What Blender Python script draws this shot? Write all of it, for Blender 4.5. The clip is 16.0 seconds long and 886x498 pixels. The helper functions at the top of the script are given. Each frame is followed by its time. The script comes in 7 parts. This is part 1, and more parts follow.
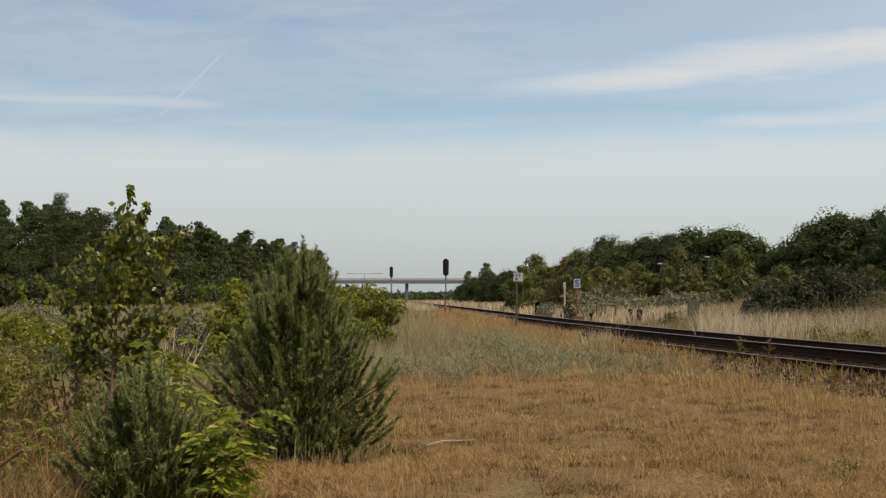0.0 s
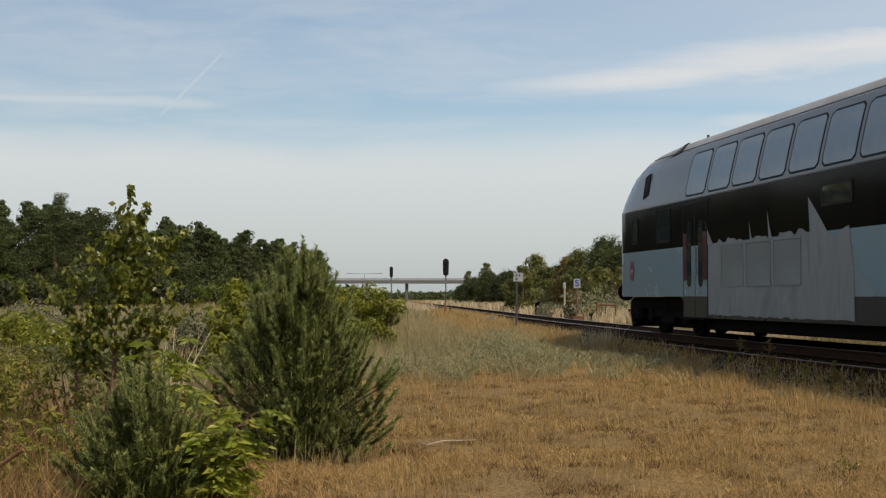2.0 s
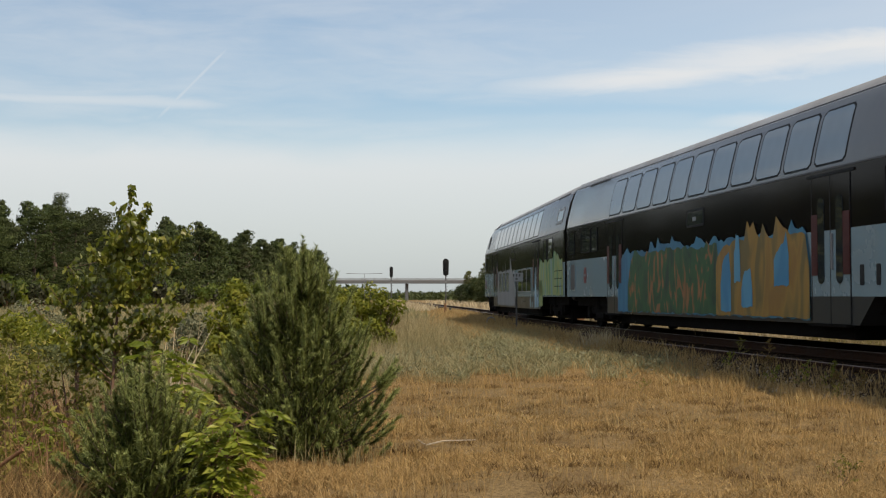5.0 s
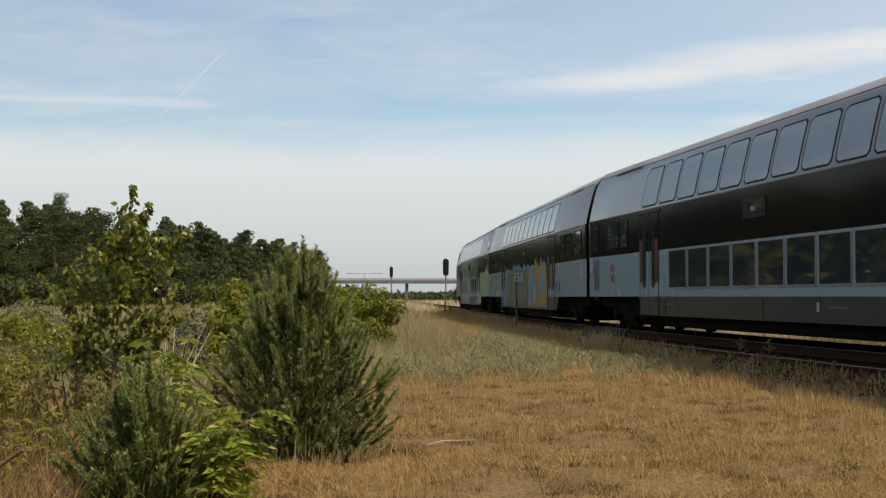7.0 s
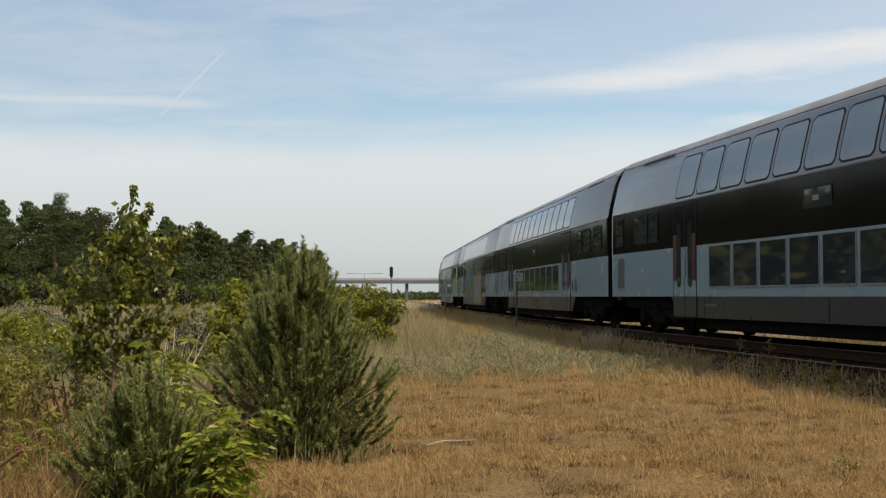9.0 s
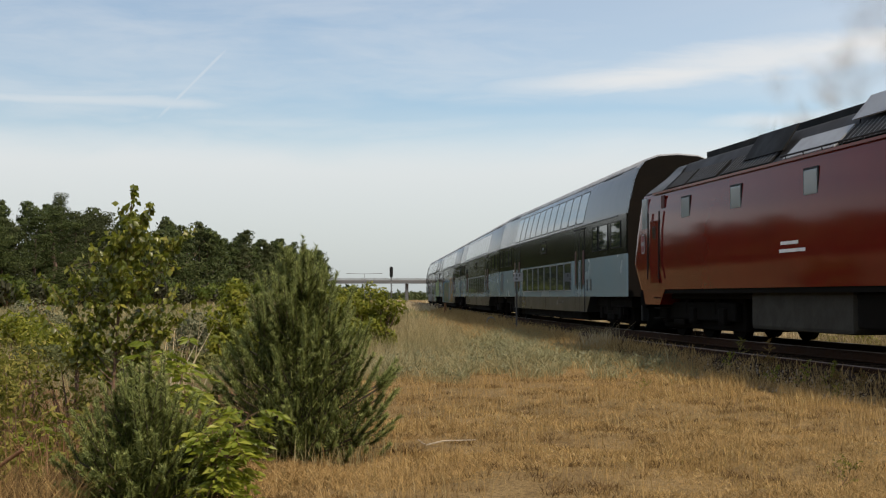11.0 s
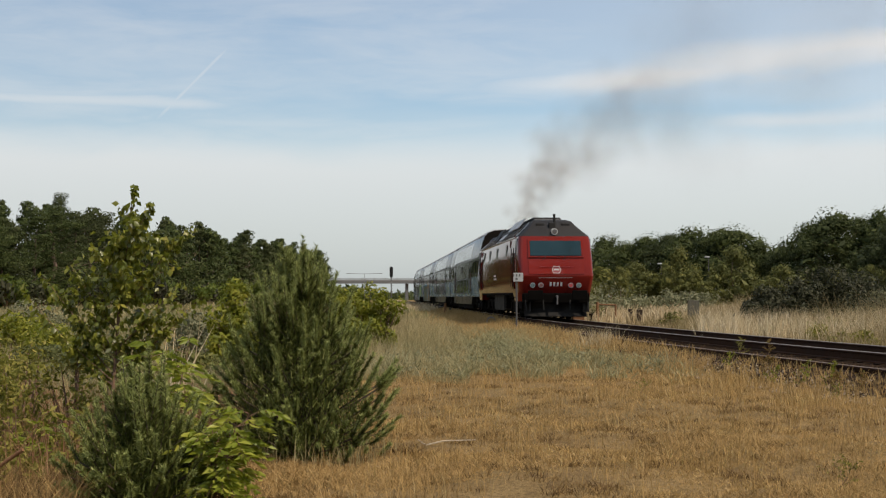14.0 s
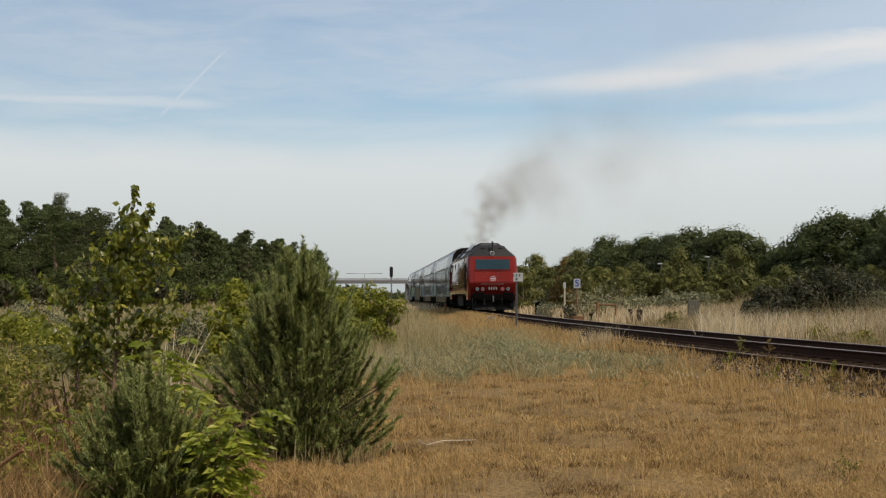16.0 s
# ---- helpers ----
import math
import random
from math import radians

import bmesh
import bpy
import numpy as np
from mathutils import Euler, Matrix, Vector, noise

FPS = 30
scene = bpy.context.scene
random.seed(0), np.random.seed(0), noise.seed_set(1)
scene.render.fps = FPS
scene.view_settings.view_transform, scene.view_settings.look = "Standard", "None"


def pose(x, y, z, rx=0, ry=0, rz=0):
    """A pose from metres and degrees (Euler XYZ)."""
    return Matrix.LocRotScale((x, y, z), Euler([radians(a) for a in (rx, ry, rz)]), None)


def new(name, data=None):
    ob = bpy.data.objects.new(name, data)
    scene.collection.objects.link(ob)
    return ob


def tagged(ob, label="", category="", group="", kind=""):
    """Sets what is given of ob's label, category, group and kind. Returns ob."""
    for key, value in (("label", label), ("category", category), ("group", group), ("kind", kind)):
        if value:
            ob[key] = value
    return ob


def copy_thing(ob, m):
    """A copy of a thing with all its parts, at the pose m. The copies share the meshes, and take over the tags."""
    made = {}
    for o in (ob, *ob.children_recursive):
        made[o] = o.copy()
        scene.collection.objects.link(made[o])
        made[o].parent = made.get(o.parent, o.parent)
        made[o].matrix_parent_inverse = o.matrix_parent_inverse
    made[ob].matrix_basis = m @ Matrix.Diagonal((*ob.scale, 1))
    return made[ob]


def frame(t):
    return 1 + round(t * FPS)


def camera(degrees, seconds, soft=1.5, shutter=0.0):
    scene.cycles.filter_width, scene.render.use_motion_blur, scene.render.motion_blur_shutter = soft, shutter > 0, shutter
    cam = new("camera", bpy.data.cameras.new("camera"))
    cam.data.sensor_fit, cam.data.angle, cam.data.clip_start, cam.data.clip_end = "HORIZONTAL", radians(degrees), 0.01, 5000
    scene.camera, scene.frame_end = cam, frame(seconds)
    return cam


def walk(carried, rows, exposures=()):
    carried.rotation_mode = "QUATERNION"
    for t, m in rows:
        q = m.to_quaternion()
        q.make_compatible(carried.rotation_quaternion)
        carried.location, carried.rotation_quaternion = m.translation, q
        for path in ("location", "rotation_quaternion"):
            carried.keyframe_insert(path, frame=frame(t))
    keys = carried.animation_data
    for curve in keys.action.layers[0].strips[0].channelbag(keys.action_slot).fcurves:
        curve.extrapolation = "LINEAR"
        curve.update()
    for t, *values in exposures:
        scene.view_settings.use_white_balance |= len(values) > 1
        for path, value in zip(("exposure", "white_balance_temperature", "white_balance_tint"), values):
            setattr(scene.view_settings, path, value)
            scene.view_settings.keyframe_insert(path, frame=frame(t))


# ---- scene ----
# A still camera on the verge of a railway line, a train of four double-deck coaches pushed by its locomotive.
EYE = 1.53          # eye over the meadow
RAIL = 0.60         # top of the rails
cam = camera(38.2, 16.0, soft=1.22)
STAND = pose(0, 0, EYE, 90 + 2.13, 0, 0)
walk(cam, [(0.0, STAND), (16.0, STAND)], exposures=[(0.0, 0.20, 7150, 13), (0.7, 0.18, 7150, 13), (1.5, 0.21, 7150, 13), (4.0, 0.34, 7150, 13), (8.0, 0.39, 7150, 13), (12.5, 0.40, 7150, 13), (14.0, 0.35, 7150, 13), (16.0, 0.30, 7150, 13)])

# ---- world, sun, exposure ----
SUN_TO = Vector((0.587, -0.513, 1.0)).normalized()


def node(nt, kind, ins=(), operation="", use_clamp=False, data_type="", blend_type="", interpolation_type="", invert=False):
    n = nt.nodes.new(kind)
    if data_type:
        n.data_type = data_type
    if operation:
        n.operation, n.use_clamp = operation, use_clamp
    if blend_type:
        n.blend_type = blend_type
    if interpolation_type:
        n.interpolation_type = interpolation_type
    if invert:
        n.invert = True
    for key, v in dict(ins).items():
        if isinstance(v, bpy.types.NodeSocket):
            nt.links.new(v, n.inputs[key])
        else:
            n.inputs[key].default_value = v
    return n


def calc(nt, op, a, b=0.0, c=0.0, clamp=False):
    n = node(nt, "ShaderNodeMath", {0: a, 1: b, 2: c}, operation=op, use_clamp=clamp)
    return n.outputs[0]


def mixed(nt, fac, a, b, blend="MIX"):
    n = node(nt, "ShaderNodeMix", {0: fac, 6: a, 7: b}, data_type="RGBA", blend_type=blend)
    return n.outputs[2]


def ramp(nt, fac, stops):
    n = node(nt, "ShaderNodeValToRGB", {0: fac})
    r = n.color_ramp
    while len(r.elements) < len(stops):
        r.elements.new(0.5)
    for e, (p, c) in zip(r.elements, stops):
        e.position, e.color = p, (*c, 1.0) if len(c) == 3 else c
    return n.outputs[0]


def grain(nt, vec, scale, detail=4.0, rough=0.55, dist=0.0):
    return node(nt, "ShaderNodeTexNoise", {"Vector": vec, "Scale": scale, "Detail": detail, "Roughness": rough, "Distortion": dist}).outputs[0]


def make_world():
    w = bpy.data.worlds.new("sky")
    scene.world = w
    w.use_nodes = True
    nt = w.node_tree
    nt.nodes.clear()
    sky = node(nt, "ShaderNodeTexSky")
    sky.sky_type, sky.sun_disc = "NISHITA", False
    sky.sun_elevation = math.asin(SUN_TO.z)
    sky.sun_rotation = math.atan2(-SUN_TO.x, SUN_TO.y)
    sky.air_density, sky.dust_density, sky.ozone_density = 1.0, 1.2, 1.5
    co = node(nt, "ShaderNodeTexCoord").outputs["Generated"]
    sep = node(nt, "ShaderNodeSeparateXYZ", {0: co})
    x, y, z = sep.outputs[0], sep.outputs[1], sep.outputs[2]
    flat = calc(nt, "POWER", calc(nt, "ADD", calc(nt, "MULTIPLY", x, x), calc(nt, "MULTIPLY", y, y)), 0.5)
    up = calc(nt, "DIVIDE", z, calc(nt, "MAXIMUM", flat, 0.05))          # height over the horizon
    side = calc(nt, "ARCTAN2", x, y)                                     # bearing
    wide = node(nt, "ShaderNodeCombineXYZ", {0: side, 1: calc(nt, "MULTIPLY", up, 5.0), 2: 0.0}).outputs[0]
    soft = grain(nt, wide, 3.2, 6.0, 0.55, 0.4)
    fine = grain(nt, wide, 11.0, 5.0, 0.6, 0.8)
    # long streaks of high cloud
    cover = calc(nt, "ADD", calc(nt, "MULTIPLY", soft, 0.75), calc(nt, "MULTIPLY", fine, 0.25))

    def streak(v0, slope, thick, s0, s1, edge, strength):
        off = calc(nt, "SUBTRACT", up, calc(nt, "ADD", v0, calc(nt, "MULTIPLY", side, slope)))
        off = calc(nt, "ADD", off, calc(nt, "MULTIPLY", calc(nt, "SUBTRACT", fine, 0.5), thick * 1.6))
        q = calc(nt, "DIVIDE", off, thick)
        g = calc(nt, "EXPONENT", calc(nt, "MULTIPLY", calc(nt, "MULTIPLY", q, q), -1.0))
        a = node(nt, "ShaderNodeMapRange", {0: side, 1: s0, 2: s0 + edge, 3: 0.0, 4: 1.0}, interpolation_type="SMOOTHSTEP").outputs[0]
        b = node(nt, "ShaderNodeMapRange", {0: side, 1: s1 - edge, 2: s1, 3: 1.0, 4: 0.0}, interpolation_type="SMOOTHSTEP").outputs[0]
        g = calc(nt, "MULTIPLY", calc(nt, "MULTIPLY", g, a), calc(nt, "MULTIPLY", b, strength))
        return calc(nt, "MULTIPLY", g, calc(nt, "ADD", 0.55, calc(nt, "MULTIPLY", soft, 0.9)))

    veil = node(nt, "ShaderNodeMapRange", {0: cover, 1: 0.37, 2: 0.66, 3: 0.13, 4: 0.42}, interpolation_type="SMOOTHSTEP").outputs[0]
    haze = node(nt, "ShaderNodeMapRange", {0: calc(nt, "ADD", up, calc(nt, "MULTIPLY", calc(nt, "SUBTRACT", soft, 0.5), 0.05)), 1: 0.095, 2: 0.150, 3: 0.80, 4: 0.0}, interpolation_type="SMOOTHSTEP").outputs[0]
    thin = node(nt, "ShaderNodeMapRange", {0: side, 1: -0.30, 2: 0.36, 3: 0.02, 4: 0.42}).outputs[0]
    veil = calc(nt, "MAXIMUM", veil, calc(nt, "MULTIPLY", thin, calc(nt, "ADD", 0.6, calc(nt, "MULTIPLY", soft, 0.8))))
    total = calc(nt, "MAXIMUM", veil, haze)
    for args in ((0.160, 0.062, 0.011, -0.05, 0.9, 0.20, 0.80), (0.167, 0.060, 0.019, 0.04, 0.9, 0.22, 0.90), (0.1495, 0.004, 0.0055, -0.8, -0.13, 0.07, 0.50),
                 (0.127, 0.035, 0.010, 0.14, 0.9, 0.12, 0.75), (0.212, -0.01, 0.012, -0.12, 0.25, 0.12, 0.30), (0.134, 0.0, 0.007, -0.30, 0.02, 0.14, 0.34)):
        total = calc(nt, "MAXIMUM", total, streak(*args))
    # a vapour trail, thin and slanted
    for u0, v0, ds, thick, va, vb, k in ((-0.163, 0.198, 0.93, 0.0028, 0.126, 0.206, 0.46), (-0.145, 0.216, 0.85, 0.0035, 0.196, 0.25, 0.24)):
        off = calc(nt, "SUBTRACT", side, calc(nt, "ADD", u0, calc(nt, "MULTIPLY", calc(nt, "SUBTRACT", up, v0), ds)))
        q = calc(nt, "DIVIDE", off, thick)
        g = calc(nt, "EXPONENT", calc(nt, "MULTIPLY", calc(nt, "MULTIPLY", q, q), -1.0))
        a = node(nt, "ShaderNodeMapRange", {0: up, 1: va, 2: va + 0.02, 3: 0.0, 4: k}).outputs[0]
        b = node(nt, "ShaderNodeMapRange", {0: up, 1: vb - 0.02, 2: vb, 3: 1.0, 4: 0.0}).outputs[0]
        total = calc(nt, "MAXIMUM", total, calc(nt, "MULTIPLY", g, calc(nt, "MULTIPLY", a, b)))
    total = calc(nt, "MULTIPLY", total, calc(nt, "SUBTRACT", 1.0, calc(nt, "MINIMUM", streak(0.150, -0.028, 0.0075, -0.16, 0.42, 0.18, 0.62), 0.8)))
    total = calc(nt, "MINIMUM", total, 1.0)
    blue = mixed(nt, 1.0, sky.outputs[0], (0.91, 1.05, 1.11, 1), "MULTIPLY")
    dim = node(nt, "ShaderNodeMapRange", {0: up, 1: 0.0, 2: 0.12, 3: 0.0, 4: 1.0}).outputs[0]
    cloud = mixed(nt, dim, (3.84, 4.50, 4.96, 1), (6.0, 6.4, 6.75, 1))
    col = mixed(nt, total, blue, cloud)
    bg = node(nt, "ShaderNodeBackground", {0: col, 1: 0.10})
    out = node(nt, "ShaderNodeOutputWorld", {0: bg.outputs[0]})
    sun = new("sun", bpy.data.lights.new("sun", "SUN"))
    sun.data.energy, sun.data.angle, sun.data.color = 4.1, radians(0.6), (1.0, 0.92, 0.80)
    sun.rotation_euler = SUN_TO.to_track_quat("Z", "Y").to_euler()
    sun.location = SUN_TO * 60


make_world()

# ---- materials ----


def shader(name, rough=0.6, metal=0.0, spec=0.5):
    m = bpy.data.materials.new(name)
    m.use_nodes = True
    nt = m.node_tree
    b = nt.nodes["Principled BSDF"]
    b.inputs["Roughness"].default_value = rough
    b.inputs["Metallic"].default_value = metal
    b.inputs["Specular IOR Level"].default_value = spec
    return m, nt, b


def coat(name, base, rough=0.4, metal=0.0, spread=0.10, dirt=None, dirt_amount=0.3, scale=1.2, bump=0.0, fine=25.0, stretch=(1, 1, 1), clear=0.0, spec=0.5):
    """Paint, metal or timber: a base colour with broad stains and fine grain."""
    m, nt, b = shader(name, rough, metal, spec)
    co = node(nt, "ShaderNodeTexCoord").outputs["Object"]
    mp = node(nt, "ShaderNodeMapping", {"Vector": co, "Scale": stretch}).outputs[0]
    n1, n2 = grain(nt, mp, scale, 5.0, 0.6, 0.3), grain(nt, mp, fine, 3.0, 0.6)
    lo = tuple(c * (1 - spread) for c in base)
    hi = tuple(min(1, c * (1 + spread)) for c in base)
    col = mixed(nt, n2, (*lo, 1), (*hi, 1))
    if dirt:
        f = node(nt, "ShaderNodeMapRange", {0: n1, 1: 0.42, 2: 0.72, 3: 0.0, 4: dirt_amount}).outputs[0]
        col = mixed(nt, f, col, (*dirt, 1))
    nt.links.new(col, b.inputs["Base Color"])
    r = node(nt, "ShaderNodeMapRange", {0: n1, 1: 0.3, 2: 0.7, 3: max(0.02, rough * 0.85), 4: min(1, rough * 1.2)}).outputs[0]
    nt.links.new(r, b.inputs["Roughness"])
    if clear:
        b.inputs["Coat Weight"].default_value = clear
        b.inputs["Coat Roughness"].default_value = 0.04
    if bump:
        nt.links.new(node(nt, "ShaderNodeBump", {"Height": n2, "Strength": bump, "Distance": 0.02}).outputs[0], b.inputs["Normal"])
    return m


def plant(name, stops, back=(0.3, 0.4, 0.05), amount=0.35, rough=0.55, patch=None, patch_scale=0.25, spec=0.14, odd=None):
    """Leaves, needles and blades: colour by piece, a broad patchiness, light through the blade."""
    m, nt, b = shader(name, rough, 0.0, spec)
    r = node(nt, "ShaderNodeNewGeometry").outputs["Random Per Island"]
    col = ramp(nt, r, stops)
    if patch:
        co = node(nt, "ShaderNodeTexCoord").outputs["Object"]
        n = node(nt, "ShaderNodeMapRange", {0: grain(nt, co, patch_scale, 4.0, 0.6), 1: 0.42, 2: 0.62, 3: 0.0, 4: 0.75}).outputs[0]
        col = mixed(nt, n, col, mixed(nt, r, (*patch, 1), (*(c * 0.6 for c in patch), 1)))
    if odd:
        own = node(nt, "ShaderNodeObjectInfo").outputs["Random"]
        col = mixed(nt, node(nt, "ShaderNodeMapRange", {0: own, 1: 0.35, 2: 1.0, 3: 0.0, 4: 0.85}).outputs[0], col, mixed(nt, r, (*(c * 0.6 for c in odd), 1), (*odd, 1)))
    nt.links.new(col, b.inputs["Base Color"])
    tr = node(nt, "ShaderNodeBsdfTranslucent", {0: mixed(nt, 0.5, col, (*back, 1))})
    mx = node(nt, "ShaderNodeMixShader", {0: amount, 1: b.outputs[0], 2: tr.outputs[0]})
    nt.links.new(mx.outputs[0], nt.nodes["Material Output"].inputs[0])
    return m


def soil(name):
    m, nt, b = shader(name, 0.95, 0.0, 0.1)
    co = node(nt, "ShaderNodeTexCoord").outputs["Object"]
    n0, n1, n2 = grain(nt, co, 0.09, 4, 0.6), grain(nt, co, 1.4, 6, 0.65), grain(nt, co, 26.0, 4, 0.7)
    straw = ramp(nt, n1, [(0.25, (0.12, 0.075, 0.034)), (0.5, (0.24, 0.155, 0.065)), (0.75, (0.33, 0.22, 0.10))])
    turf = ramp(nt, n1, [(0.3, (0.13, 0.092, 0.042)), (0.7, (0.24, 0.175, 0.085))])
    col = mixed(nt, node(nt, "ShaderNodeMapRange", {0: n0, 1: 0.46, 2: 0.6, 3: 0.0, 4: 0.8}).outputs[0], straw, turf)
    col = mixed(nt, node(nt, "ShaderNodeMapRange", {0: n2, 1: 0.38, 2: 0.60, 3: 0.95, 4: 0.0}).outputs[0], col, mixed(nt, 0.65, col, (0.045, 0.03, 0.016, 1)))
    nt.links.new(col, b.inputs["Base Color"])
    nt.links.new(node(nt, "ShaderNodeBump", {"Height": n2, "Strength": 0.9, "Distance": 0.05}).outputs[0], b.inputs["Normal"])
    return m


def ballast_stone():
    m, nt, b = shader("ballast_stone", 0.95, 0.0, 0.05)
    co = node(nt, "ShaderNodeTexCoord").outputs["Object"]
    v = node(nt, "ShaderNodeTexVoronoi", {"Vector": co, "Scale": 22.0})
    n = grain(nt, co, 1.1, 4, 0.6)
    col = ramp(nt, node(nt, "ShaderNodeSeparateColor", {0: v.outputs["Color"]}).outputs[0], [(0.0, (0.014, 0.009, 0.006)), (0.6, (0.034, 0.022, 0.014)), (1.0, (0.075, 0.050, 0.034))])
    col = mixed(nt, node(nt, "ShaderNodeMapRange", {0: n, 1: 0.4, 2: 0.7, 3: 0.0, 4: 0.5}).outputs[0], col, (0.014, 0.009, 0.006, 1))
    nt.links.new(col, b.inputs["Base Color"])
    nt.links.new(node(nt, "ShaderNodeBump", {"Height": v.outputs["Distance"], "Strength": 1.0, "Distance": 0.03}, invert=True).outputs[0], b.inputs["Normal"])
    return m


def paint_splash(name, stops, scale=1.3, stretch=(1, 1, 0.35)):
    m, nt, b = shader(name, 0.55)
    co = node(nt, "ShaderNodeTexCoord").outputs["Object"]
    mp = node(nt, "ShaderNodeMapping", {"Vector": co, "Scale": stretch}).outputs[0]
    nt.links.new(ramp(nt, grain(nt, mp, scale, 2.5, 0.5, 1.2), stops), b.inputs["Base Color"])
    return m


def tinted_glass(name, tint=(0.012, 0.016, 0.018), rough=0.03, ior=1.5):
    m, nt, b = shader(name, rough, 0.0, 0.5)
    b.inputs["IOR"].default_value = ior
    co = node(nt, "ShaderNodeTexCoord").outputs["Object"]
    n = grain(nt, co, 0.8, 2, 0.5)
    nt.links.new(mixed(nt, n, (*tint, 1), (*(c * 2.2 for c in tint), 1)), b.inputs["Base Color"])
    nt.links.new(node(nt, "ShaderNodeBump", {"Height": n, "Strength": 0.05, "Distance": 0.02}).outputs[0], b.inputs["Normal"])
    return m


M_SOIL = soil("dry_turf_soil")
M_BALLAST = ballast_stone()
M_OLDHEAD = coat("dull_rail_steel", (0.13, 0.10, 0.085), 0.75, 0.1, 0.1, (0.07, 0.05, 0.04), 0.5, 3.0, spec=0.15)
M_RAILSIDE = coat("rusty_rail_steel", (0.034, 0.017, 0.010), 0.8, 0.05, 0.3, (0.065, 0.028, 0.014), 0.5, 2.0, 0.3, 40, spec=0.08)
M_RAILHEAD = coat("worn_rail_steel", (0.20, 0.165, 0.14), 0.5, 0.4, 0.1, (0.13, 0.10, 0.085), 0.5, 3.0)
M_SLEEPER = coat("weathered_sleeper", (0.020, 0.013, 0.009), 0.95, 0, 0.35, (0.032, 0.022, 0.015), 0.6, 2.0, 0.5, 30, spec=0.03)
M_BLACK = coat("coach_black_paint", (0.0060, 0.0055, 0.0066), 0.10, 0, 0.2, (0.009, 0.0083, 0.009), 0.3, 0.7, spec=0.07, bump=0.015, fine=1.3)
M_PALE = coat("coach_pale_blue_paint", (0.165, 0.25, 0.29), 0.25, 0, 0.04, (0.19, 0.20, 0.195), 0.35, 0.6, clear=0.12)
M_UPPER = coat("coach_upper_grey_paint", (0.130, 0.133, 0.134), 0.20, 0.0, 0.07, (0.16, 0.16, 0.152), 0.5, 0.5, bump=0.02, fine=1.6, spec=0.40)
M_ROOF = coat("coach_roof_grey", (0.27, 0.27, 0.265), 0.5, 0, 0.08, (0.12, 0.11, 0.10), 0.5, 0.7)
M_SKIRT = coat("coach_skirt_grey", (0.034, 0.036, 0.037), 0.30, 0, 0.10, (0.042, 0.039, 0.034), 0.5, 0.8, spec=0.14)
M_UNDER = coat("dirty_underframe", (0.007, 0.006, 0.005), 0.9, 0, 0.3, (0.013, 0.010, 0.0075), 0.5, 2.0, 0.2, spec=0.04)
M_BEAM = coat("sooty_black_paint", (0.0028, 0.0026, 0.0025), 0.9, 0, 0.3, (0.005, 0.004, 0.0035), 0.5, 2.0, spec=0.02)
M_RUBBER = coat("black_rubber", (0.010, 0.010, 0.010), 0.6, spec=0.2)
M_GLASS = tinted_glass("tinted_glass")
M_DOMEGLASS = tinted_glass("dome_glass", (0.085, 0.105, 0.115), 0.10, 1.75)
M_SCREEN = tinted_glass("windscreen_glass", (0.008, 0.019, 0.025), 0.06, 1.22)
# pale base tint stands in for sky mirrored in the locomotive's panes
M_SIDEGLASS = tinted_glass("pale_side_glass", (0.12, 0.135, 0.14), 0.15, 1.6)
M_ENDGLASS = tinted_glass("clear_end_glass", (0.012, 0.016, 0.018), 0.02, 1.72)
M_FRAME = coat("window_frame_grey", (0.16, 0.175, 0.185), 0.4, 0.2)
M_DOORRED = coat("door_red_paint", (0.055, 0.0055, 0.0055), 0.45, 0, 0.08, (0.035, 0.005, 0.005), 0.4, 3.0, spec=0.2)
M_RED = coat("locomotive_red_paint", (0.132, 0.0122, 0.0088), 0.08, 0, 0.05, (0.095, 0.0095, 0.007), 0.5, 0.6, clear=0.02, spec=0.20)
M_HOOD = coat("locomotive_roof_grey", (0.013, 0.013, 0.014), 0.6, 0, 0.1, (0.02, 0.018, 0.017), 0.4, 1.0, spec=0.2)
M_HATCH = coat("hatch_light_grey", (0.25, 0.26, 0.27), 0.4, 0.2, 0.06, (0.14, 0.135, 0.13), 0.4, 1.5)
M_GRILLE = coat("black_grille", (0.009, 0.009, 0.009), 0.7, spec=0.15)
M_WHITE = coat("white_paint", (0.72, 0.72, 0.70), 0.5, 0, 0.04, (0.4, 0.37, 0.3), 0.3, 6.0)
M_SIGNRED = coat("emblem_red", (0.15, 0.012, 0.018), 0.4)
M_LENS = coat("lamp_lens", (0.055, 0.085, 0.092), 0.12)
M_LENSPINK = coat("dull_pink_lamp_lens", (0.13, 0.062, 0.062), 0.2)
M_LENSRED = coat("red_lamp_lens", (0.24, 0.035, 0.04), 0.2)
M_CHROME = coat("lamp_ring", (0.20, 0.20, 0.21), 0.35, 0.4)
M_PLOUGH = coat("worn_plough_paint", (0.008, 0.008, 0.008), 0.9, 0, 0.2, (0.045, 0.043, 0.040), 0.6, 1.2, spec=0.04)
M_DARKGREY = coat("dark_grey_paint", (0.05, 0.05, 0.052), 0.5)
M_GALV = coat("galvanised_steel", (0.17, 0.175, 0.18), 0.6, 0.2, 0.08, (0.11, 0.12, 0.11), 0.3, 5.0)
M_RUST = coat("rusty_iron", (0.16, 0.075, 0.03), 0.85, 0.1, 0.3, (0.07, 0.035, 0.02), 0.6, 6.0, 0.4)
M_CONCRETE = coat("weathered_concrete", (0.105, 0.11, 0.115), 0.9, 0, 0.15, (0.08, 0.075, 0.07), 0.5, 3.0, 0.4)
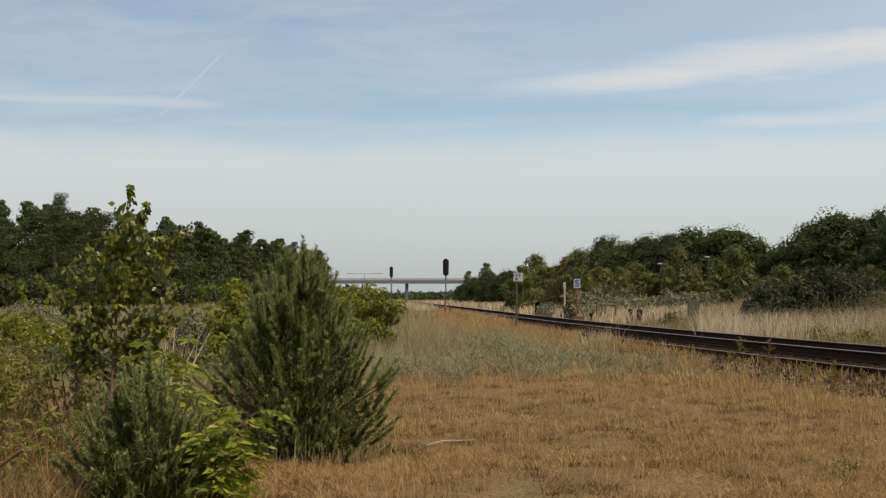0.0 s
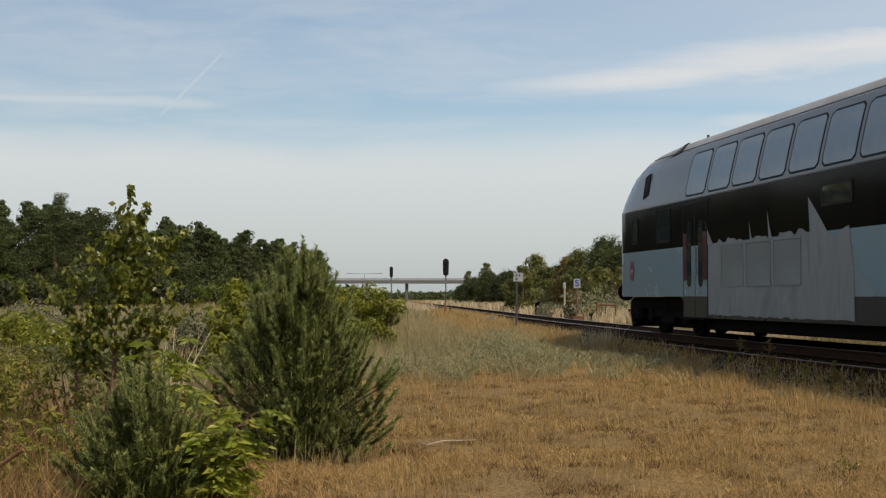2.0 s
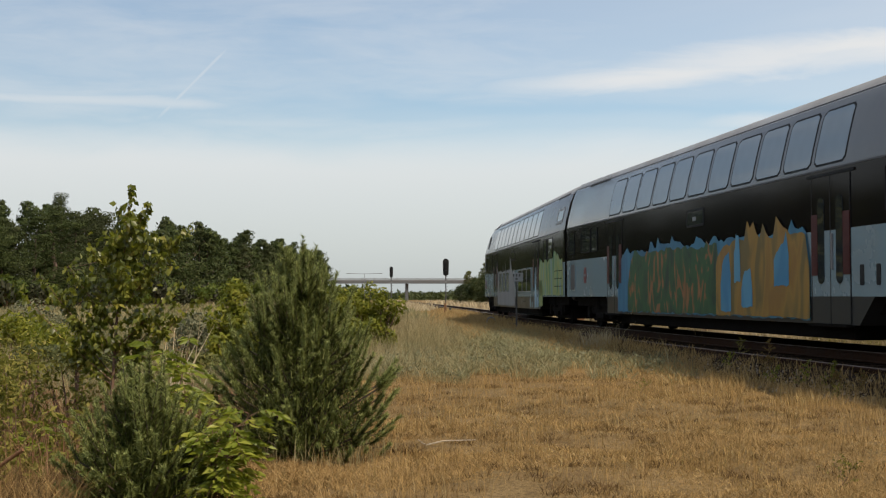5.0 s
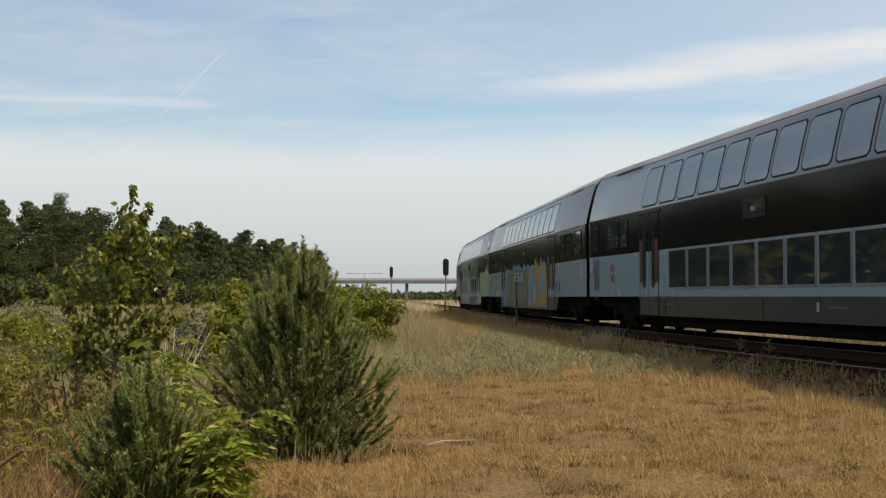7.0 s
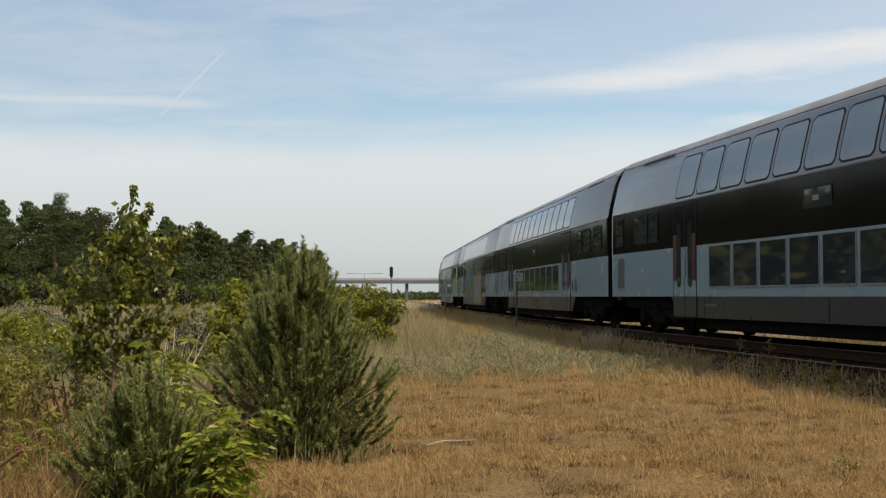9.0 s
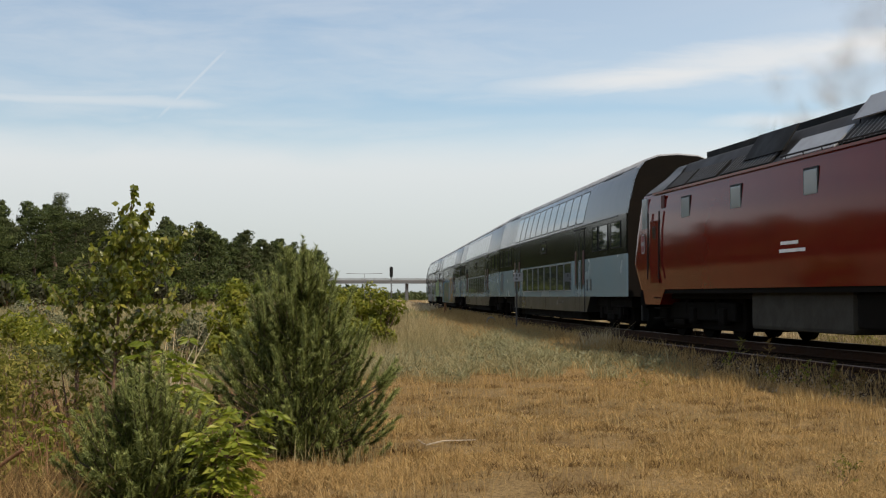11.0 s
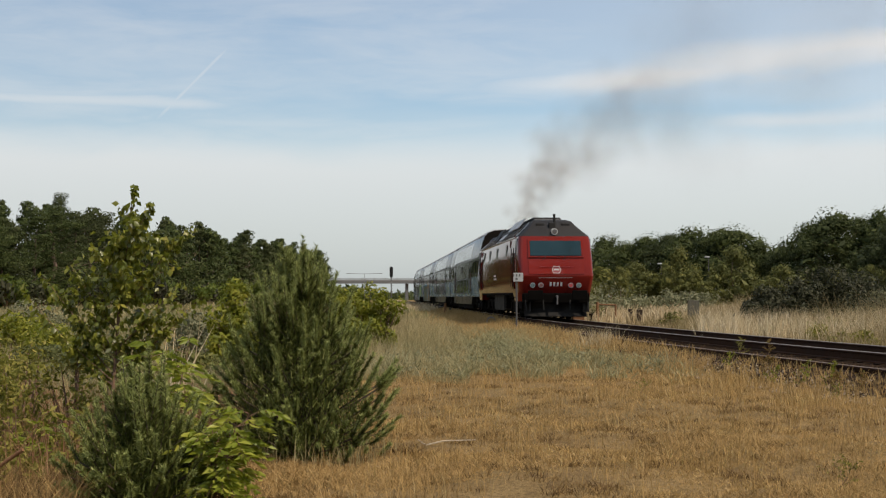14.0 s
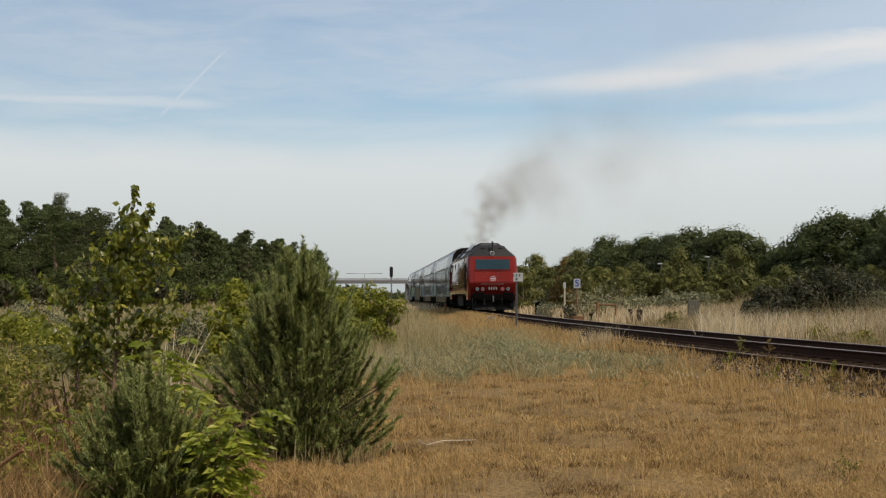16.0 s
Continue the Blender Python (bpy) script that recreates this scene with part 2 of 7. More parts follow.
M_DARKWOOD = coat("dark_weathered_timber", (0.035, 0.026, 0.019), 0.95, 0, 0.3, (0.06, 0.045, 0.035), 0.5, 5.0, 0.5, 30, (4, 4, 0.6), spec=0.1)
M_TANK = coat("dusty_tank_paint", (0.048, 0.044, 0.036), 0.85, 0, 0.2, (0.03, 0.026, 0.02), 0.6, 2.0, spec=0.1)
M_TIMBER = coat("grey_weathered_timber", (0.090, 0.088, 0.070), 0.9, 0, 0.3, (0.05, 0.043, 0.033), 0.7, 4.0, 0.5, 30, (9, 9, 0.4), spec=0.1)
M_BLUE = coat("sign_blue", (0.03, 0.06, 0.2), 0.5)
M_BARK = coat("bark", (0.11, 0.075, 0.055), 0.95, 0, 0.35, (0.05, 0.035, 0.028), 0.6, 6.0, 0.7, 40, (1, 1, 0.3))
M_SIGN = coat("dull_sign_face", (0.27, 0.285, 0.295), 0.6, 0, 0.05, (0.21, 0.205, 0.19), 0.4, 6.0)
M_PINESTEM = coat("dark_pine_stem", (0.05, 0.036, 0.024), 0.9, 0, 0.3)
M_TWIG = coat("thin_brown_stem", (0.13, 0.075, 0.045), 0.8, 0, 0.3)
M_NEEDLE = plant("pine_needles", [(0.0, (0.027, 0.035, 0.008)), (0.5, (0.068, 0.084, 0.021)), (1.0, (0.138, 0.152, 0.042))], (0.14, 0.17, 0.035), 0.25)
# lighter colour of new growth, raised further to stand for sunlit shoots
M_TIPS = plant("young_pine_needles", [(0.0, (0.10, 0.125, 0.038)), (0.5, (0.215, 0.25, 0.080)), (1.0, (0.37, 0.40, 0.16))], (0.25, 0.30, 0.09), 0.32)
M_LEAF = plant("poplar_leaves", [(0.0, (0.040, 0.052, 0.008)), (0.5, (0.104, 0.120, 0.018)), (0.9, (0.20, 0.20, 0.032)), (1.0, (0.28, 0.245, 0.05))], (0.31, 0.35, 0.032), 0.38, 0.36, spec=0.45)
M_ASH = plant("yellow_green_leaves", [(0.0, (0.10, 0.135, 0.016)), (0.6, (0.19, 0.225, 0.028)), (1.0, (0.33, 0.33, 0.06))], (0.36, 0.42, 0.04), 0.45, 0.42, spec=0.3)
M_SHRUB = plant("shrub_leaves", [(0.0, (0.05, 0.075, 0.015)), (0.6, (0.085, 0.12, 0.025)), (1.0, (0.14, 0.155, 0.04))], (0.25, 0.3, 0.04), 0.4)
M_GORSE = plant("dark_shrub_leaves", [(0.0, (0.014, 0.016, 0.009)), (0.55, (0.030, 0.032, 0.017)), (1.0, (0.066, 0.067, 0.038))], (0.06, 0.08, 0.02), 0.2)
M_SEABUCK = plant("grey_green_leaves", [(0.0, (0.095, 0.10, 0.055)), (0.6, (0.155, 0.16, 0.092)), (1.0, (0.23, 0.22, 0.135))], (0.18, 0.2, 0.09), 0.3)
M_FORESTPINE = plant("far_pine_needles", [(0.0, (0.028, 0.040, 0.014)), (0.6, (0.047, 0.063, 0.023)), (1.0, (0.078, 0.094, 0.033))], (0.08, 0.11, 0.032), 0.25, spec=0.05, odd=(0.056, 0.064, 0.030))
M_FORESTLEAF = plant("far_broad_leaves", [(0.0, (0.030, 0.041, 0.016)), (0.6, (0.054, 0.068, 0.026)), (1.0, (0.090, 0.104, 0.038))], (0.10, 0.13, 0.034), 0.28, spec=0.06, odd=(0.044, 0.056, 0.030))
M_OLIVE = plant("olive_leaves", [(0.0, (0.064, 0.071, 0.021)), (0.6, (0.110, 0.114, 0.033)), (1.0, (0.18, 0.165, 0.05))], (0.18, 0.18, 0.045), 0.3, spec=0.1, odd=(0.085, 0.10, 0.042))
M_RUSSET = plant("russet_leaves", [(0.0, (0.13, 0.075, 0.025)), (0.6, (0.17, 0.11, 0.035)), (1.0, (0.13, 0.13, 0.04))], (0.25, 0.16, 0.04), 0.35)
M_DRY = plant("dry_grass_blades", [(0.0, (0.15, 0.09, 0.034)), (0.45, (0.31, 0.20, 0.075)), (0.85, (0.46, 0.31, 0.13)), (0.95, (0.55, 0.42, 0.22)), (1.0, (0.20, 0.19, 0.07))], (0.45, 0.32, 0.13), 0.3, 0.7, (0.42, 0.275, 0.12), 0.35)
M_TUFT = plant("brown_tuft_blades", [(0.0, (0.085, 0.050, 0.02)), (0.6, (0.17, 0.105, 0.042)), (1.0, (0.26, 0.17, 0.075))], (0.14, 0.09, 0.04), 0.2, 0.7)
M_MARRAM = plant("blue_green_grass", [(0.0, (0.145, 0.155, 0.080)), (0.6, (0.235, 0.235, 0.125)), (0.9, (0.35, 0.32, 0.19)), (1.0, (0.48, 0.42, 0.27))], (0.22, 0.25, 0.13), 0.3, 0.6, (0.30, 0.24, 0.115), 0.30)
M_TALL = plant("tall_cream_grass", [(0.0, (0.31, 0.23, 0.13)), (0.6, (0.50, 0.41, 0.26)), (1.0, (0.68, 0.60, 0.44))], (0.56, 0.48, 0.30), 0.35, 0.7, (0.42, 0.33, 0.19), 0.18)
M_TAN = plant("tan_dry_grass", [(0.0, (0.13, 0.100, 0.045)), (0.55, (0.25, 0.195, 0.105)), (0.9, (0.38, 0.31, 0.19)), (1.0, (0.52, 0.45, 0.32))], (0.32, 0.26, 0.14), 0.3, 0.7, (0.165, 0.145, 0.065), 0.3)
M_MEADOW = plant("mixed_meadow_grass", [(0.0, (0.12, 0.125, 0.05)), (0.35, (0.19, 0.18, 0.085)), (0.7, (0.30, 0.24, 0.125)), (1.0, (0.40, 0.33, 0.19))], (0.34, 0.31, 0.12), 0.3, 0.65, (0.155, 0.165, 0.09), 0.3)
M_WEED = plant("green_weeds", [(0.0, (0.070, 0.074, 0.014)), (0.6, (0.145, 0.142, 0.027)), (1.0, (0.28, 0.235, 0.065))], (0.28, 0.28, 0.05), 0.38)
M_REDDRY = plant("reddish_dry_stalks", [(0.0, (0.12, 0.06, 0.03)), (0.6, (0.24, 0.13, 0.07)), (1.0, (0.34, 0.21, 0.12))], (0.35, 0.2, 0.1), 0.3, 0.7)
M_STRAW = plant("grey_straw_grass", [(0.0, (0.17, 0.14, 0.068)), (0.6, (0.31, 0.25, 0.13)), (1.0, (0.47, 0.39, 0.23))], (0.38, 0.31, 0.15), 0.3, 0.7, (0.22, 0.20, 0.095), 0.2)
M_GOLDBUSH = plant("golden_green_leaves", [(0.0, (0.075, 0.092, 0.012)), (0.6, (0.14, 0.155, 0.02)), (1.0, (0.24, 0.225, 0.04))], (0.3, 0.32, 0.03), 0.4, 0.45)
M_GRAVEL = coat("pale_gravel", (0.31, 0.25, 0.18), 0.9, 0, 0.4, (0.17, 0.135, 0.095), 0.5, 8.0, spec=0.1)
M_BLEACHED = coat("bleached_wood", (0.36, 0.31, 0.24), 0.85, 0, 0.2, (0.22, 0.18, 0.13), 0.5, 9.0)

# ---- mesh tools ----


def put_mesh(name, verts, faces, mats, parent=None, label="", smooth=False, idx=None):
    """One mesh object from vertex and face arrays (all faces with the same number of corners, or a list)."""
    me = bpy.data.meshes.new(name)
    if isinstance(faces, np.ndarray):
        v = np.asarray(verts, dtype=np.float32)
        k = faces.shape[1]
        me.vertices.add(len(v))
        me.vertices.foreach_set("co", v.ravel())
        me.loops.add(faces.size)
        me.loops.foreach_set("vertex_index", faces.astype(np.int32).ravel())
        me.polygons.add(len(faces))
        me.polygons.foreach_set("loop_start", np.arange(0, faces.size, k, dtype=np.int32))
        me.polygons.foreach_set("loop_total", np.full(len(faces), k, dtype=np.int32))
        me.update(calc_edges=True)
    else:
        me.from_pydata([tuple(p) for p in verts], [], faces)
        me.update()
    for m in mats if isinstance(mats, (list, tuple)) else [mats]:
        me.materials.append(m)
    if idx is not None:
        me.polygons.foreach_set("material_index", np.asarray(idx, dtype=np.int32))
    if smooth:
        me.polygons.foreach_set("use_smooth", np.ones(len(me.polygons), dtype=bool))
    ob = new(name, me)
    if parent:
        ob.parent = parent
    if label:
        ob["label"] = label
    return ob


def part(name, bm, material, parent=None, label="", smooth=False):
    me = bpy.data.meshes.new(name)
    bm.to_mesh(me)
    bm.free()
    for m in material if isinstance(material, (list, tuple)) else [material]:
        me.materials.append(m)
    if smooth:
        me.polygons.foreach_set("use_smooth", np.ones(len(me.polygons), dtype=bool))
        me.set_sharp_from_angle(angle=radians(32))
    ob = new(name, me)
    if parent:
        ob.parent = parent
    if label:
        ob["label"] = label
    return ob


def again(ob, m, parent):
    """A further piece on the same mesh."""
    o = new(ob.name.split(".")[0], ob.data)
    o.parent = parent
    o.matrix_basis = m
    if "label" in ob:
        o["label"] = ob["label"]
    return o


def block(bm, at, size, bevel=0.0, turn=None, mat=0):
    m = Matrix.Translation(at) @ (turn.to_4x4() if turn else Matrix()) @ Matrix.Diagonal((*size, 1))
    vs = bmesh.ops.create_cube(bm, size=1.0, matrix=m)["verts"]
    fs = {f for v in vs for f in v.link_faces}
    for f in fs:
        f.material_index = mat
    if bevel:
        es = list({e for v in vs for e in v.link_edges})
        r = bmesh.ops.bevel(bm, geom=es, offset=bevel, segments=2, affect="EDGES", profile=0.6)
        for f in r["faces"]:
            f.material_index = mat
    return bm


def rod(bm, a, b, r0, r1=None, sides=8, mat=0):
    a, b = Vector(a), Vector(b)
    d = b - a
    m = Matrix.Translation((a + b) / 2) @ d.to_track_quat("Z", "Y").to_matrix().to_4x4()
    vs = bmesh.ops.create_cone(bm, cap_ends=True, segments=sides, radius1=r0, radius2=r0 if r1 is None else r1, depth=d.length, matrix=m)["verts"]
    for f in {f for v in vs for f in v.link_faces}:
        f.material_index = mat
    return bm


def empty(name, m=None):
    ob = new(name)
    ob.empty_display_size = 0.3
    if m is not None:
        ob.matrix_basis = m
    return ob


def box_part(name, at, size, mat, parent, label="", bevel=0.0, turn=None):
    return part(name, block(bmesh.new(), at, size, bevel, turn), mat, parent, label)


def rod_part(name, a, b, r, mat, parent, label="", sides=10, r1=None):
    return part(name, rod(bmesh.new(), a, b, r, r1, sides), mat, parent, label, True)


def tube(points, radii, sides=6):
    """Vertices and quads of a tapered tube along points."""
    vs, fs = [], []
    for i, p in enumerate(points):
        p = Vector(p)
        q0, q1 = Vector(points[max(i - 1, 0)]), Vector(points[min(i + 1, len(points) - 1)])
        d = (q1 - q0).normalized() if (q1 - q0).length > 1e-6 else Vector((0, 0, 1))
        a = d.orthogonal().normalized()
        b = d.cross(a)
        for k in range(sides):
            t = 2 * math.pi * k / sides
            vs.append(p + (a * math.cos(t) + b * math.sin(t)) * radii[i])
        if i:
            for k in range(sides):
                k2 = (k + 1) % sides
                fs.append(((i - 1) * sides + k, (i - 1) * sides + k2, i * sides + k2, i * sides + k))
    return vs, fs


# ---- the line of the track ----
STEP = 0.25
S_AXIS = np.arange(-180, 420, STEP)
BEND = np.where(S_AXIS < -16, 0.0, np.where(S_AXIS < 0, 0.00412, np.where(S_AXIS < 53.2, 0.00412 * (1 - S_AXIS / 53.2), 0.0)))
BEND = BEND - 6.7e-5 * np.clip((S_AXIS - 53.2) / 60, 0, 1)
HEAD = np.cumsum(BEND) * STEP
ZERO = int(np.argmin(abs(S_AXIS)))
HEAD = HEAD - HEAD[ZERO] - 0.16485
TX = np.cumsum(np.sin(HEAD)) * STEP
TY = np.cumsum(np.cos(HEAD)) * STEP
TX, TY = TX - TX[ZERO] + 8.21, TY - TY[ZERO] + 20.0


def on_track(s, lat=0.0):
    """Place and heading (from +y towards +x) at s metres along the line; lat is to the right of it."""
    a = float(np.interp(s, S_AXIS, HEAD))
    return (float(np.interp(s, S_AXIS, TX)) + lat * math.cos(a), float(np.interp(s, S_AXIS, TY)) - lat * math.sin(a), a)


def lateral(x, y):
    """Signed distance from the track, to the right of it, for arrays of places."""
    x, y = np.asarray(x, float), np.asarray(y, float)
    sx, sy, sh = TX[::8], TY[::8], HEAD[::8]
    out = np.empty(x.size)
    fx, fy = x.ravel(), y.ravel()
    for i in range(0, fx.size, 20000):
        dx, dy = fx[i:i + 20000, None] - sx, fy[i:i + 20000, None] - sy
        j = np.argmin(dx * dx + dy * dy, axis=1)
        k = np.arange(len(j))
        out[i:i + 20000] = dx[k, j] * np.cos(sh[j]) - dy[k, j] * np.sin(sh[j])
    return out.reshape(x.shape)


def ground_z(x, y):
    x, y = np.asarray(x, float), np.asarray(y, float)
    l = lateral(x, y)
    near = np.interp(l, [-40, -10, -2.9, -1.9, 1.9, 2.9, 9, 60], [0.0, 0.0, 0.14, 0.33, 0.33, 0.16, 0.2, 0.1])
    rough = 0.035 * np.sin(x * 1.7 + 0.6 * np.sin(y * 0.9)) * np.sin(y * 1.3 + 0.8 * np.sin(x * 0.7)) + 0.02 * np.sin(x * 4.1 + y * 2.3)
    swell = 0.06 * np.sin(x * 0.21 + 1.0) * np.sin(y * 0.17)
    calm = np.clip((np.abs(l) - 2.2) / 2.0, 0, 1)
    return near + (rough + swell) * calm - 0.03


# ---- ground and track ----


def make_ground():
    xs = np.concatenate([np.linspace(-3000, -120, 14), np.linspace(-110, -22, 30), np.arange(-20, 22, 0.35), np.linspace(24, 110, 30), np.linspace(130, 3000, 14)])
    ys = np.concatenate([np.linspace(-600, -40, 8), np.linspace(-30, 4, 12), np.arange(6, 62, 0.4), np.linspace(64, 260, 60), np.linspace(290, 4500, 18)])
    gx, gy = np.meshgrid(xs, ys)
    gz = ground_z(gx, gy)
    v = np.stack([gx, gy, gz], -1).reshape(-1, 3)
    nx, ny = len(xs), len(ys)
    i = (np.arange(ny - 1)[:, None] * nx + np.arange(nx - 1)).ravel()
    f = np.stack([i, i + 1, i + nx + 1, i + nx], 1)
    tagged(put_mesh("ground", v, f, M_SOIL, smooth=True), "sandy meadow ground under parched golden grass", "ground", kind="structure")


def sweep(profile, s0, s1, step, closed=True):
    """A profile of (lat, z) points swept along the line."""
    ss = np.arange(s0, s1 + step / 2, step)
    vs, fs, n = [], [], len(profile)
    for s in ss:
        for lat, z in profile:
            x, y, _ = on_track(s, lat)
            vs.append((x, y, z))
    for i in range(len(ss) - 1):
        for k in range(n if closed else n - 1):
            k2 = (k + 1) % n
            fs.append((i * n + k, i * n + k2, (i + 1) * n + k2, (i + 1) * n + k))
    return vs, fs


def rail_profile(lat, top):
    p = [(-0.026, 0), (-0.036, -0.010), (-0.036, -0.035), (-0.009, -0.05), (-0.009, -0.145), (-0.07, -0.16), (-0.07, -0.172), (0.07, -0.172), (0.07, -0.16), (0.009, -0.145), (0.009, -0.05), (0.036, -0.035), (0.036, -0.010), (0.026, 0)]
    return [(lat + a, top + z) for a, z in p]


def make_track():
    rng = np.random.default_rng(5)
    lats = [-2.9, -2.5, -2.1, -1.7, -1.2, -0.6, 0, 0.6, 1.2, 1.7, 2.1, 2.5, 2.9]
    zs = [0.10, 0.22, 0.34, 0.385, 0.39, 0.375, 0.37, 0.375, 0.39, 0.385, 0.34, 0.22, 0.10]
    ss = np.arange(-60, 300, 0.3)
    v, n = [], len(lats)
    for s in ss:
        for la, z in zip(lats, zs):
            x, y, _ = on_track(s, la)
            v.append((x, y, z + rng.normal(0, 0.014)))
    i = (np.arange(len(ss) - 1)[:, None] * n + np.arange(n - 1)).ravel()
    f = np.stack([i, i + 1, i + n + 1, i + n], 1)
    tagged(put_mesh("ballast", np.array(v), f, M_BALLAST), "dark oily stone ballast bed of the railway line", "ballast", kind="structure")
    # coarse stones that stand proud of the bed
    k = 9000
    s = rng.uniform(-6, 70, k)
    la = rng.uniform(-2.8, 2.8, k)
    la = np.where(np.abs(np.abs(la) - 0.75) < 0.12, la + 0.25, la)
    base = np.array([on_track(a, b)[:2] for a, b in zip(s, la)])
    bz = np.interp(la, lats, zs)
    r = rng.uniform(0.022, 0.05, k)
    tet = np.array([(1, 0, -0.5), (-0.5, 0.87, -0.5), (-0.5, -0.87, -0.5), (0.2, 0.1, 0.8)])
    ang = rng.uniform(0, 6.28, k)
    c, sn = np.cos(ang)[:, None], np.sin(ang)[:, None]
    tv = np.stack([tet[:, 0] * c - tet[:, 1] * sn, tet[:, 0] * sn + tet[:, 1] * c, np.repeat(tet[None, :, 2], k, 0)], -1) * r[:, None, None]
    tv[:, :, 0] += base[:, :1]
    tv[:, :, 1] += base[:, 1:]
    tv[:, :, 2] += (bz + r * 0.3)[:, None]
    fi = (np.arange(k)[:, None, None] * 4 + np.array([(0, 1, 3), (1, 2, 3), (2, 0, 3), (0, 2, 1)])).reshape(-1, 3)
    tagged(put_mesh("ballast_stones", tv.reshape(-1, 3), fi, M_BALLAST), "loose dark crushed stones on the track bed", "gravel", kind="stuff")

    track = tagged(empty("railway_track"), "worn railway track on dark ballast", "railway track", kind="structure")
    for lat in (-0.7525, 0.7525):
        vs, fs = sweep(rail_profile(lat, RAIL), -60, 300, 1.0)
        mi = [1 if (j % 14) in (0, 12, 13) else 0 for j in range(len(fs))]
        put_mesh("rail", vs, fs, [M_RAILSIDE, M_RAILHEAD], track, "rusty rail with a polished head", idx=mi)
    # a spare rail lying on the shoulder of the bed
    spare = put_mesh("spare_rail", *sweep(rail_profile(-1.84, 0.462), -20, 33, 1.0), [M_RAILSIDE, M_OLDHEAD])
    spare.data.polygons.foreach_set("material_index", np.array([1 if (j % 14) in (0, 12, 13) else 0 for j in range(len(spare.data.polygons))], dtype=np.int32))
    tagged(spare, "old rusty spare rail lying on the ballast shoulder", "rail")
    first = None
    for s in np.arange(-8, 130, 0.6):
        x, y, a = on_track(s)
        m = pose(x, y, 0.345, 0, 0, -math.degrees(a))
        if first is None:
            first = part("sleeper", block(bmesh.new(), (0, 0, 0), (2.5, 0.25, 0.13), 0.015), M_SLEEPER, track)
            first.matrix_basis = m
        else:
            again(first, m, track)


make_ground()
make_track()

# ---- the train ----
PITCH = 26.86       # coach length over the couplings
HALF = 1.39         # half width of a coach
# half section of a coach over the rails: (out, up)
SECTION = [(1.39, 0.93), (1.39, 2.07), (1.39, 2.80), (1.39, 3.13), (1.34, 3.42), (1.27, 3.72), (1.19, 4.04), (1.075, 4.33), (0.90, 4.545), (0.54, 4.68), (0.0, 4.72)]


def side_at(z):
    """Out and lean of the coach side at height z."""
    us = [p[1] for p in SECTION]
    ys = [p[0] for p in SECTION]
    y = float(np.interp(z, us, ys))
    d = (float(np.interp(z + 0.03, us, ys)) - float(np.interp(z - 0.03, us, ys))) / 0.06
    return y, d


def rounded(w, h, r, n=4):
    pts = []
    for cx, cy, a0 in ((w / 2 - r, h / 2 - r, 0), (-w / 2 + r, h / 2 - r, 90), (-w / 2 + r, -h / 2 + r, 180), (w / 2 - r, -h / 2 + r, 270)):
        for i in range(n + 1):
            a = radians(a0 + 90 * i / n)
            pts.append((cx + r * math.cos(a), cy + r * math.sin(a)))
    return pts


def slab(w, h, r, depth, hole=None):
    """A rounded plate in the x-z plane, facing +y; with a hole it is a frame."""
    bm = bmesh.new()
    out = rounded(w, h, r)
    n = len(out)
    fo = [bm.verts.new((x, depth, z)) for x, z in out]
    bo = [bm.verts.new((x, 0, z)) for x, z in out]
    for i in range(n):
        bm.faces.new((fo[i], fo[(i + 1) % n], bo[(i + 1) % n], bo[i]))
    if hole:
        inn = rounded(w - 2 * hole, h - 2 * hole, max(r - hole, 0.02))
        fi = [bm.verts.new((x, depth, z)) for x, z in inn]
        bi = [bm.verts.new((x, 0, z)) for x, z in inn]
        for i in range(n):
            bm.faces.new((fo[i], fi[i], fi[(i + 1) % n], fo[(i + 1) % n]))
            bm.faces.new((fi[i], bi[i], bi[(i + 1) % n], fi[(i + 1) % n]))
    else:
        bm.faces.new(fo)
    bmesh.ops.recalc_face_normals(bm, faces=bm.faces)
    return bm


def side_pose(x, z, hand, proud=0.0):
    """A pose on the coach side: plate space has x along, y out, z up the side."""
    y, lean = side_at(z)
    tilt = math.degrees(math.atan(lean))
    if hand > 0:
        return pose(x, y + proud, z, -tilt, 0, 0)
    return pose(x, -(y + proud), z, 0, 0, 180) @ pose(0, 0, 0, -tilt, 0, 0)


KIT = {}


def window(coach, x, z, w, h, hand, glass, r=0.07, bar=0.035):
    """A framed pane on a coach side."""
    key = (w, h, glass.name, bar)
    if key not in KIT:
        f = part("window", slab(w, h, r, 0.018, bar), M_FRAME if bar > 0.03 else M_RUBBER, coach, "rubber-framed coach window")
        p = part("pane", slab(w - 2 * bar + 0.01, h - 2 * bar + 0.01, max(r - bar, 0.02), 0.008), glass, f)
        KIT[key] = (f, p)
        f.matrix_basis = side_pose(x, z, hand)
        return
    f0, p0 = KIT[key]
    f = again(f0, side_pose(x, z, hand), coach)
    again(p0, Matrix(), f)


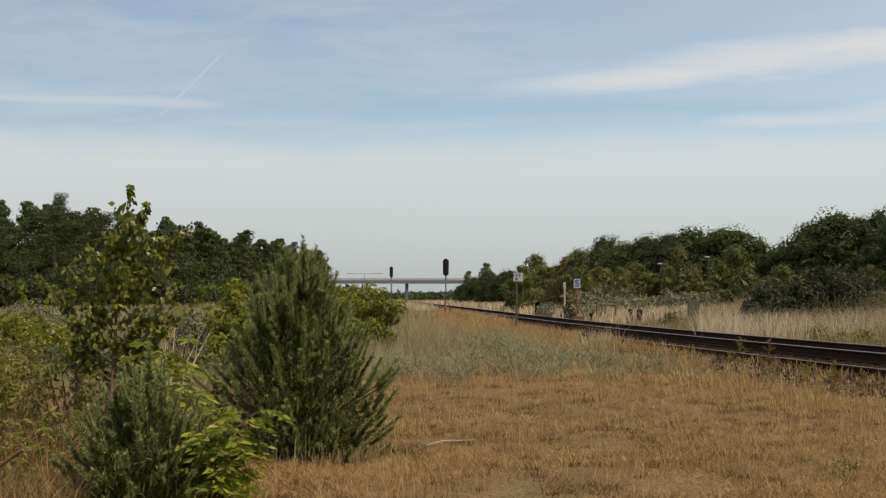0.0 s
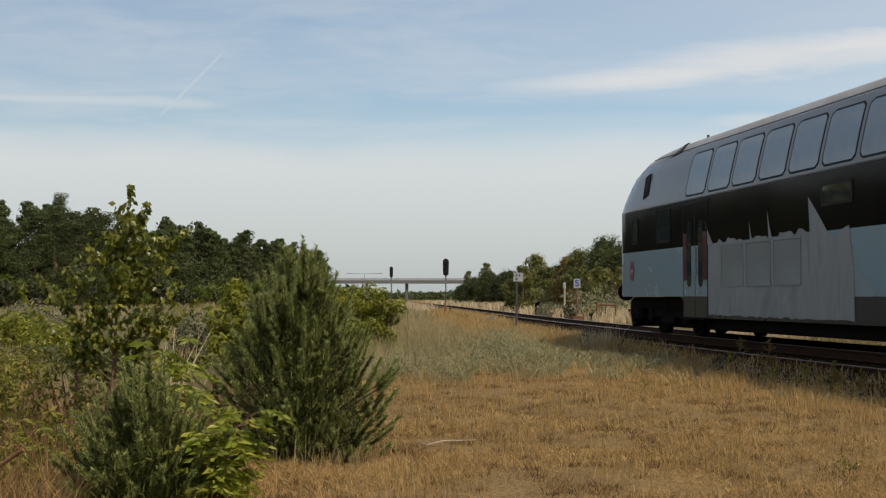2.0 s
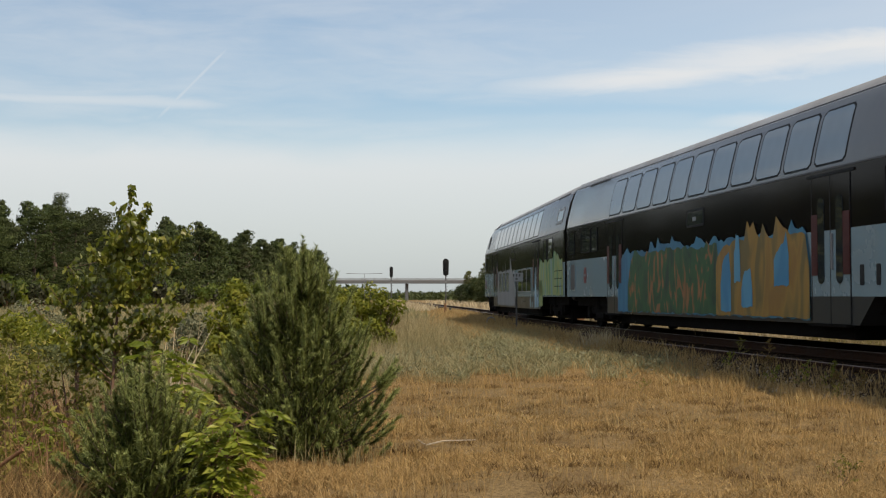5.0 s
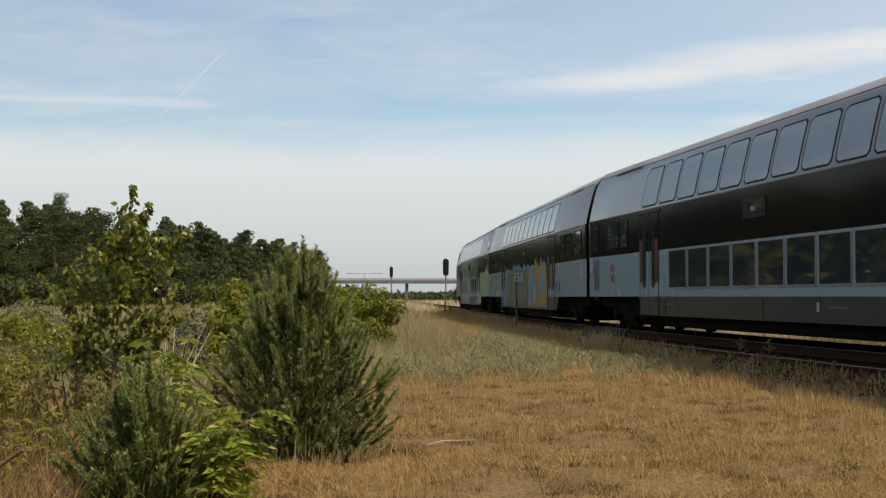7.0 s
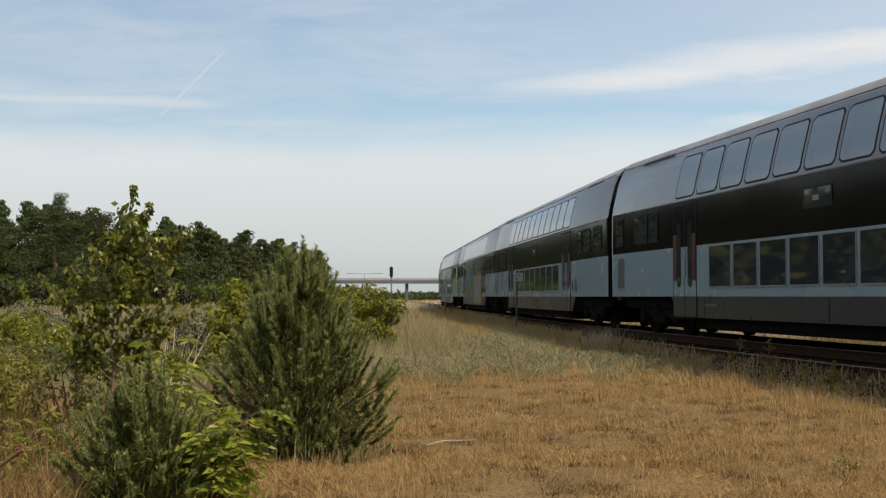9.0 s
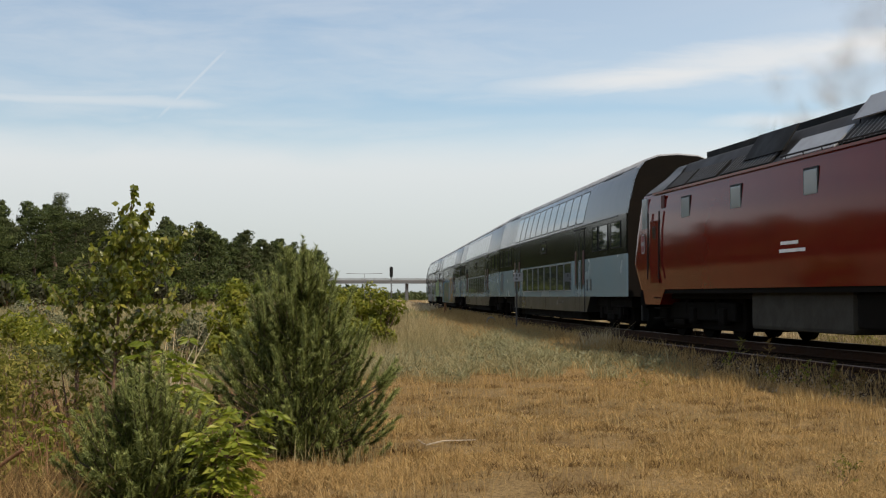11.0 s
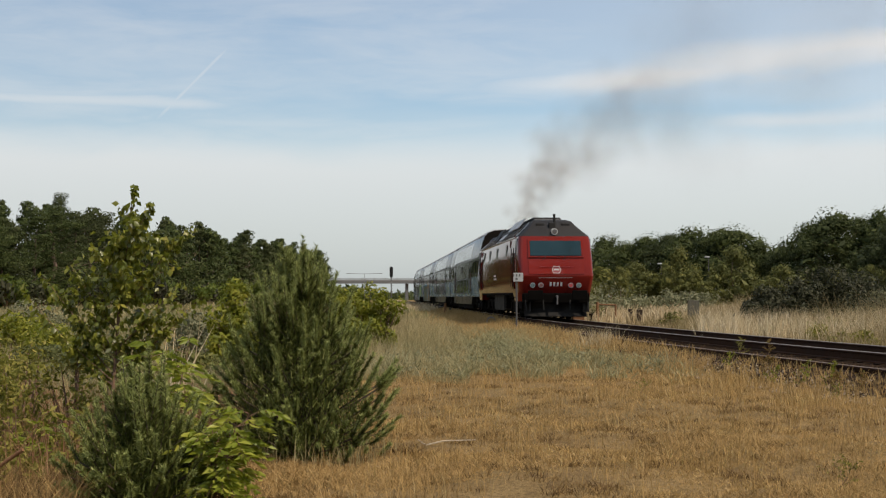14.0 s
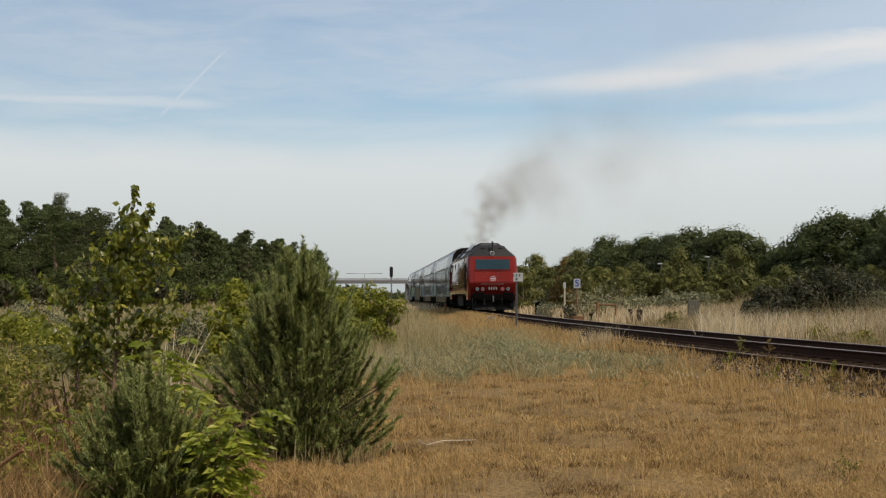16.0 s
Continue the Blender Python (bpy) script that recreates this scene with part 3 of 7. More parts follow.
def dome_window(coach, x, hand):
    """A tall pane that curves with the shoulder of the roof, in a thin dark frame."""
    key = "dome"
    if key not in KIT:
        line = [(side_at(z)[0], z) for z in np.linspace(3.19, 4.40, 40)]
        run = np.concatenate([[0], np.cumsum([math.dist(p, q) for p, q in zip(line, line[1:])])])
        base = float(np.interp(3.19, [p[1] for p in line], run))

        def place(px, v, out):
            y = float(np.interp(base + v, run, [p[0] for p in line]))
            z = float(np.interp(base + v, run, [p[1] for p in line]))
            lean = side_at(z)[1]
            n = math.hypot(1, lean)
            return (px, y + out / n, z - out * lean / n)

        def sheet(w, h, v0, r, out):
            bm = bmesh.new()
            rows = []
            for k in range(15):
                v = h * k / 14
                e = min(v, h - v)
                cut = r - math.sqrt(max(0.0, r * r - (r - e) ** 2)) if e < r else 0.0
                rows.append([bm.verts.new(place(px, v0 + v, out)) for px in (-w / 2 + cut, 0.0, w / 2 - cut)])
            for p, q in zip(rows, rows[1:]):
                for i in (0, 1):
                    bm.faces.new((p[i], q[i], q[i + 1], p[i + 1]))
            bmesh.ops.recalc_face_normals(bm, faces=bm.faces)
            bmesh.ops.solidify(bm, geom=bm.faces, thickness=0.003)
            return bm

        f = part("window", sheet(1.275, 1.05, 0.0, 0.13, 0.003), M_RUBBER, coach, "tall curved dome window in a thin black frame", True)
        p = part("pane", sheet(1.185, 0.97, 0.040, 0.10, 0.007), M_DOMEGLASS, f, "", True)
        KIT[key] = (f, p)
        f.matrix_basis = pose(x, 0, 0) if hand > 0 else pose(x, 0, 0, 0, 0, 180)
        return
    f0, p0 = KIT[key]
    f = again(f0, pose(x, 0, 0) if hand > 0 else pose(x, 0, 0, 0, 0, 180), coach)
    again(p0, Matrix(), f)


def loft(stations, closed_ends=True):
    """Coach shell through stations (x, width factor, top, bottom); returns vertices, faces and material slots by band."""
    sec = SECTION
    half = [(y, z) for y, z in sec]
    ring = [(y, z) for y, z in half] + [(-y, z) for y, z in reversed(half[:-1])]
    n = len(ring)
    vs, fs, mi = [], [], []
    for x, wf, top, low in stations:
        for y, z in ring:
            zz = z if z <= 3.13 else 3.13 + (z - 3.13) * (top - 3.13) / (4.67 - 3.13)
            zz = low if z == 0.93 else zz
            vs.append((x, y * wf, zz))
    band = [0, 1, 1, 2, 2, 2, 2, 3, 3, 3]
    band = band + band[::-1]
    for i in range(len(stations) - 1):
        for k in range(n):
            k2 = (k + 1) % n
            fs.append((i * n + k, i * n + k2, (i + 1) * n + k2, (i + 1) * n + k))
            mi.append(band[k] if k < len(band) else 4)
    for e in (0, len(stations) - 1):
        o = e * n
        for a in range(10):
            q = (o + a, o + a + 1, o + n - 2 - a, o + n - 1 - a) if a < 9 else (o + 9, o + 10, o + 11)
            fs.append(q)
            mi.append([0, 1, 1, 1, 1, 2, 2, 3, 3, 3][a] if e else 4)
    return vs, fs, mi


def bogie(coach, x):
    """A two-axle bogie; its wheelsets turn."""
    b = part("bogie", block(block(block(bmesh.new(), (0, 1.02, 0.58), (3.1, 0.16, 0.34), 0.04), (0, -1.02, 0.58), (3.1, 0.16, 0.34), 0.04), (0, 0, 0.6), (0.5, 2.1, 0.25), 0.03), M_UNDER, coach, "dirty black bogie frame")
    b.location = (x, 0, 0)
    for y in (1.0, -1.0):
        bm = bmesh.new()
        for dx in (-1.25, 1.25):
            block(bm, (dx, y * 1.06, 0.46), (0.34, 0.2, 0.34), 0.05)
            rod(bm, (dx * 0.72, y * 1.02, 0.50), (dx * 0.72, y * 1.02, 0.80), 0.09)
        rod(bm, (0, y, 0.55), (0, y, 0.95), 0.2, sides=12)
        block(bm, (0, y * 1.1, 0.36), (0.9, 0.08, 0.16), 0.02)
        block(bm, (0, y * 1.04, 0.50), (2.6, 0.10, 0.12), 0.02)
        part("suspension", bm, M_UNDER, b)
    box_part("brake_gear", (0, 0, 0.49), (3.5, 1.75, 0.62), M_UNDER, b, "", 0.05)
    sets = []
    for dx in (-1.25, 1.25):
        sets.append(wheelset(b, dx, 0.46))
    return sets


def wheelset(parent, dx, r):
    key = ("wheelset", r)
    if key not in KIT:
        bm = bmesh.new()
        rod(bm, (0, -0.8, 0), (0, 0.8, 0), 0.085, sides=10)
        for y in (-0.75, 0.75):
            rod(bm, (0, y - 0.065, 0), (0, y + 0.065, 0), r, sides=28)
            sgn = 1 if y > 0 else -1
            rod(bm, (0, y - sgn * 0.085, 0), (0, y - sgn * 0.055, 0), r + 0.028, sides=28)
            rod(bm, (0, y + sgn * 0.06, 0), (0, y + sgn * 0.08, 0), r * 0.42, sides=14)
            for k in range(4):
                a = k * math.pi / 2
                block(bm, (math.cos(a) * r * 0.62, y + sgn * 0.07, math.sin(a) * r * 0.62), (0.07, 0.02, 0.07), 0.008)
        KIT[key] = part("wheelset", bm, M_UNDER, parent, "steel wheels on an axle")
        KIT[key].location = (dx, 0, r)
        return KIT[key]
    return again(KIT[key], pose(dx, 0, r), parent)


def splash_panel(coach, x0, x1, z0, z1, mat, seed, label, ragged=0.35, hand=1):
    """Sprayed paint on the coach side, with a ragged upper edge."""
    rng = random.Random(seed)
    bm = bmesh.new()
    n = max(6, int(abs(x1 - x0) / 0.16))
    top = z1
    rows = []
    for i in range(n + 1):
        x = x0 + (x1 - x0) * i / n
        top = top * 0.45 + 0.55 * (z1 - 0.3 * ragged) + rng.uniform(-0.06, 0.06)
        if rng.random() < 0.17:
            top = z1 + ragged * rng.uniform(0.1, 1.0)
        lo = z0 + rng.uniform(0, 0.05)
        if i in (0, n):
            top = z0 + (z1 - z0) * rng.uniform(0.4, 0.7)
        rows.append([bm.verts.new((x, hand * (side_at(z)[0] + 0.007), z)) for z in (lo, (lo + top) / 2, top)])
    for a, b in zip(rows, rows[1:]):
        for k in (0, 1):
            bm.faces.new((a[k], b[k], b[k + 1], a[k + 1]))
    return part("sprayed_paint", bm, mat, coach, label)


def door(coach, x, hand):
    """A double plug door: black, pale and grey leaves with long dark panes, red uprights at their outer edges."""
    d = empty("door")
    d.parent = coach
    d["label"] = "double-leaf coach door with dark red uprights"
    d.matrix_basis = pose(x, 1.39, 0, 0, 0, 0) if hand > 0 else pose(x, -1.39, 0, 0, 0, 180)
    first = "leaf" not in KIT
    if first:
        KIT["leaf"] = part("door_leaf", slab(0.735, 1.13, 0.01, 0.010), M_PALE, d, "pale blue door leaf")
        KIT["leaftop"] = part("leaf_top", slab(0.735, 0.93, 0.01, 0.010), M_BLACK, KIT["leaf"])
        KIT["leaffoot"] = part("leaf_foot", slab(0.735, 0.46, 0.01, 0.010), M_SKIRT, KIT["leaf"])
        KIT["leafglass"] = part("pane", slab(0.25, 1.50, 0.124, 0.012), M_GLASS, KIT["leaf"])
        KIT["redpost"] = part("door_post", slab(0.25, 1.06, 0.02, 0.014), M_DOORRED, KIT["leaf"], "dark red door upright")
        KIT["headrail"] = part("door_head", slab(1.86, 0.05, 0.01, 0.022), M_RUBBER, d)
        KIT["headrail"].matrix_basis = pose(0, 0, 3.03)
        KIT["seam"] = part("door_seal", slab(0.028, 2.55, 0.01, 0.013), M_RUBBER, d)
        KIT["jamb"] = part("door_jamb", slab(0.025, 2.50, 0.01, 0.012), M_RUBBER, d)
        KIT["bar"] = part("door_handle", slab(0.05, 0.62, 0.02, 0.03), M_CHROME, d)
        KIT["step"] = part("door_step", block(bmesh.new(), (0, 0.02, 0.44), (1.5, 0.14, 0.05), 0.01), M_UNDER, d)
    else:
        again(KIT["headrail"], pose(0, 0, 3.03), d)
        again(KIT["step"], Matrix(), d)
    for side in (-1, 1):
        m = pose(side * 0.3725, 0, 1.497)
        if first and side < 0:
            lf = KIT["leaf"]
            lf.matrix_basis = m
            KIT["leaftop"].matrix_basis = pose(0, 0, 1.03)
            KIT["leaffoot"].matrix_basis = pose(0, 0, -0.797)
            KIT["leafglass"].matrix_basis = pose(0.01, 0.011, 0.40)
            KIT["redpost"].matrix_basis = pose(-0.255, 0.008, 0.33)
        else:
            lf = again(KIT["leaf"], m, d)
            again(KIT["leaftop"], pose(0, 0, 1.03), lf)
            again(KIT["leaffoot"], pose(0, 0, -0.797), lf)
            again(KIT["leafglass"], pose(-side * 0.01, 0.011, 0.40), lf)
            again(KIT["redpost"], pose(side * 0.255, 0.008, 0.33), lf)
        if side < 0 and first:
            KIT["jamb"].matrix_basis = pose(-0.755, 0, 1.75)
            KIT["bar"].matrix_basis = pose(-0.09, 0.01, 1.70)
        else:
            again(KIT["jamb"], pose(side * 0.755, 0, 1.75), d)
            if side < 0:
                again(KIT["bar"], pose(-0.09, 0.01, 1.70), d)
    if first:
        KIT["seam"].matrix_basis = pose(0, 0, 1.74)
    else:
        again(KIT["seam"], pose(0, 0, 1.74), d)


def skirt(coach, x0, x1):
    """The low well of the coach between the bogies, with slanted ends."""
    bm = bmesh.new()
    prof = [(x0, 0.93), (x0 + 0.55, 0.46), (x1 - 0.55, 0.46), (x1, 0.93)]
    a = [bm.verts.new((x, 1.385, z)) for x, z in prof]
    b = [bm.verts.new((x, -1.385, z)) for x, z in prof]
    bm.faces.new(a)
    bm.faces.new(b[::-1])
    for i in range(4):
        bm.faces.new((a[i], b[i], b[(i + 1) % 4], a[(i + 1) % 4]))
    bmesh.ops.recalc_face_normals(bm, faces=bm.faces)
    return part("well_skirt", bm, M_SKIRT, coach, "grey lower skirt panel")


def emblem(coach, x, z, hand=1):
    """A dark red hexagon badge with a plain light bar."""
    key = "emblem"
    if key not in KIT:
        bm = bmesh.new()
        pts = [(-0.18, 0.0), (-0.12, 0.24), (0.12, 0.24), (0.18, 0.0), (0.12, -0.24), (-0.12, -0.24)]
        f = [bm.verts.new((px, 0.006, pz)) for px, pz in pts]
        bk = [bm.verts.new((px, 0, pz)) for px, pz in pts]
        bm.faces.new(f)
        for i in range(6):
            bm.faces.new((f[i], f[(i + 1) % 6], bk[(i + 1) % 6], bk[i]))
        bmesh.ops.recalc_face_normals(bm, faces=bm.faces)
        KIT[key] = part("badge", bm, M_SIGNRED, coach, "dark red hexagonal badge")
        KIT[key + "bar"] = box_part("badge_bar", (0, 0.008, 0), (0.20, 0.006, 0.07), M_SIGN, KIT[key])
        KIT[key].matrix_basis = side_pose(x, z, hand, 0.003)
        return
    f = again(KIT[key], side_pose(x, z, hand, 0.003), coach)
    again(KIT[key + "bar"], Matrix(), f)


def coach(kind, label):
    """A double-deck coach, its front to +x, centre over the rails at the origin; offsets run back from its front end."""
    c = empty("coach")
    tagged(c, label, "train coach", "coaches of the train")
    X = lambda off: 13.43 - off
    lo, hi = X(0.28), X(26.58)
    if kind == "control":
        nose = [(X(0.24), 0.86, 3.34, 0.97), (X(0.32), 0.93, 3.70, 0.95), (X(0.52), 0.965, 4.00, 0.93), (X(0.90), 0.988, 4.26, 0.93), (X(1.5), 0.997, 4.46, 0.93), (X(2.4), 1.0, 4.59, 0.93), (X(3.4), 1.0, 4.64, 0.93), (X(4.4), 1.0, 4.67, 0.93)]
        stations = [(hi, 0.985, 4.62, 0.93), (hi + 0.12, 1.0, 4.67, 0.93), (X(13.4), 1.0, 4.67, 0.93)] + nose[::-1]
    else:
        stations = [(hi, 0.985, 4.62, 0.93), (hi + 0.12, 1.0, 4.67, 0.93), (X(13.4), 1.0, 4.67, 0.93), (lo - 0.12, 1.0, 4.67, 0.93), (lo, 0.985, 4.62, 0.93)]
    vs, fs, mi = loft(stations)
    body = put_mesh("body", vs, fs, [M_PALE, M_BLACK, M_UPPER, M_ROOF, M_UNDER], c, "pale blue and black coach body with a grey roof", idx=mi)
    body.data.polygons.foreach_set("use_smooth", np.array([m in (2, 3) for m in mi], dtype=bool))
    skirt(c, X(21.6), X(5.2))
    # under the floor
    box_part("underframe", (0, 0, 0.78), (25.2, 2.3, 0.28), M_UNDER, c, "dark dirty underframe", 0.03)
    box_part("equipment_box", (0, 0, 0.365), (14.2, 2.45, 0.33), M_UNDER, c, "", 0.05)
    sets = bogie(c, X(3.5)) + bogie(c, X(23.3))
    for hand in (1, -1):
        for i in range(11):
            dome_window(c, X(6.10 + 1.385 * i), hand)
        if kind == "control":
            lows = [15.35, 16.69, 18.03]
            small = [8.30, 9.64, 10.98]
        else:
            lows = [8.33 + 1.37 * i for i in range(8)]
            small = []
        for off in lows:
            window(c, X(off), 1.58, 1.27, 0.92, hand, M_GLASS, 0.06, 0.031)
        for off in small:
            window(c, X(off), 1.58, 1.22, 0.90, hand, M_SIDEGLASS, 0.06, 0.0312)
        ends = [(22.38, 0.74), (23.57, 1.18)]
        if kind != "control":
            ends += [(25.20, 1.20), (1.05, 0.72), (2.87, 1.12), (3.90, 0.72)]
        for off, w in ends:
            window(c, X(off), 2.62, w, 0.72, hand, M_ENDGLASS, 0.05, 0.022)
        door(c, X(6.15), hand)
        door(c, X(20.02), hand)
        if kind != "last":
            emblem(c, X(2.78 if kind != "control" else 1.52), 1.58, hand)
        # cant rail along the foot of the dome
        box_part("rain_strip", (X(13.4), hand * 1.392, 3.12), (24.0, 0.018, 0.03), M_DARKGREY, c)
        # long seam between the curved side and the roof
        box_part("roof_seam", (X(13.4), hand * (side_at(4.37)[0] + 0.004), 4.37), (22.0 if kind == "control" else 25.6, 0.014, 0.018), M_DARKGREY, c)
        # air grilles in the end panels
        if kind != "control":
            g = part("air_grille", slab(0.62, 0.85, 0.02, 0.014, 0.03), M_PALE, c)
            g.matrix_basis = side_pose(X(1.20), 1.54, hand, 0.002)
            bm = bmesh.new()
            for k in range(9):
                block(bm, (0, 0.006, -0.36 + 0.09 * k), (0.56, 0.008, 0.06))
            part("louvre", bm, M_DARKGREY, g)
            part("backing", slab(0.58, 0.81, 0.02, 0.004), M_DARKGREY, g)
        else:
            for k in range(3):
                box_part("panel_seam", (X(25.35), hand * 1.402, 1.28 + 0.26 * k), (1.6, 0.006, 0.02), M_UNDER, c)
        for k in range(3):
            box_part("lower_seam", (X(7.4 + 6.0 * k), hand * 1.3885, 0.70), (0.02, 0.006, 0.40), M_UNDER, c)
        for off, w in ((7.7, 0.9), (16.6, 0.8), (15.85, 0.10)):
            box_part("lettering_bar", (X(off), hand * 1.3885, 0.74), (w, 0.006, 0.05 if w > 0.2 else 0.16), M_DARKGREY if w > 0.2 else M_SIGN, c)
        # handle recess marks by the rear doors
        w = part("display_window", slab(1.16, 0.40, 0.03, 0.012, 0.05), M_RUBBER, c, "destination display in a black frame")
        w.matrix_basis = side_pose(X(13.0), 2.70, hand, 0.002)
        part("pane", slab(1.06, 0.30, 0.02, 0.008), M_GLASS, w)
        if kind != "control":
            box_part("notice", (0.05, 0.012, -0.02), (0.24, 0.006, 0.09), M_FRAME, w)
            for off in (21.18, 21.75):
                m = part("grab_hold", slab(0.14, 0.34, 0.03, 0.008), M_RUBBER, c)
                m.matrix_basis = side_pose(X(off), 1.28, hand, 0.002)
        else:
            t = part("escape_window", slab(1.30, 0.56, 0.04, 0.016, 0.10), M_ROOF, c)
            t.matrix_basis = side_pose(X(25.30), 3.66, hand, 0.002)
            part("pane", slab(1.14, 0.40, 0.03, 0.01), M_GLASS, t)
            v = part("cab_vent", slab(0.36, 0.60, 0.03, 0.02), M_GRILLE, c)
            v.matrix_basis = side_pose(X(2.45), 3.70, hand, -0.005) @ pose(0, 0, 0, 0, 14 * hand, 0)
            window(c, X(4.0), 2.62, 1.0, 0.80, hand, M_GLASS, 0.05, 0.0225)
            window(c, X(1.80), 2.60, 0.46, 0.66, hand, M_GLASS, 0.05, 0.0228)
    # roof grilles at both ends
    for off in ((3.4, 23.4) if kind != "control" else (3.2, 24.7)):
        nose_up = kind == "control" and off < 5
        z = 4.365 if nose_up else 4.435
        for hand in (1, -1):
            turn = Matrix.Rotation(0.09 if nose_up else 0.0, 3, "Y") @ Matrix.Rotation(-hand * 0.82, 3, "X")
            g = box_part("roof_grille", (X(off), hand * 0.965, z), (2.4, 0.32, 0.03), M_GRILLE, c, "black slatted roof grille", 0.005, turn)
            first = None
            for k in range(6):
                at = Vector((X(off), hand * 0.965, z)) + turn @ Vector((-0.95 + 0.38 * k, 0, 0.018))
                if first is None:
                    first = part("grille_bar", block(bmesh.new(), (0, 0, 0), (0.04, 0.32, 0.010), 0, turn), M_DARKGREY, g)
                    first.location = at
                else:
                    again(first, Matrix.Translation(at), g)
    # gangways and buffers
    if kind != "control":
        box_part("gangway", (X(0.06), 0, 2.40), (0.52, 2.25, 3.2), M_RUBBER, c, "black rubber gangway bellows", 0.12)
    else:
        for y in (0.98, -0.98):
            rod_part("buffer", (X(0.75), y, 1.05), (X(-0.30), y, 1.05), 0.11, M_UNDER, c)
            rod_part("buffer_head", (X(-0.27), y, 1.05), (X(-0.35), y, 1.05), 0.23, M_UNDER, c, sides=18)
        bm = block(bmesh.new(), (X(0.95), 0, 0.62), (0.9, 2.3, 0.55), 0.14)
        block(bm, (X(0.60), 0, 0.34), (0.25, 2.2, 0.36), 0.06, Matrix.Rotation(0.35, 3, "Y"))
        part("snowplough", bm, M_UNDER, c, "black front apron")
        box_part("windscreen", (X(0.27), 0, 2.62), (0.06, 1.9, 0.62), M_GLASS, c, "", 0.02)
        rod_part("roof_antenna", (X(4.1), 0.3, 4.55), (X(4.15), 0.3, 4.82), 0.03, M_DARKGREY, c)
        for y in (0.85, -0.85):
            rod_part("headlamp", (X(0.62), y, 1.35), (X(0.5), y * 0.97, 1.35), 0.11, M_LENS, c, sides=14)
    return c, sets


def dress_control(c):
    X = lambda off: 13.43 - off
    grey = paint_splash("sprayed_silver", [(0.32, (0.135, 0.145, 0.148)), (0.45, (0.195, 0.205, 0.205)), (0.56, (0.165, 0.18, 0.185)), (0.66, (0.215, 0.22, 0.215))], 1.5, (1, 1, 0.3))
    green = paint_splash("sprayed_green_yellow", [(0.34, (0.012, 0.14, 0.045)), (0.42, (0.07, 0.20, 0.08)), (0.50, (0.25, 0.27, 0.06)), (0.58, (0.17, 0.28, 0.13)), (0.66, (0.13, 0.23, 0.24))], 2.4, (1, 1, 0.16))
    aqua = paint_splash("sprayed_pale_aqua", [(0.4, (0.22, 0.38, 0.47)), (0.6, (0.32, 0.46, 0.52))], 1.2)
    splash_panel(c, X(6.95), X(13.6), 0.50, 2.08, grey, 3, "ragged silver sprayed paint", 0.10)
    for off, lean, top in ((6.75, 0.5, 2.62), (9.2, 0.25, 2.45), (10.1, 0.22, 2.6), (11.9, 0.75, 2.72)):
        bm = bmesh.new()
        f = [bm.verts.new((X(off + dx), side_at(z)[0] + 0.010, z)) for dx, z in ((0, top), (lean * 0.55, top - 0.35), (lean, 2.06), (0.06, 2.06))]
        bm.faces.new(f)
        part("sprayed_paint", bm, grey, c, "pointed streak of silver paint")
    for k, (off, w, top) in enumerate(((18.45, 0.30, 0.95), (18.95, 0.25, 0.85), (19.75, 0.55, 1.75), (20.45, 0.35, 1.1))):
        splash_panel(c, X(off), X(off + w), 0.50, top, aqua, 5 + k, "pale aqua sprayed paint", 0.3).location = (0, 0.012, 0)
    splash_panel(c, X(20.75), X(26.35), 0.95, 2.30, green, 16, "green and yellow sprayed paint", 0.30)
    splash_panel(c, X(20.72), X(21.75), 0.55, 1.5, green, 7, "green sprayed paint", 0.05)


def dress_second(c):
    X = lambda off: 13.43 - off
    blue = paint_splash("sprayed_blue", [(0.4, (0.010, 0.11, 0.20)), (0.6, (0.022, 0.16, 0.26))], 1.0)
    wild = paint_splash("sprayed_green_orange", [(0.34, (0.006, 0.028, 0.012)), (0.42, (0.008, 0.052, 0.014)), (0.57, (0.013, 0.078, 0.018)), (0.61, (0.20, 0.075, 0.02)), (0.72, (0.26, 0.12, 0.04))], 2.6, (1, 1, 0.45))
    warm = paint_splash("sprayed_orange", [(0.36, (0.22, 0.11, 0.015)), (0.50, (0.27, 0.15, 0.02)), (0.62, (0.13, 0.09, 0.02))], 1.3)
    sky = paint_splash("sprayed_light_blue", [(0.4, (0.025, 0.17, 0.30)), (0.6, (0.06, 0.24, 0.36))], 1.3)
    splash_panel(c, X(6.55), X(19.2), 0.50, 2.20, blue, 11, "bright blue sprayed paint", 0.28).location = (0, 0.014, 0)
    splash_panel(c, X(7.55), X(14.6), 0.52, 2.06, wild, 12, "green sprayed paint with orange blotches", 0.10).location = (0, 0.020, 0)
    splash_panel(c, X(14.4), X(19.2), 0.52, 2.16, warm, 13, "orange sprayed paint", 0.35).location = (0, 0.024, 0)
    for k, (off, w, z0, top) in enumerate(((14.7, 0.6, 0.6, 1.95), (15.5, 0.35, 1.2, 2.1), (15.9, 0.6, 0.7, 1.5), (17.6, 0.7, 1.1, 2.0))):
        splash_panel(c, X(off), X(off + w), z0, top, sky, 23 + k, "light blue sprayed lettering stroke", 0.15).location = (0, 0.030, 0)


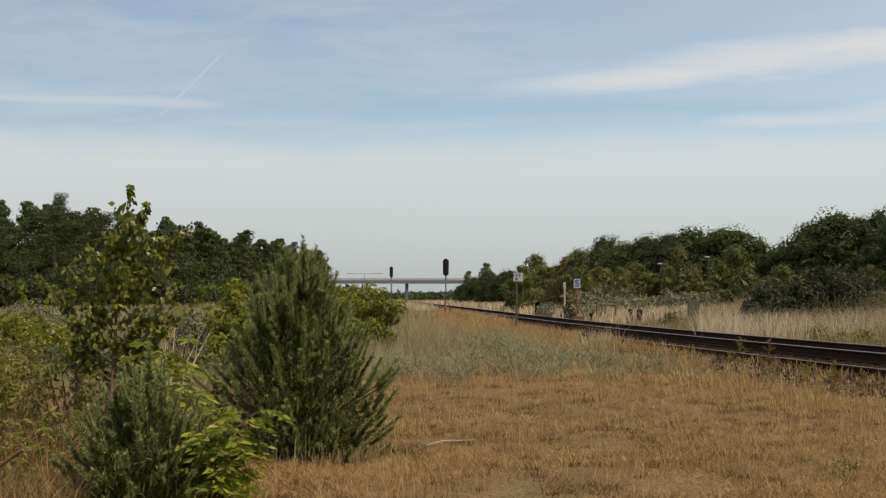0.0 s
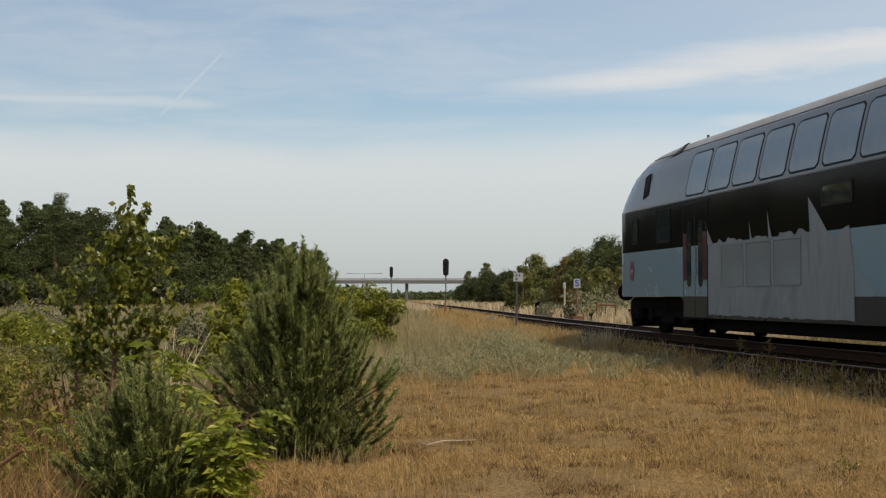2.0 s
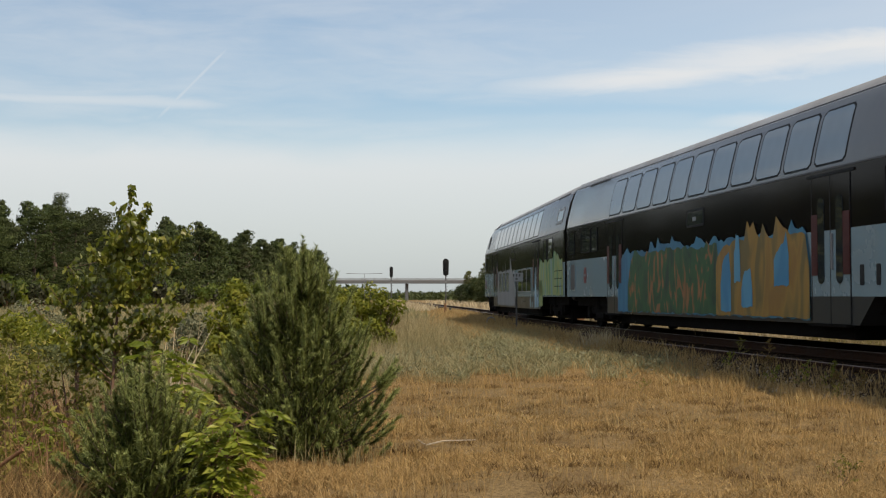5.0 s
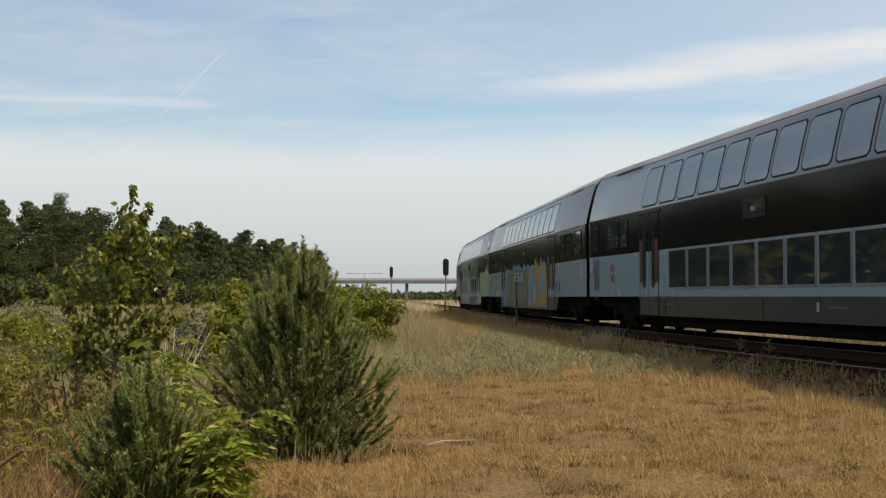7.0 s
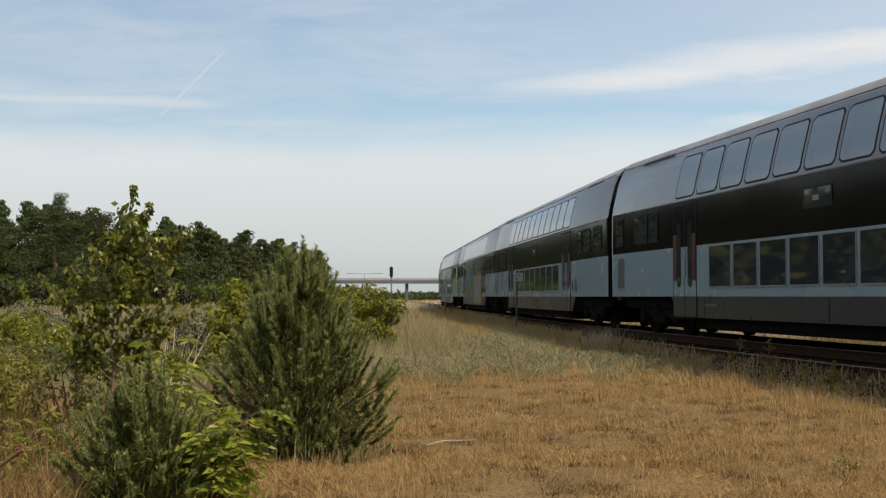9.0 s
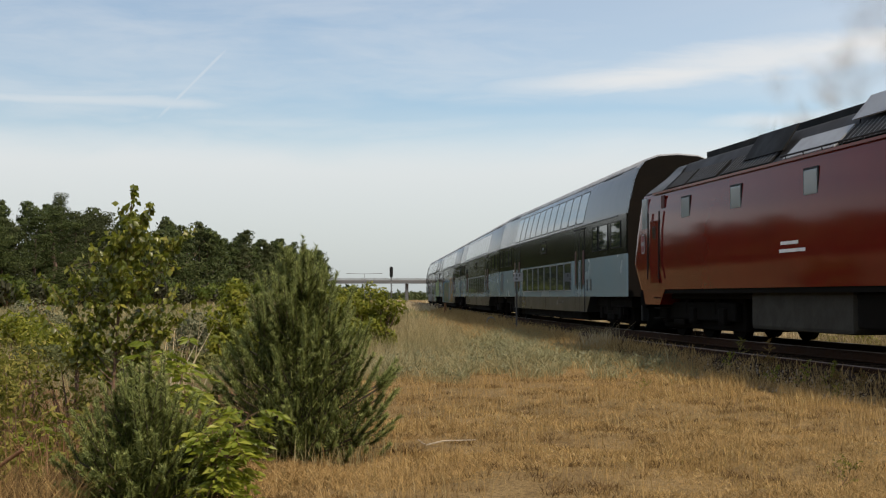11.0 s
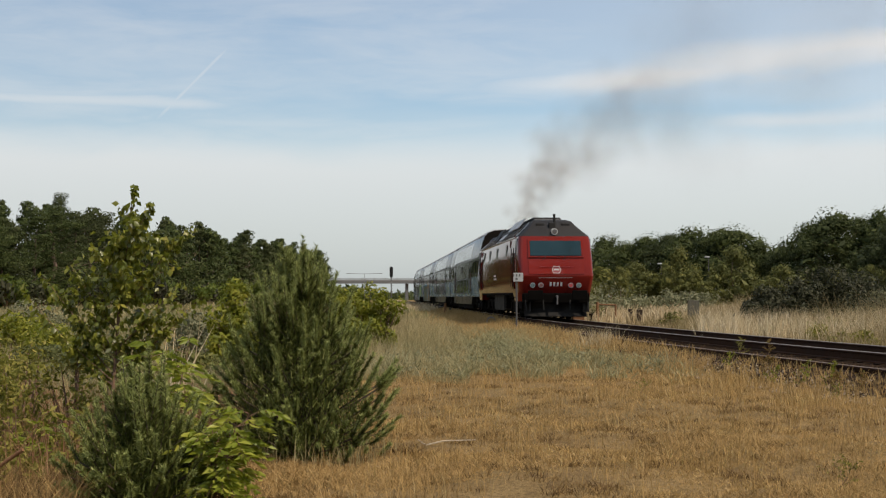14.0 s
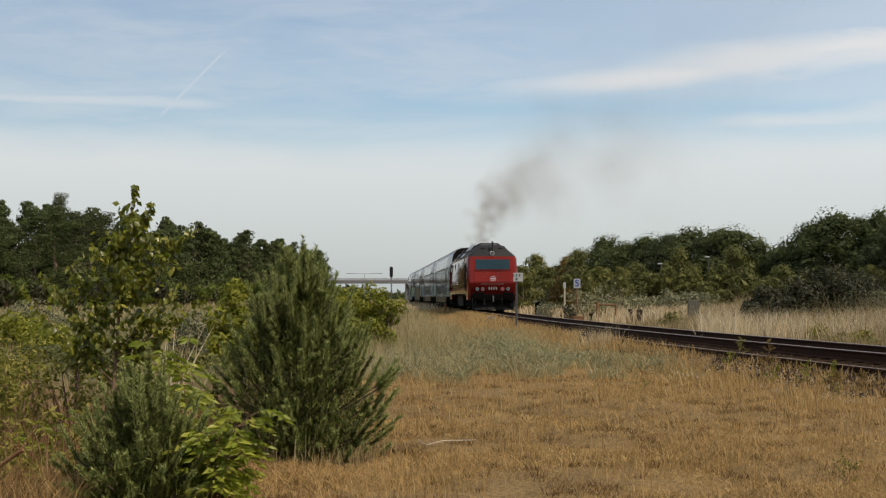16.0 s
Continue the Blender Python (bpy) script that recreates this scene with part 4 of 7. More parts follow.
def locomotive():
    """A six-axle diesel locomotive with a cab at both ends, centre over the rails at the origin."""
    c = empty("locomotive")
    tagged(c, "glossy red diesel locomotive with a dark grey roof", "locomotive")
    # outline by level: height, nose, nose half width, corner, side half width
    LV = [(1.10, 9.12, 1.27, 8.72, 1.505), (1.74, 9.48, 1.36, 9.00, 1.56), (1.80, 9.49, 1.36, 9.00, 1.56), (2.49, 9.26, 1.33, 8.84, 1.55), (3.20, 9.02, 1.29, 8.64, 1.51), (3.40, 8.95, 1.27, 8.55, 1.47)]
    RV = [(3.40, 8.95, 1.27, 8.55, 1.47), (3.84, 8.52, 0.90, 8.08, 1.00), (4.06, 8.22, 0.76, 7.80, 0.84), (4.14, 7.85, 0.62, 7.4, 0.66)]

    def rings(levels, mats, cap, name, label):
        bm = bmesh.new()
        loops = []
        for z, u, fw, cu, hw in levels:
            quarter = [(cu + (u - cu) * math.sin(w) ** 0.9, fw + (hw - fw) * math.cos(w)) for w in np.linspace(0, math.pi / 2, 7)]
            pts = [(x, y) for x, y in quarter] + [(x, -y) for x, y in reversed(quarter)]
            pts += [(-x, -y) for x, y in quarter] + [(-x, y) for x, y in reversed(quarter)]
            loops.append([bm.verts.new((x, y, z)) for x, y in pts])
        n = len(loops[0])
        for p, q in zip(loops, loops[1:]):
            for k in range(n):
                bm.faces.new((p[k], p[(k + 1) % n], q[(k + 1) % n], q[k]))
        if cap:
            bm.faces.new(loops[-1])
        bm.faces.new(loops[0][::-1])
        bmesh.ops.recalc_face_normals(bm, faces=bm.faces)
        for e in bm.edges:
            # creases run level round the body
            if abs(e.verts[0].co.z - e.verts[1].co.z) < 1e-4 and abs(e.verts[0].co.z - 2.49) > 0.1:
                e.smooth = False
        return part(name, bm, mats, c, label, True)

    rings(LV, M_RED, True, "body", "glossy red body shell")
    rings(RV, M_HOOD, True, "roof", "dark grey sloping roof")
    for end in (1, -1):
        # cab floor apron
        bm = bmesh.new()
        lv = [(0.74, 8.98, 1.22, 8.62, 1.47), (1.10, 9.11, 1.265, 8.715, 1.50)]
        ring = []
        for z, u, fw, cu, hw in lv:
            ring.append([bm.verts.new((end * x, y, z)) for x, y in ((7.05 if z > 1 else 7.5, hw), (cu, hw), (u, fw), (u, -fw), (cu, -hw), (7.05 if z > 1 else 7.5, -hw))])
        for k in range(6):
            bm.faces.new((ring[0][k], ring[0][(k + 1) % 6], ring[1][(k + 1) % 6], ring[1][k]))
        bm.faces.new(ring[0])
        bmesh.ops.recalc_face_normals(bm, faces=bm.faces)
        part("cab_apron", bm, M_RED, c, "red cab apron")
        # windscreen with a raised surround
        lean = Matrix.Rotation(-end * math.atan2(0.26, 0.71), 3, "Y")
        s = box_part("windscreen_surround", (end * 9.150, 0, 2.885), (0.05, 2.28, 0.80), M_RED, c, "raised red windscreen surround", 0.02, lean)
        box_part("windscreen", (end * 9.180, 0, 2.900), (0.03, 2.10, 0.66), M_SCREEN, c, "dark blue-tinted windscreen", 0.01, lean)
        for y, tip in ((0.55, 0.22), (-0.30, -0.55)):
            rod_part("wiper", (end * 9.350, y, 2.42), (end * 9.230, tip, 2.78), 0.014, M_RUBBER, c, "", 6)
            rod_part("wiper_blade", (end * 9.265, tip + 0.13, 2.58), (end * 9.205, tip - 0.10, 2.92), 0.012, M_RUBBER, c, "", 6)
        # panel below the windscreen
        low = Matrix.Rotation(-end * math.atan2(0.24, 0.73), 3, "Y")
        box_part("nose_panel", (end * 9.395, 0, 2.13), (0.03, 2.28, 0.62), M_RED, c, "", 0.012, low)
        # dark bar standing in for the shadow of the bonnet step
        box_part("handrail", (end * 9.450, 0, 2.14), (0.02, 1.4, 0.016), M_SIGNRED, c)
        # lamps
        for y, mat in ((0.96, M_LENS), (0.62, M_LENSPINK), (-0.60, M_LENSRED), (-0.93, M_LENS)):
            ring_ob = rod_part("lamp", (end * 9.20, y, 1.39), (end * 9.345, y, 1.39), 0.108, M_CHROME, c, "chrome-ringed marker lamp", 20)
            rod_part("lens", (end * 9.30, y, 1.39), (end * 9.357, y, 1.39), 0.082, mat, ring_ob, "", 18)
        rod_part("handrail", (end * 9.520, 0.75, 1.69), (end * 9.520, -0.65, 1.69), 0.010, M_CHROME, c, "", 6)
        # number on the nose, drawn as bars
        for k in range(4):
            box_part("number_bar", (end * 9.318, 0.27 - 0.145 * k - 0.05, 1.43), (0.01, 0.075, 0.18), M_WHITE, c, "", 0.0, Matrix.Rotation(end * 0.51, 3, "Y"))
        # hexagon badge
        bm = bmesh.new()
        pts = [(-0.19, 0), (-0.125, 0.155), (0.125, 0.155), (0.19, 0), (0.125, -0.155), (-0.125, -0.155)]
        for sc, dx, mi in ((1.0, 0.0, 0), (0.86, 0.004, 1)):
            vs = [bm.verts.new((end * dx, y * sc, z * sc)) for y, z in pts]
            f = bm.faces.new(vs if end > 0 else vs[::-1])
            f.material_index = mi
        block(bm, (end * 0.008, 0, 0), (0.006, 0.22, 0.065), 0, None, 0)
        b = part("badge", bm, [M_SIGN, M_SIGNRED], c, "white-edged hexagonal badge")
        b.matrix_basis = Matrix.Translation((end * 9.448, 0, 2.02)) @ Matrix.Rotation(-end * math.atan2(0.24, 0.73), 4, "Y")
        # top lamp and horn on the roof
        rod_part("top_lamp", (end * 8.430, 0.0, 3.61), (end * 8.960, 0.0, 3.59), 0.138, M_SIGN, c, "round top headlamp with a pale ring", 20)
        rod_part("top_lens", (end * 8.940, 0.0, 3.59), (end * 8.968, 0.0, 3.59), 0.098, M_DARKGREY, c, "", 18)
        rod_part("horn", (end * 8.52, 0.05 * end, 3.7), (end * 8.52, 0.05 * end, 4.34), 0.055, M_RUBBER, c, "black roof pipe", 10)
        box_part("horn_foot", (end * 8.56, 0.05, 3.84), (0.16, 0.28, 0.28), M_RUBBER, c, "", 0.03)
        for y in (0.62, -0.62):
            box_part("roof_vent", (end * 8.44, y * 0.85, 3.90), (0.12, 0.34, 0.12), M_RUBBER, c, "", 0.02)
        for y in (1, -1):
            # pale corner facet of the cab roof
            bm = bmesh.new()
            q = [(end * 8.52, y * 1.455, 3.42), (end * 7.28, y * 1.455, 3.42), (end * 7.22, y * 1.01, 3.835), (end * 8.06, y * 1.01, 3.835), (end * 7.20, y * 0.86, 4.045), (end * 7.78, y * 0.86, 4.045)]
            q = [bm.verts.new((px, py + y * 0.016, pz + 0.016)) for px, py, pz in q]
            bm.faces.new(q[:4])
            bm.faces.new((q[3], q[2], q[4], q[5]))
            bmesh.ops.solidify(bm, geom=bm.faces, thickness=0.012)
            part("roof_corner_panel", bm, M_HATCH, c, "pale grey roof corner panel")
            # hexagon badge on the cab side
            bm = bmesh.new()
            hexa = [(-0.17, 0), (-0.10, 0.24), (0.10, 0.24), (0.17, 0), (0.10, -0.24), (-0.10, -0.24)]
            for sc, dy, mi in ((1.0, 0.0, 0), (0.84, 0.004, 1)):
                f = bm.faces.new([bm.verts.new((px * sc, y * dy, pz * sc)) for px, pz in (hexa if y < 0 else hexa[::-1])])
                f.material_index = mi
            block(bm, (0, y * 0.008, 0), (0.20, 0.006, 0.09), 0, None, 0)
            b = part("badge", bm, [M_SIGN, M_SIGNRED], c, "white-edged hexagonal badge")
            b.location = (end * 8.50, y * 1.562, 2.22)
            # cab side window, doors and rails
            box_part("cab_window", (end * 8.44, y * 1.520, 2.93), (0.42, 0.05, 0.80), M_SIDEGLASS, c, "", 0.03)
            w = box_part("cab_door", (end * 7.62, y * 1.550, 2.00), (0.62, 0.03, 1.5), M_RED, c, "red cab door", 0.01)
            box_part("door_window", (end * 7.62, y * 1.562, 2.45), (0.22, 0.02, 0.3), M_GLASS, w, "", 0.01)
            for dx in (7.18, 8.02):
                rod_part("grab_rail", (end * dx, y * 1.60, 1.35), (end * dx, y * 1.58, 2.95), 0.02, M_RUBBER, c, "", 6)
            for k in range(3):
                box_part("cab_step", (end * 7.62, y * 1.42, 0.42 + 0.24 * k), (0.5, 0.16, 0.03), M_UNDER, c)
            # buffers
            rod_part("buffer", (end * 8.98, y * 0.9, 0.98), (end * 9.730, y * 0.9, 0.98), 0.12, M_BEAM, c)
            box_part("buffer_head", (end * 9.760, y * 0.9, 0.98), (0.07, 0.62, 0.40), M_BEAM, c, "wide black buffer plate", 0.03)
            rod_part("brake_hose", (end * 9.430, y * 1.18 - 0.1, 0.72), (end * 9.480, y * 1.2 - 0.1, 0.30), 0.035, M_RUBBER, c, "", 6)
        bm = block(bmesh.new(), (end * 9.180, 0, 0.86), (0.55, 2.7, 0.42), 0.06)
        part("buffer_beam", bm, M_BEAM, c, "black buffer beam")
        # curved snow plough, its lower edge pushed forward
        bm = bmesh.new()
        rows = []
        for fx, z in ((9.16, 0.66), (9.14, 0.50), (9.20, 0.34), (9.33, 0.20), (9.42, 0.13)):
            rows.append([bm.verts.new((end * (fx - 0.10 * abs(py) ** 2), py, z)) for py in np.linspace(-1.28, 1.28, 9)])
        for p, q in zip(rows, rows[1:]):
            for k in range(8):
                bm.faces.new((p[k], p[k + 1], q[k + 1], q[k]))
        bmesh.ops.recalc_face_normals(bm, faces=bm.faces)
        bmesh.ops.solidify(bm, geom=bm.faces, thickness=0.02)
        part("snow_plough", bm, M_PLOUGH, c, "worn dark grey snow plough", True)
        for y in (0.55, -0.55, 1.28):
            rod_part("brake_hose", (end * 9.43, y, 0.80), (end * 9.52, y * 0.97, 0.40), 0.028, M_RUBBER, c, "", 6)
        box_part("coupling_socket", (end * 9.30, 1.22 * end, 0.52), (0.10, 0.26, 0.40), M_RUBBER, c, "black coupling socket", 0.02)
        bm = rod(bmesh.new(), (end * 9.330, 0, 0.95), (end * 9.710, 0, 0.92), 0.05)
        rod(bm, (end * 9.680, 0, 0.98), (end * 9.750, 0.02, 0.62), 0.035)
        part("coupling_hook", bm, M_DARKGREY, c)
    for y in (1, -1):
        # small square side windows
        for u in (5.48, 2.50, -0.95, -5.00):
            w = box_part("side_window", (u, y * 1.522, 2.92), (0.62, 0.03, 0.52), M_RUBBER, c, "small square side window", 0.02)
            box_part("pane", (u, y * 1.533, 2.92), (0.54, 0.02, 0.44), M_SIDEGLASS, w, "", 0.02)
        for u in (-6.40, 7.05):
            box_part("side_vent", (u, y * 1.525, 3.16), (0.26, 0.03, 0.30), M_DOORRED, c, "dark red side vent", 0.01)
        box_part("gutter", (0, y * 1.49, 3.40), (15.8, 0.05, 0.05), M_RED, c)
        for k in range(2):
            box_part("lettering_bar", (-0.10 - 0.12 * k, y * 1.562, 1.90 - 0.14 * k), (0.75 + 0.35 * k, 0.006, 0.06), M_WHITE, c)
        box_part("sole_bar", (0, y * 1.44, 1.06), (14.6, 0.08, 0.12), M_UNDER, c)
        # roof side grilles and pale hatches on the slope
        lean = Matrix.Rotation(-y * 0.785, 3, "X")

        def slope(u, w, t, mat, name, label="", up=0.0, turn=None, t0=0.5):
            f = t0
            at = (u, y * (1.47 - 0.46 * f + 0.02 + up * 0.6), 3.40 + 0.44 * f + 0.02 + up)
            return box_part(name, at, (w, 0.56 * t, 0.03), mat, c, label, 0.005, turn or lean)

        for u, w in ((6.4, 1.2), (4.75, 1.8), (2.3, 2.6), (-2.7, 1.7), (-4.55, 1.7), (-6.3, 1.5)):
            g = slope(u, w, 0.92, M_GRILLE, "side_grille", "black roof grille")
            bm = bmesh.new()
            for k in range(int(w / 0.18)):
                block(bm, (u - w / 2 + 0.09 + 0.18 * k, y * 1.262, 3.645), (0.03, 0.50, 0.03), 0, lean)
            part("grille_bar", bm, M_DARKGREY, g)
        slope(-0.65, 2.1, 1.0, M_HATCH, "roof_panel", "pale grey roof panel")
        box_part("raised_hatch", (1.75, y * 1.10, 3.93), (1.9, 0.62, 0.03), M_GRILLE, c, "black hatch propped open", 0.005, Matrix.Rotation(-y * 1.0, 3, "X"))
        # two hatches standing open over the grilles
        for u in (-2.55, -4.75):
            h = box_part("open_hatch", (u, y * 0.92, 4.12), (1.80, 0.56, 0.03), M_HATCH, c, "pale grey hatch standing open", 0.005, Matrix.Rotation(-y * 0.88, 3, "X"))
            for du in (-0.8, 0.8):
                rod_part("hatch_stay", (u + du, y * 1.02, 3.78), (u + du, y * 0.98, 4.06), 0.015, M_RUBBER, h, "", 6)
        rod_part("roof_handrail", (0.4, y * 1.49, 3.50), (-6.0, y * 1.49, 3.50), 0.018, M_RUBBER, c, "", 6)
        for k in range(9):
            rod_part("rail_stay", (0.2 - 0.75 * k, y * 1.47, 3.40), (0.2 - 0.75 * k, y * 1.49, 3.50), 0.012, M_RUBBER, c, "", 5)
        # fuel tank and boxes
        box_part("fuel_tank", (0.1, y * 0.98, 0.66), (4.3, 0.7, 0.74), M_TANK, c, "grey-brown dirty fuel tank", 0.08)
        box_part("battery_box", (-2.75, y * 1.1, 0.70), (1.0, 0.5, 0.6), M_UNDER, c, "", 0.04)
    box_part("roof_walk", (0, 0, 4.20), (13.4, 1.15, 0.22), M_GRILLE, c, "black roof deck", 0.02)
    box_part("fan_housing", (-5.6, 0, 4.2), (2.4, 1.1, 0.1), M_DARKGREY, c, "", 0.04)
    ex = box_part("exhaust", (3.15, 0.0, 4.2), (1.2, 0.5, 0.22), M_GRILLE, c, "sooty exhaust outlet", 0.03)
    box_part("fan_housing", (1.2, 0, 4.2), (3.2, 1.1, 0.1), M_DARKGREY, c, "", 0.04)
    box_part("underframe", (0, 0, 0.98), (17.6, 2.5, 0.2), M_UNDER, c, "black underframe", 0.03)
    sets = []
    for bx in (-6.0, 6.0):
        # casing enlarged into a black mass, so no daylight shows between the wheels
        box_part("drive_case", (bx, 0, 0.56), (5.2, 2.0, 0.74), M_UNDER, c, "black drive casing, enlarged to fill the gaps between wheels", 0.06)
        bm = bmesh.new()
        for y in (1.08, -1.08):
            block(bm, (0, y, 0.60), (5.0, 0.16, 0.40), 0.05)
            for dx in (-1.85, 0, 1.85):
                block(bm, (dx, y * 1.06, 0.50), (0.36, 0.18, 0.36), 0.05)
                rod(bm, (dx + 0.5, y, 0.55), (dx + 0.5, y, 0.9), 0.10)
            block(bm, (0.9, y * 1.1, 0.34), (0.7, 0.06, 0.12), 0.02)
        b = part("bogie", bm, M_UNDER, c, "black six-wheel bogie frame")
        b.location = (bx, 0, 0)
        for dx in (-1.85, 0, 1.85):
            sets.append(wheelset(b, dx, 0.508))
    return c, sets


CONTROL, SETS_A = coach("control", "pale blue and black double-deck driving coach with silver and green graffiti")
dress_control(CONTROL)
SECOND, SETS_B = coach("plain", "pale blue and black double-deck coach with blue and orange graffiti")
dress_second(SECOND)
THIRD, SETS_C = coach("plain", "clean double-deck coach, pale blue and black with tinted windows")
FOURTH, SETS_D = coach("last", "clean double-deck coach next to the red locomotive")
LOCO, SETS_E = locomotive()

# ---- plants ----


def blades(name, x, y, h, w, lean, mat, label, category, seed, droop=0.35, z0=None):
    """Grass: one bent, tapered blade at each place."""
    rng = np.random.default_rng(seed)
    n = len(x)
    z = (ground_z(x, y) if z0 is None else z0) - 0.02
    a = rng.uniform(0, 2 * np.pi, n)
    la = rng.normal(0, lean, n) * h
    lb = rng.normal(0, lean, n) * h + 0.12 * h
    dx, dy = np.cos(a) * w / 2, np.sin(a) * w / 2
    mx, my = x + la * droop, y + lb * droop * 0.4
    v = np.empty((n, 5, 3))
    v[:, 0] = np.stack([x - dx, y - dy, z], 1)
    v[:, 1] = np.stack([x + dx, y + dy, z], 1)
    v[:, 2] = np.stack([mx - dx * 0.8, my - dy * 0.8, z + h * 0.6], 1)
    v[:, 3] = np.stack([mx + dx * 0.8, my + dy * 0.8, z + h * 0.6], 1)
    v[:, 4] = np.stack([x + la, y + lb * 0.5, z + h], 1)
    f = (np.arange(n)[:, None, None] * 5 + np.array([(0, 1, 3), (0, 3, 2), (2, 3, 4)])).reshape(-1, 3)
    return tagged(put_mesh(name, v.reshape(-1, 3), f, mat), label, category, kind="stuff")


def scatter(n, y0, y1, u0, u1, seed, clump=0.0, power=1.0):
    """Places between bearings u0..u1 (x over y) and distances y0..y1, in tufts if clump is given."""
    rng = np.random.default_rng(seed)
    t = rng.uniform(0, 1, n)
    y = (y0 ** power + t * (y1 ** power - y0 ** power)) ** (1 / power)
    x = rng.uniform(u0, u1, n) * y
    if clump:
        k = max(1, n // 14)
        c = rng.integers(0, k, n)
        x = x[c] + rng.normal(0, clump, n)
        y = y[c] + rng.normal(0, clump, n)
    return x, y


def patchy(x, y, seed, scale=0.3):
    rng = np.random.default_rng(seed)
    out = np.zeros(len(x))
    for k in range(6):
        a, ph, fr = rng.uniform(0, 6.28), rng.uniform(0, 6.28), scale * rng.uniform(0.5, 2.2)
        out += np.sin((x * np.cos(a) + y * np.sin(a)) * fr * 6.28 + ph)
    return out / 3.0


def make_grass():
    rng = np.random.default_rng(21)
    # short parched turf of the verge
    x, y = scatter(98000, 8.5, 36, -0.30, 0.44, 1, 0.0, 0.7)
    x2, y2 = scatter(86000, 8.5, 32, -0.30, 0.44, 43, 0.06, 0.6)
    x3, y3 = scatter(95000, 7.5, 15, -0.24, 0.42, 75, 0.035, 0.8)
    x, y = np.concatenate([x, x2, x3]), np.concatenate([y, y2, y3])
    l = lateral(x, y)
    keep = (l < -2.75) & (x > -0.20 * y + 0.4 * patchy(x, y, 3)) & (rng.uniform(0, 1, len(x)) < 0.80 + 0.22 * patchy(x, y, 4, 0.8))
    x, y = x[keep], y[keep]
    h = rng.uniform(0.02, 0.075, len(x)) * (1 + 0.5 * patchy(x, y, 5, 0.25))
    blades("dry_grass", x, y, np.clip(h, 0.015, 0.2), rng.uniform(0.004, 0.009, len(x)) * (0.6 + y / 18), 0.95, M_DRY, "short parched golden grass on the verge", "grass", 2)
    # taller thin stalks in the turf
    x, y = scatter(15000, 9, 36, -0.2, 0.42, 6, 0.10, 1.0)
    l = lateral(x, y)
    keep = (l < -2.6) & (x > -0.10 * y)
    x, y = x[keep], y[keep]
    blades("grass_stalks", x, y, rng.uniform(0.10, 0.30, len(x)), rng.uniform(0.003, 0.0055, len(x)) * (0.6 + y / 18), 0.25, M_DRY, "thin dry grass stalks", "grass", 7)
    # dark worn tufts in the turf
    k = 950
    cx, cy = scatter(k, 8.5, 30, -0.16, 0.42, 41, 0.0, 1.0)
    keep = lateral(cx, cy) < -3.2
    cx, cy = cx[keep], cy[keep]
    pick = rng.integers(0, len(cx), 25000)
    sz = rng.uniform(0.025, 0.10, len(cx))[pick]
    x = cx[pick] + rng.normal(0, 1, len(pick)) * sz * 1.5
    y = cy[pick] + rng.normal(0, 1, len(pick)) * sz * 0.7
    blades("brown_tufts", x, y, rng.uniform(0.04, 0.10, len(x)), rng.uniform(0.005, 0.009, len(x)) * (0.6 + y / 20), 0.8, M_TUFT, "dull brown-green tufts in the dry turf", "grass", 42)
    # fringe in front of the ballast
    x, y = scatter(170000, 12, 62, -0.02, 0.46, 8, 0.10, 0.8)
    l = lateral(x, y)
    keep = (l < -2.0 + 0.22 * patchy(x, y, 109, 0.5)) & (l > -4.2 - 0.6 * patchy(x, y, 9, 0.3)) & ((y > 23) | (l < -3.1) | (patchy(x, y, 131, 0.6) > 0.15))
    x, y = x[keep], y[keep]
    blades("fringe_grass", x, y, rng.uniform(0.08, 0.34, len(x)) * np.interp(y, (18, 27, 34), (0.5, 0.6, 1.0)) * (1 + 0.4 * patchy(x, y, 10, 0.4)), rng.uniform(0.003, 0.006, len(x)) * (0.6 + y / 22), 0.35, M_DRY, "tufted dry grass along the ballast edge", "grass", 11)
    # grass that climbs over the foot of the ballast
    n = 27000
    along = rng.uniform(-8, 84, n)
    lat = np.where(along > 34, rng.uniform(-3.6, -1.25, n), rng.uniform(-3.4, -2.05, n))
    spot = np.array([on_track(a, b)[:2] for a, b in zip(along, lat)])
    keep = patchy(spot[:, 0], spot[:, 1], 110, 0.4) > -0.45
    x, y, lat = spot[keep, 0], spot[keep, 1], lat[keep]
    z = np.maximum(ground_z(x, y), np.interp(lat, (-2.9, -2.5, -2.1, -1.7), (0.10, 0.22, 0.34, 0.385)))
    blades("bank_grass", x, y, rng.uniform(0.12, 0.40, len(x)) * np.interp(y, (20, 34), (0.55, 1.0)), rng.uniform(0.004, 0.009, len(x)) * (0.6 + y / 24), 0.4, M_DRY, "dry grass climbing over the ballast foot", "grass", 111, z0=z)
    # blue-green beach grass
    x, y = scatter(120000, 20, 58, -0.10, 0.20, 12, 0.11, 0.9)
    l = lateral(x, y)
    keep = (l < -2.9) & (y > 24.5 + 2.2 * patchy(x, y, 13, 0.35)) & (y < 47 + 4 * patchy(x, y, 113, 0.2)) & (patchy(x, y, 14, 0.35) > -0.35)
    x, y = x[keep], y[keep]
    blades("beach_grass", x, y, rng.uniform(0.08, 0.36, len(x)) * (1 + 0.35 * patchy(x, y, 114, 0.5)), rng.uniform(0.006, 0.012, len(x)) * (0.5 + y / 26), 0.95, M_MARRAM, "blue-green beach grass in a broad swath", "grass", 15)
    # low creeping clumps among the beach grass
    cx, cy = scatter(420, 23.5, 52, -0.05, 0.19, 120, 0.0, 1.0)
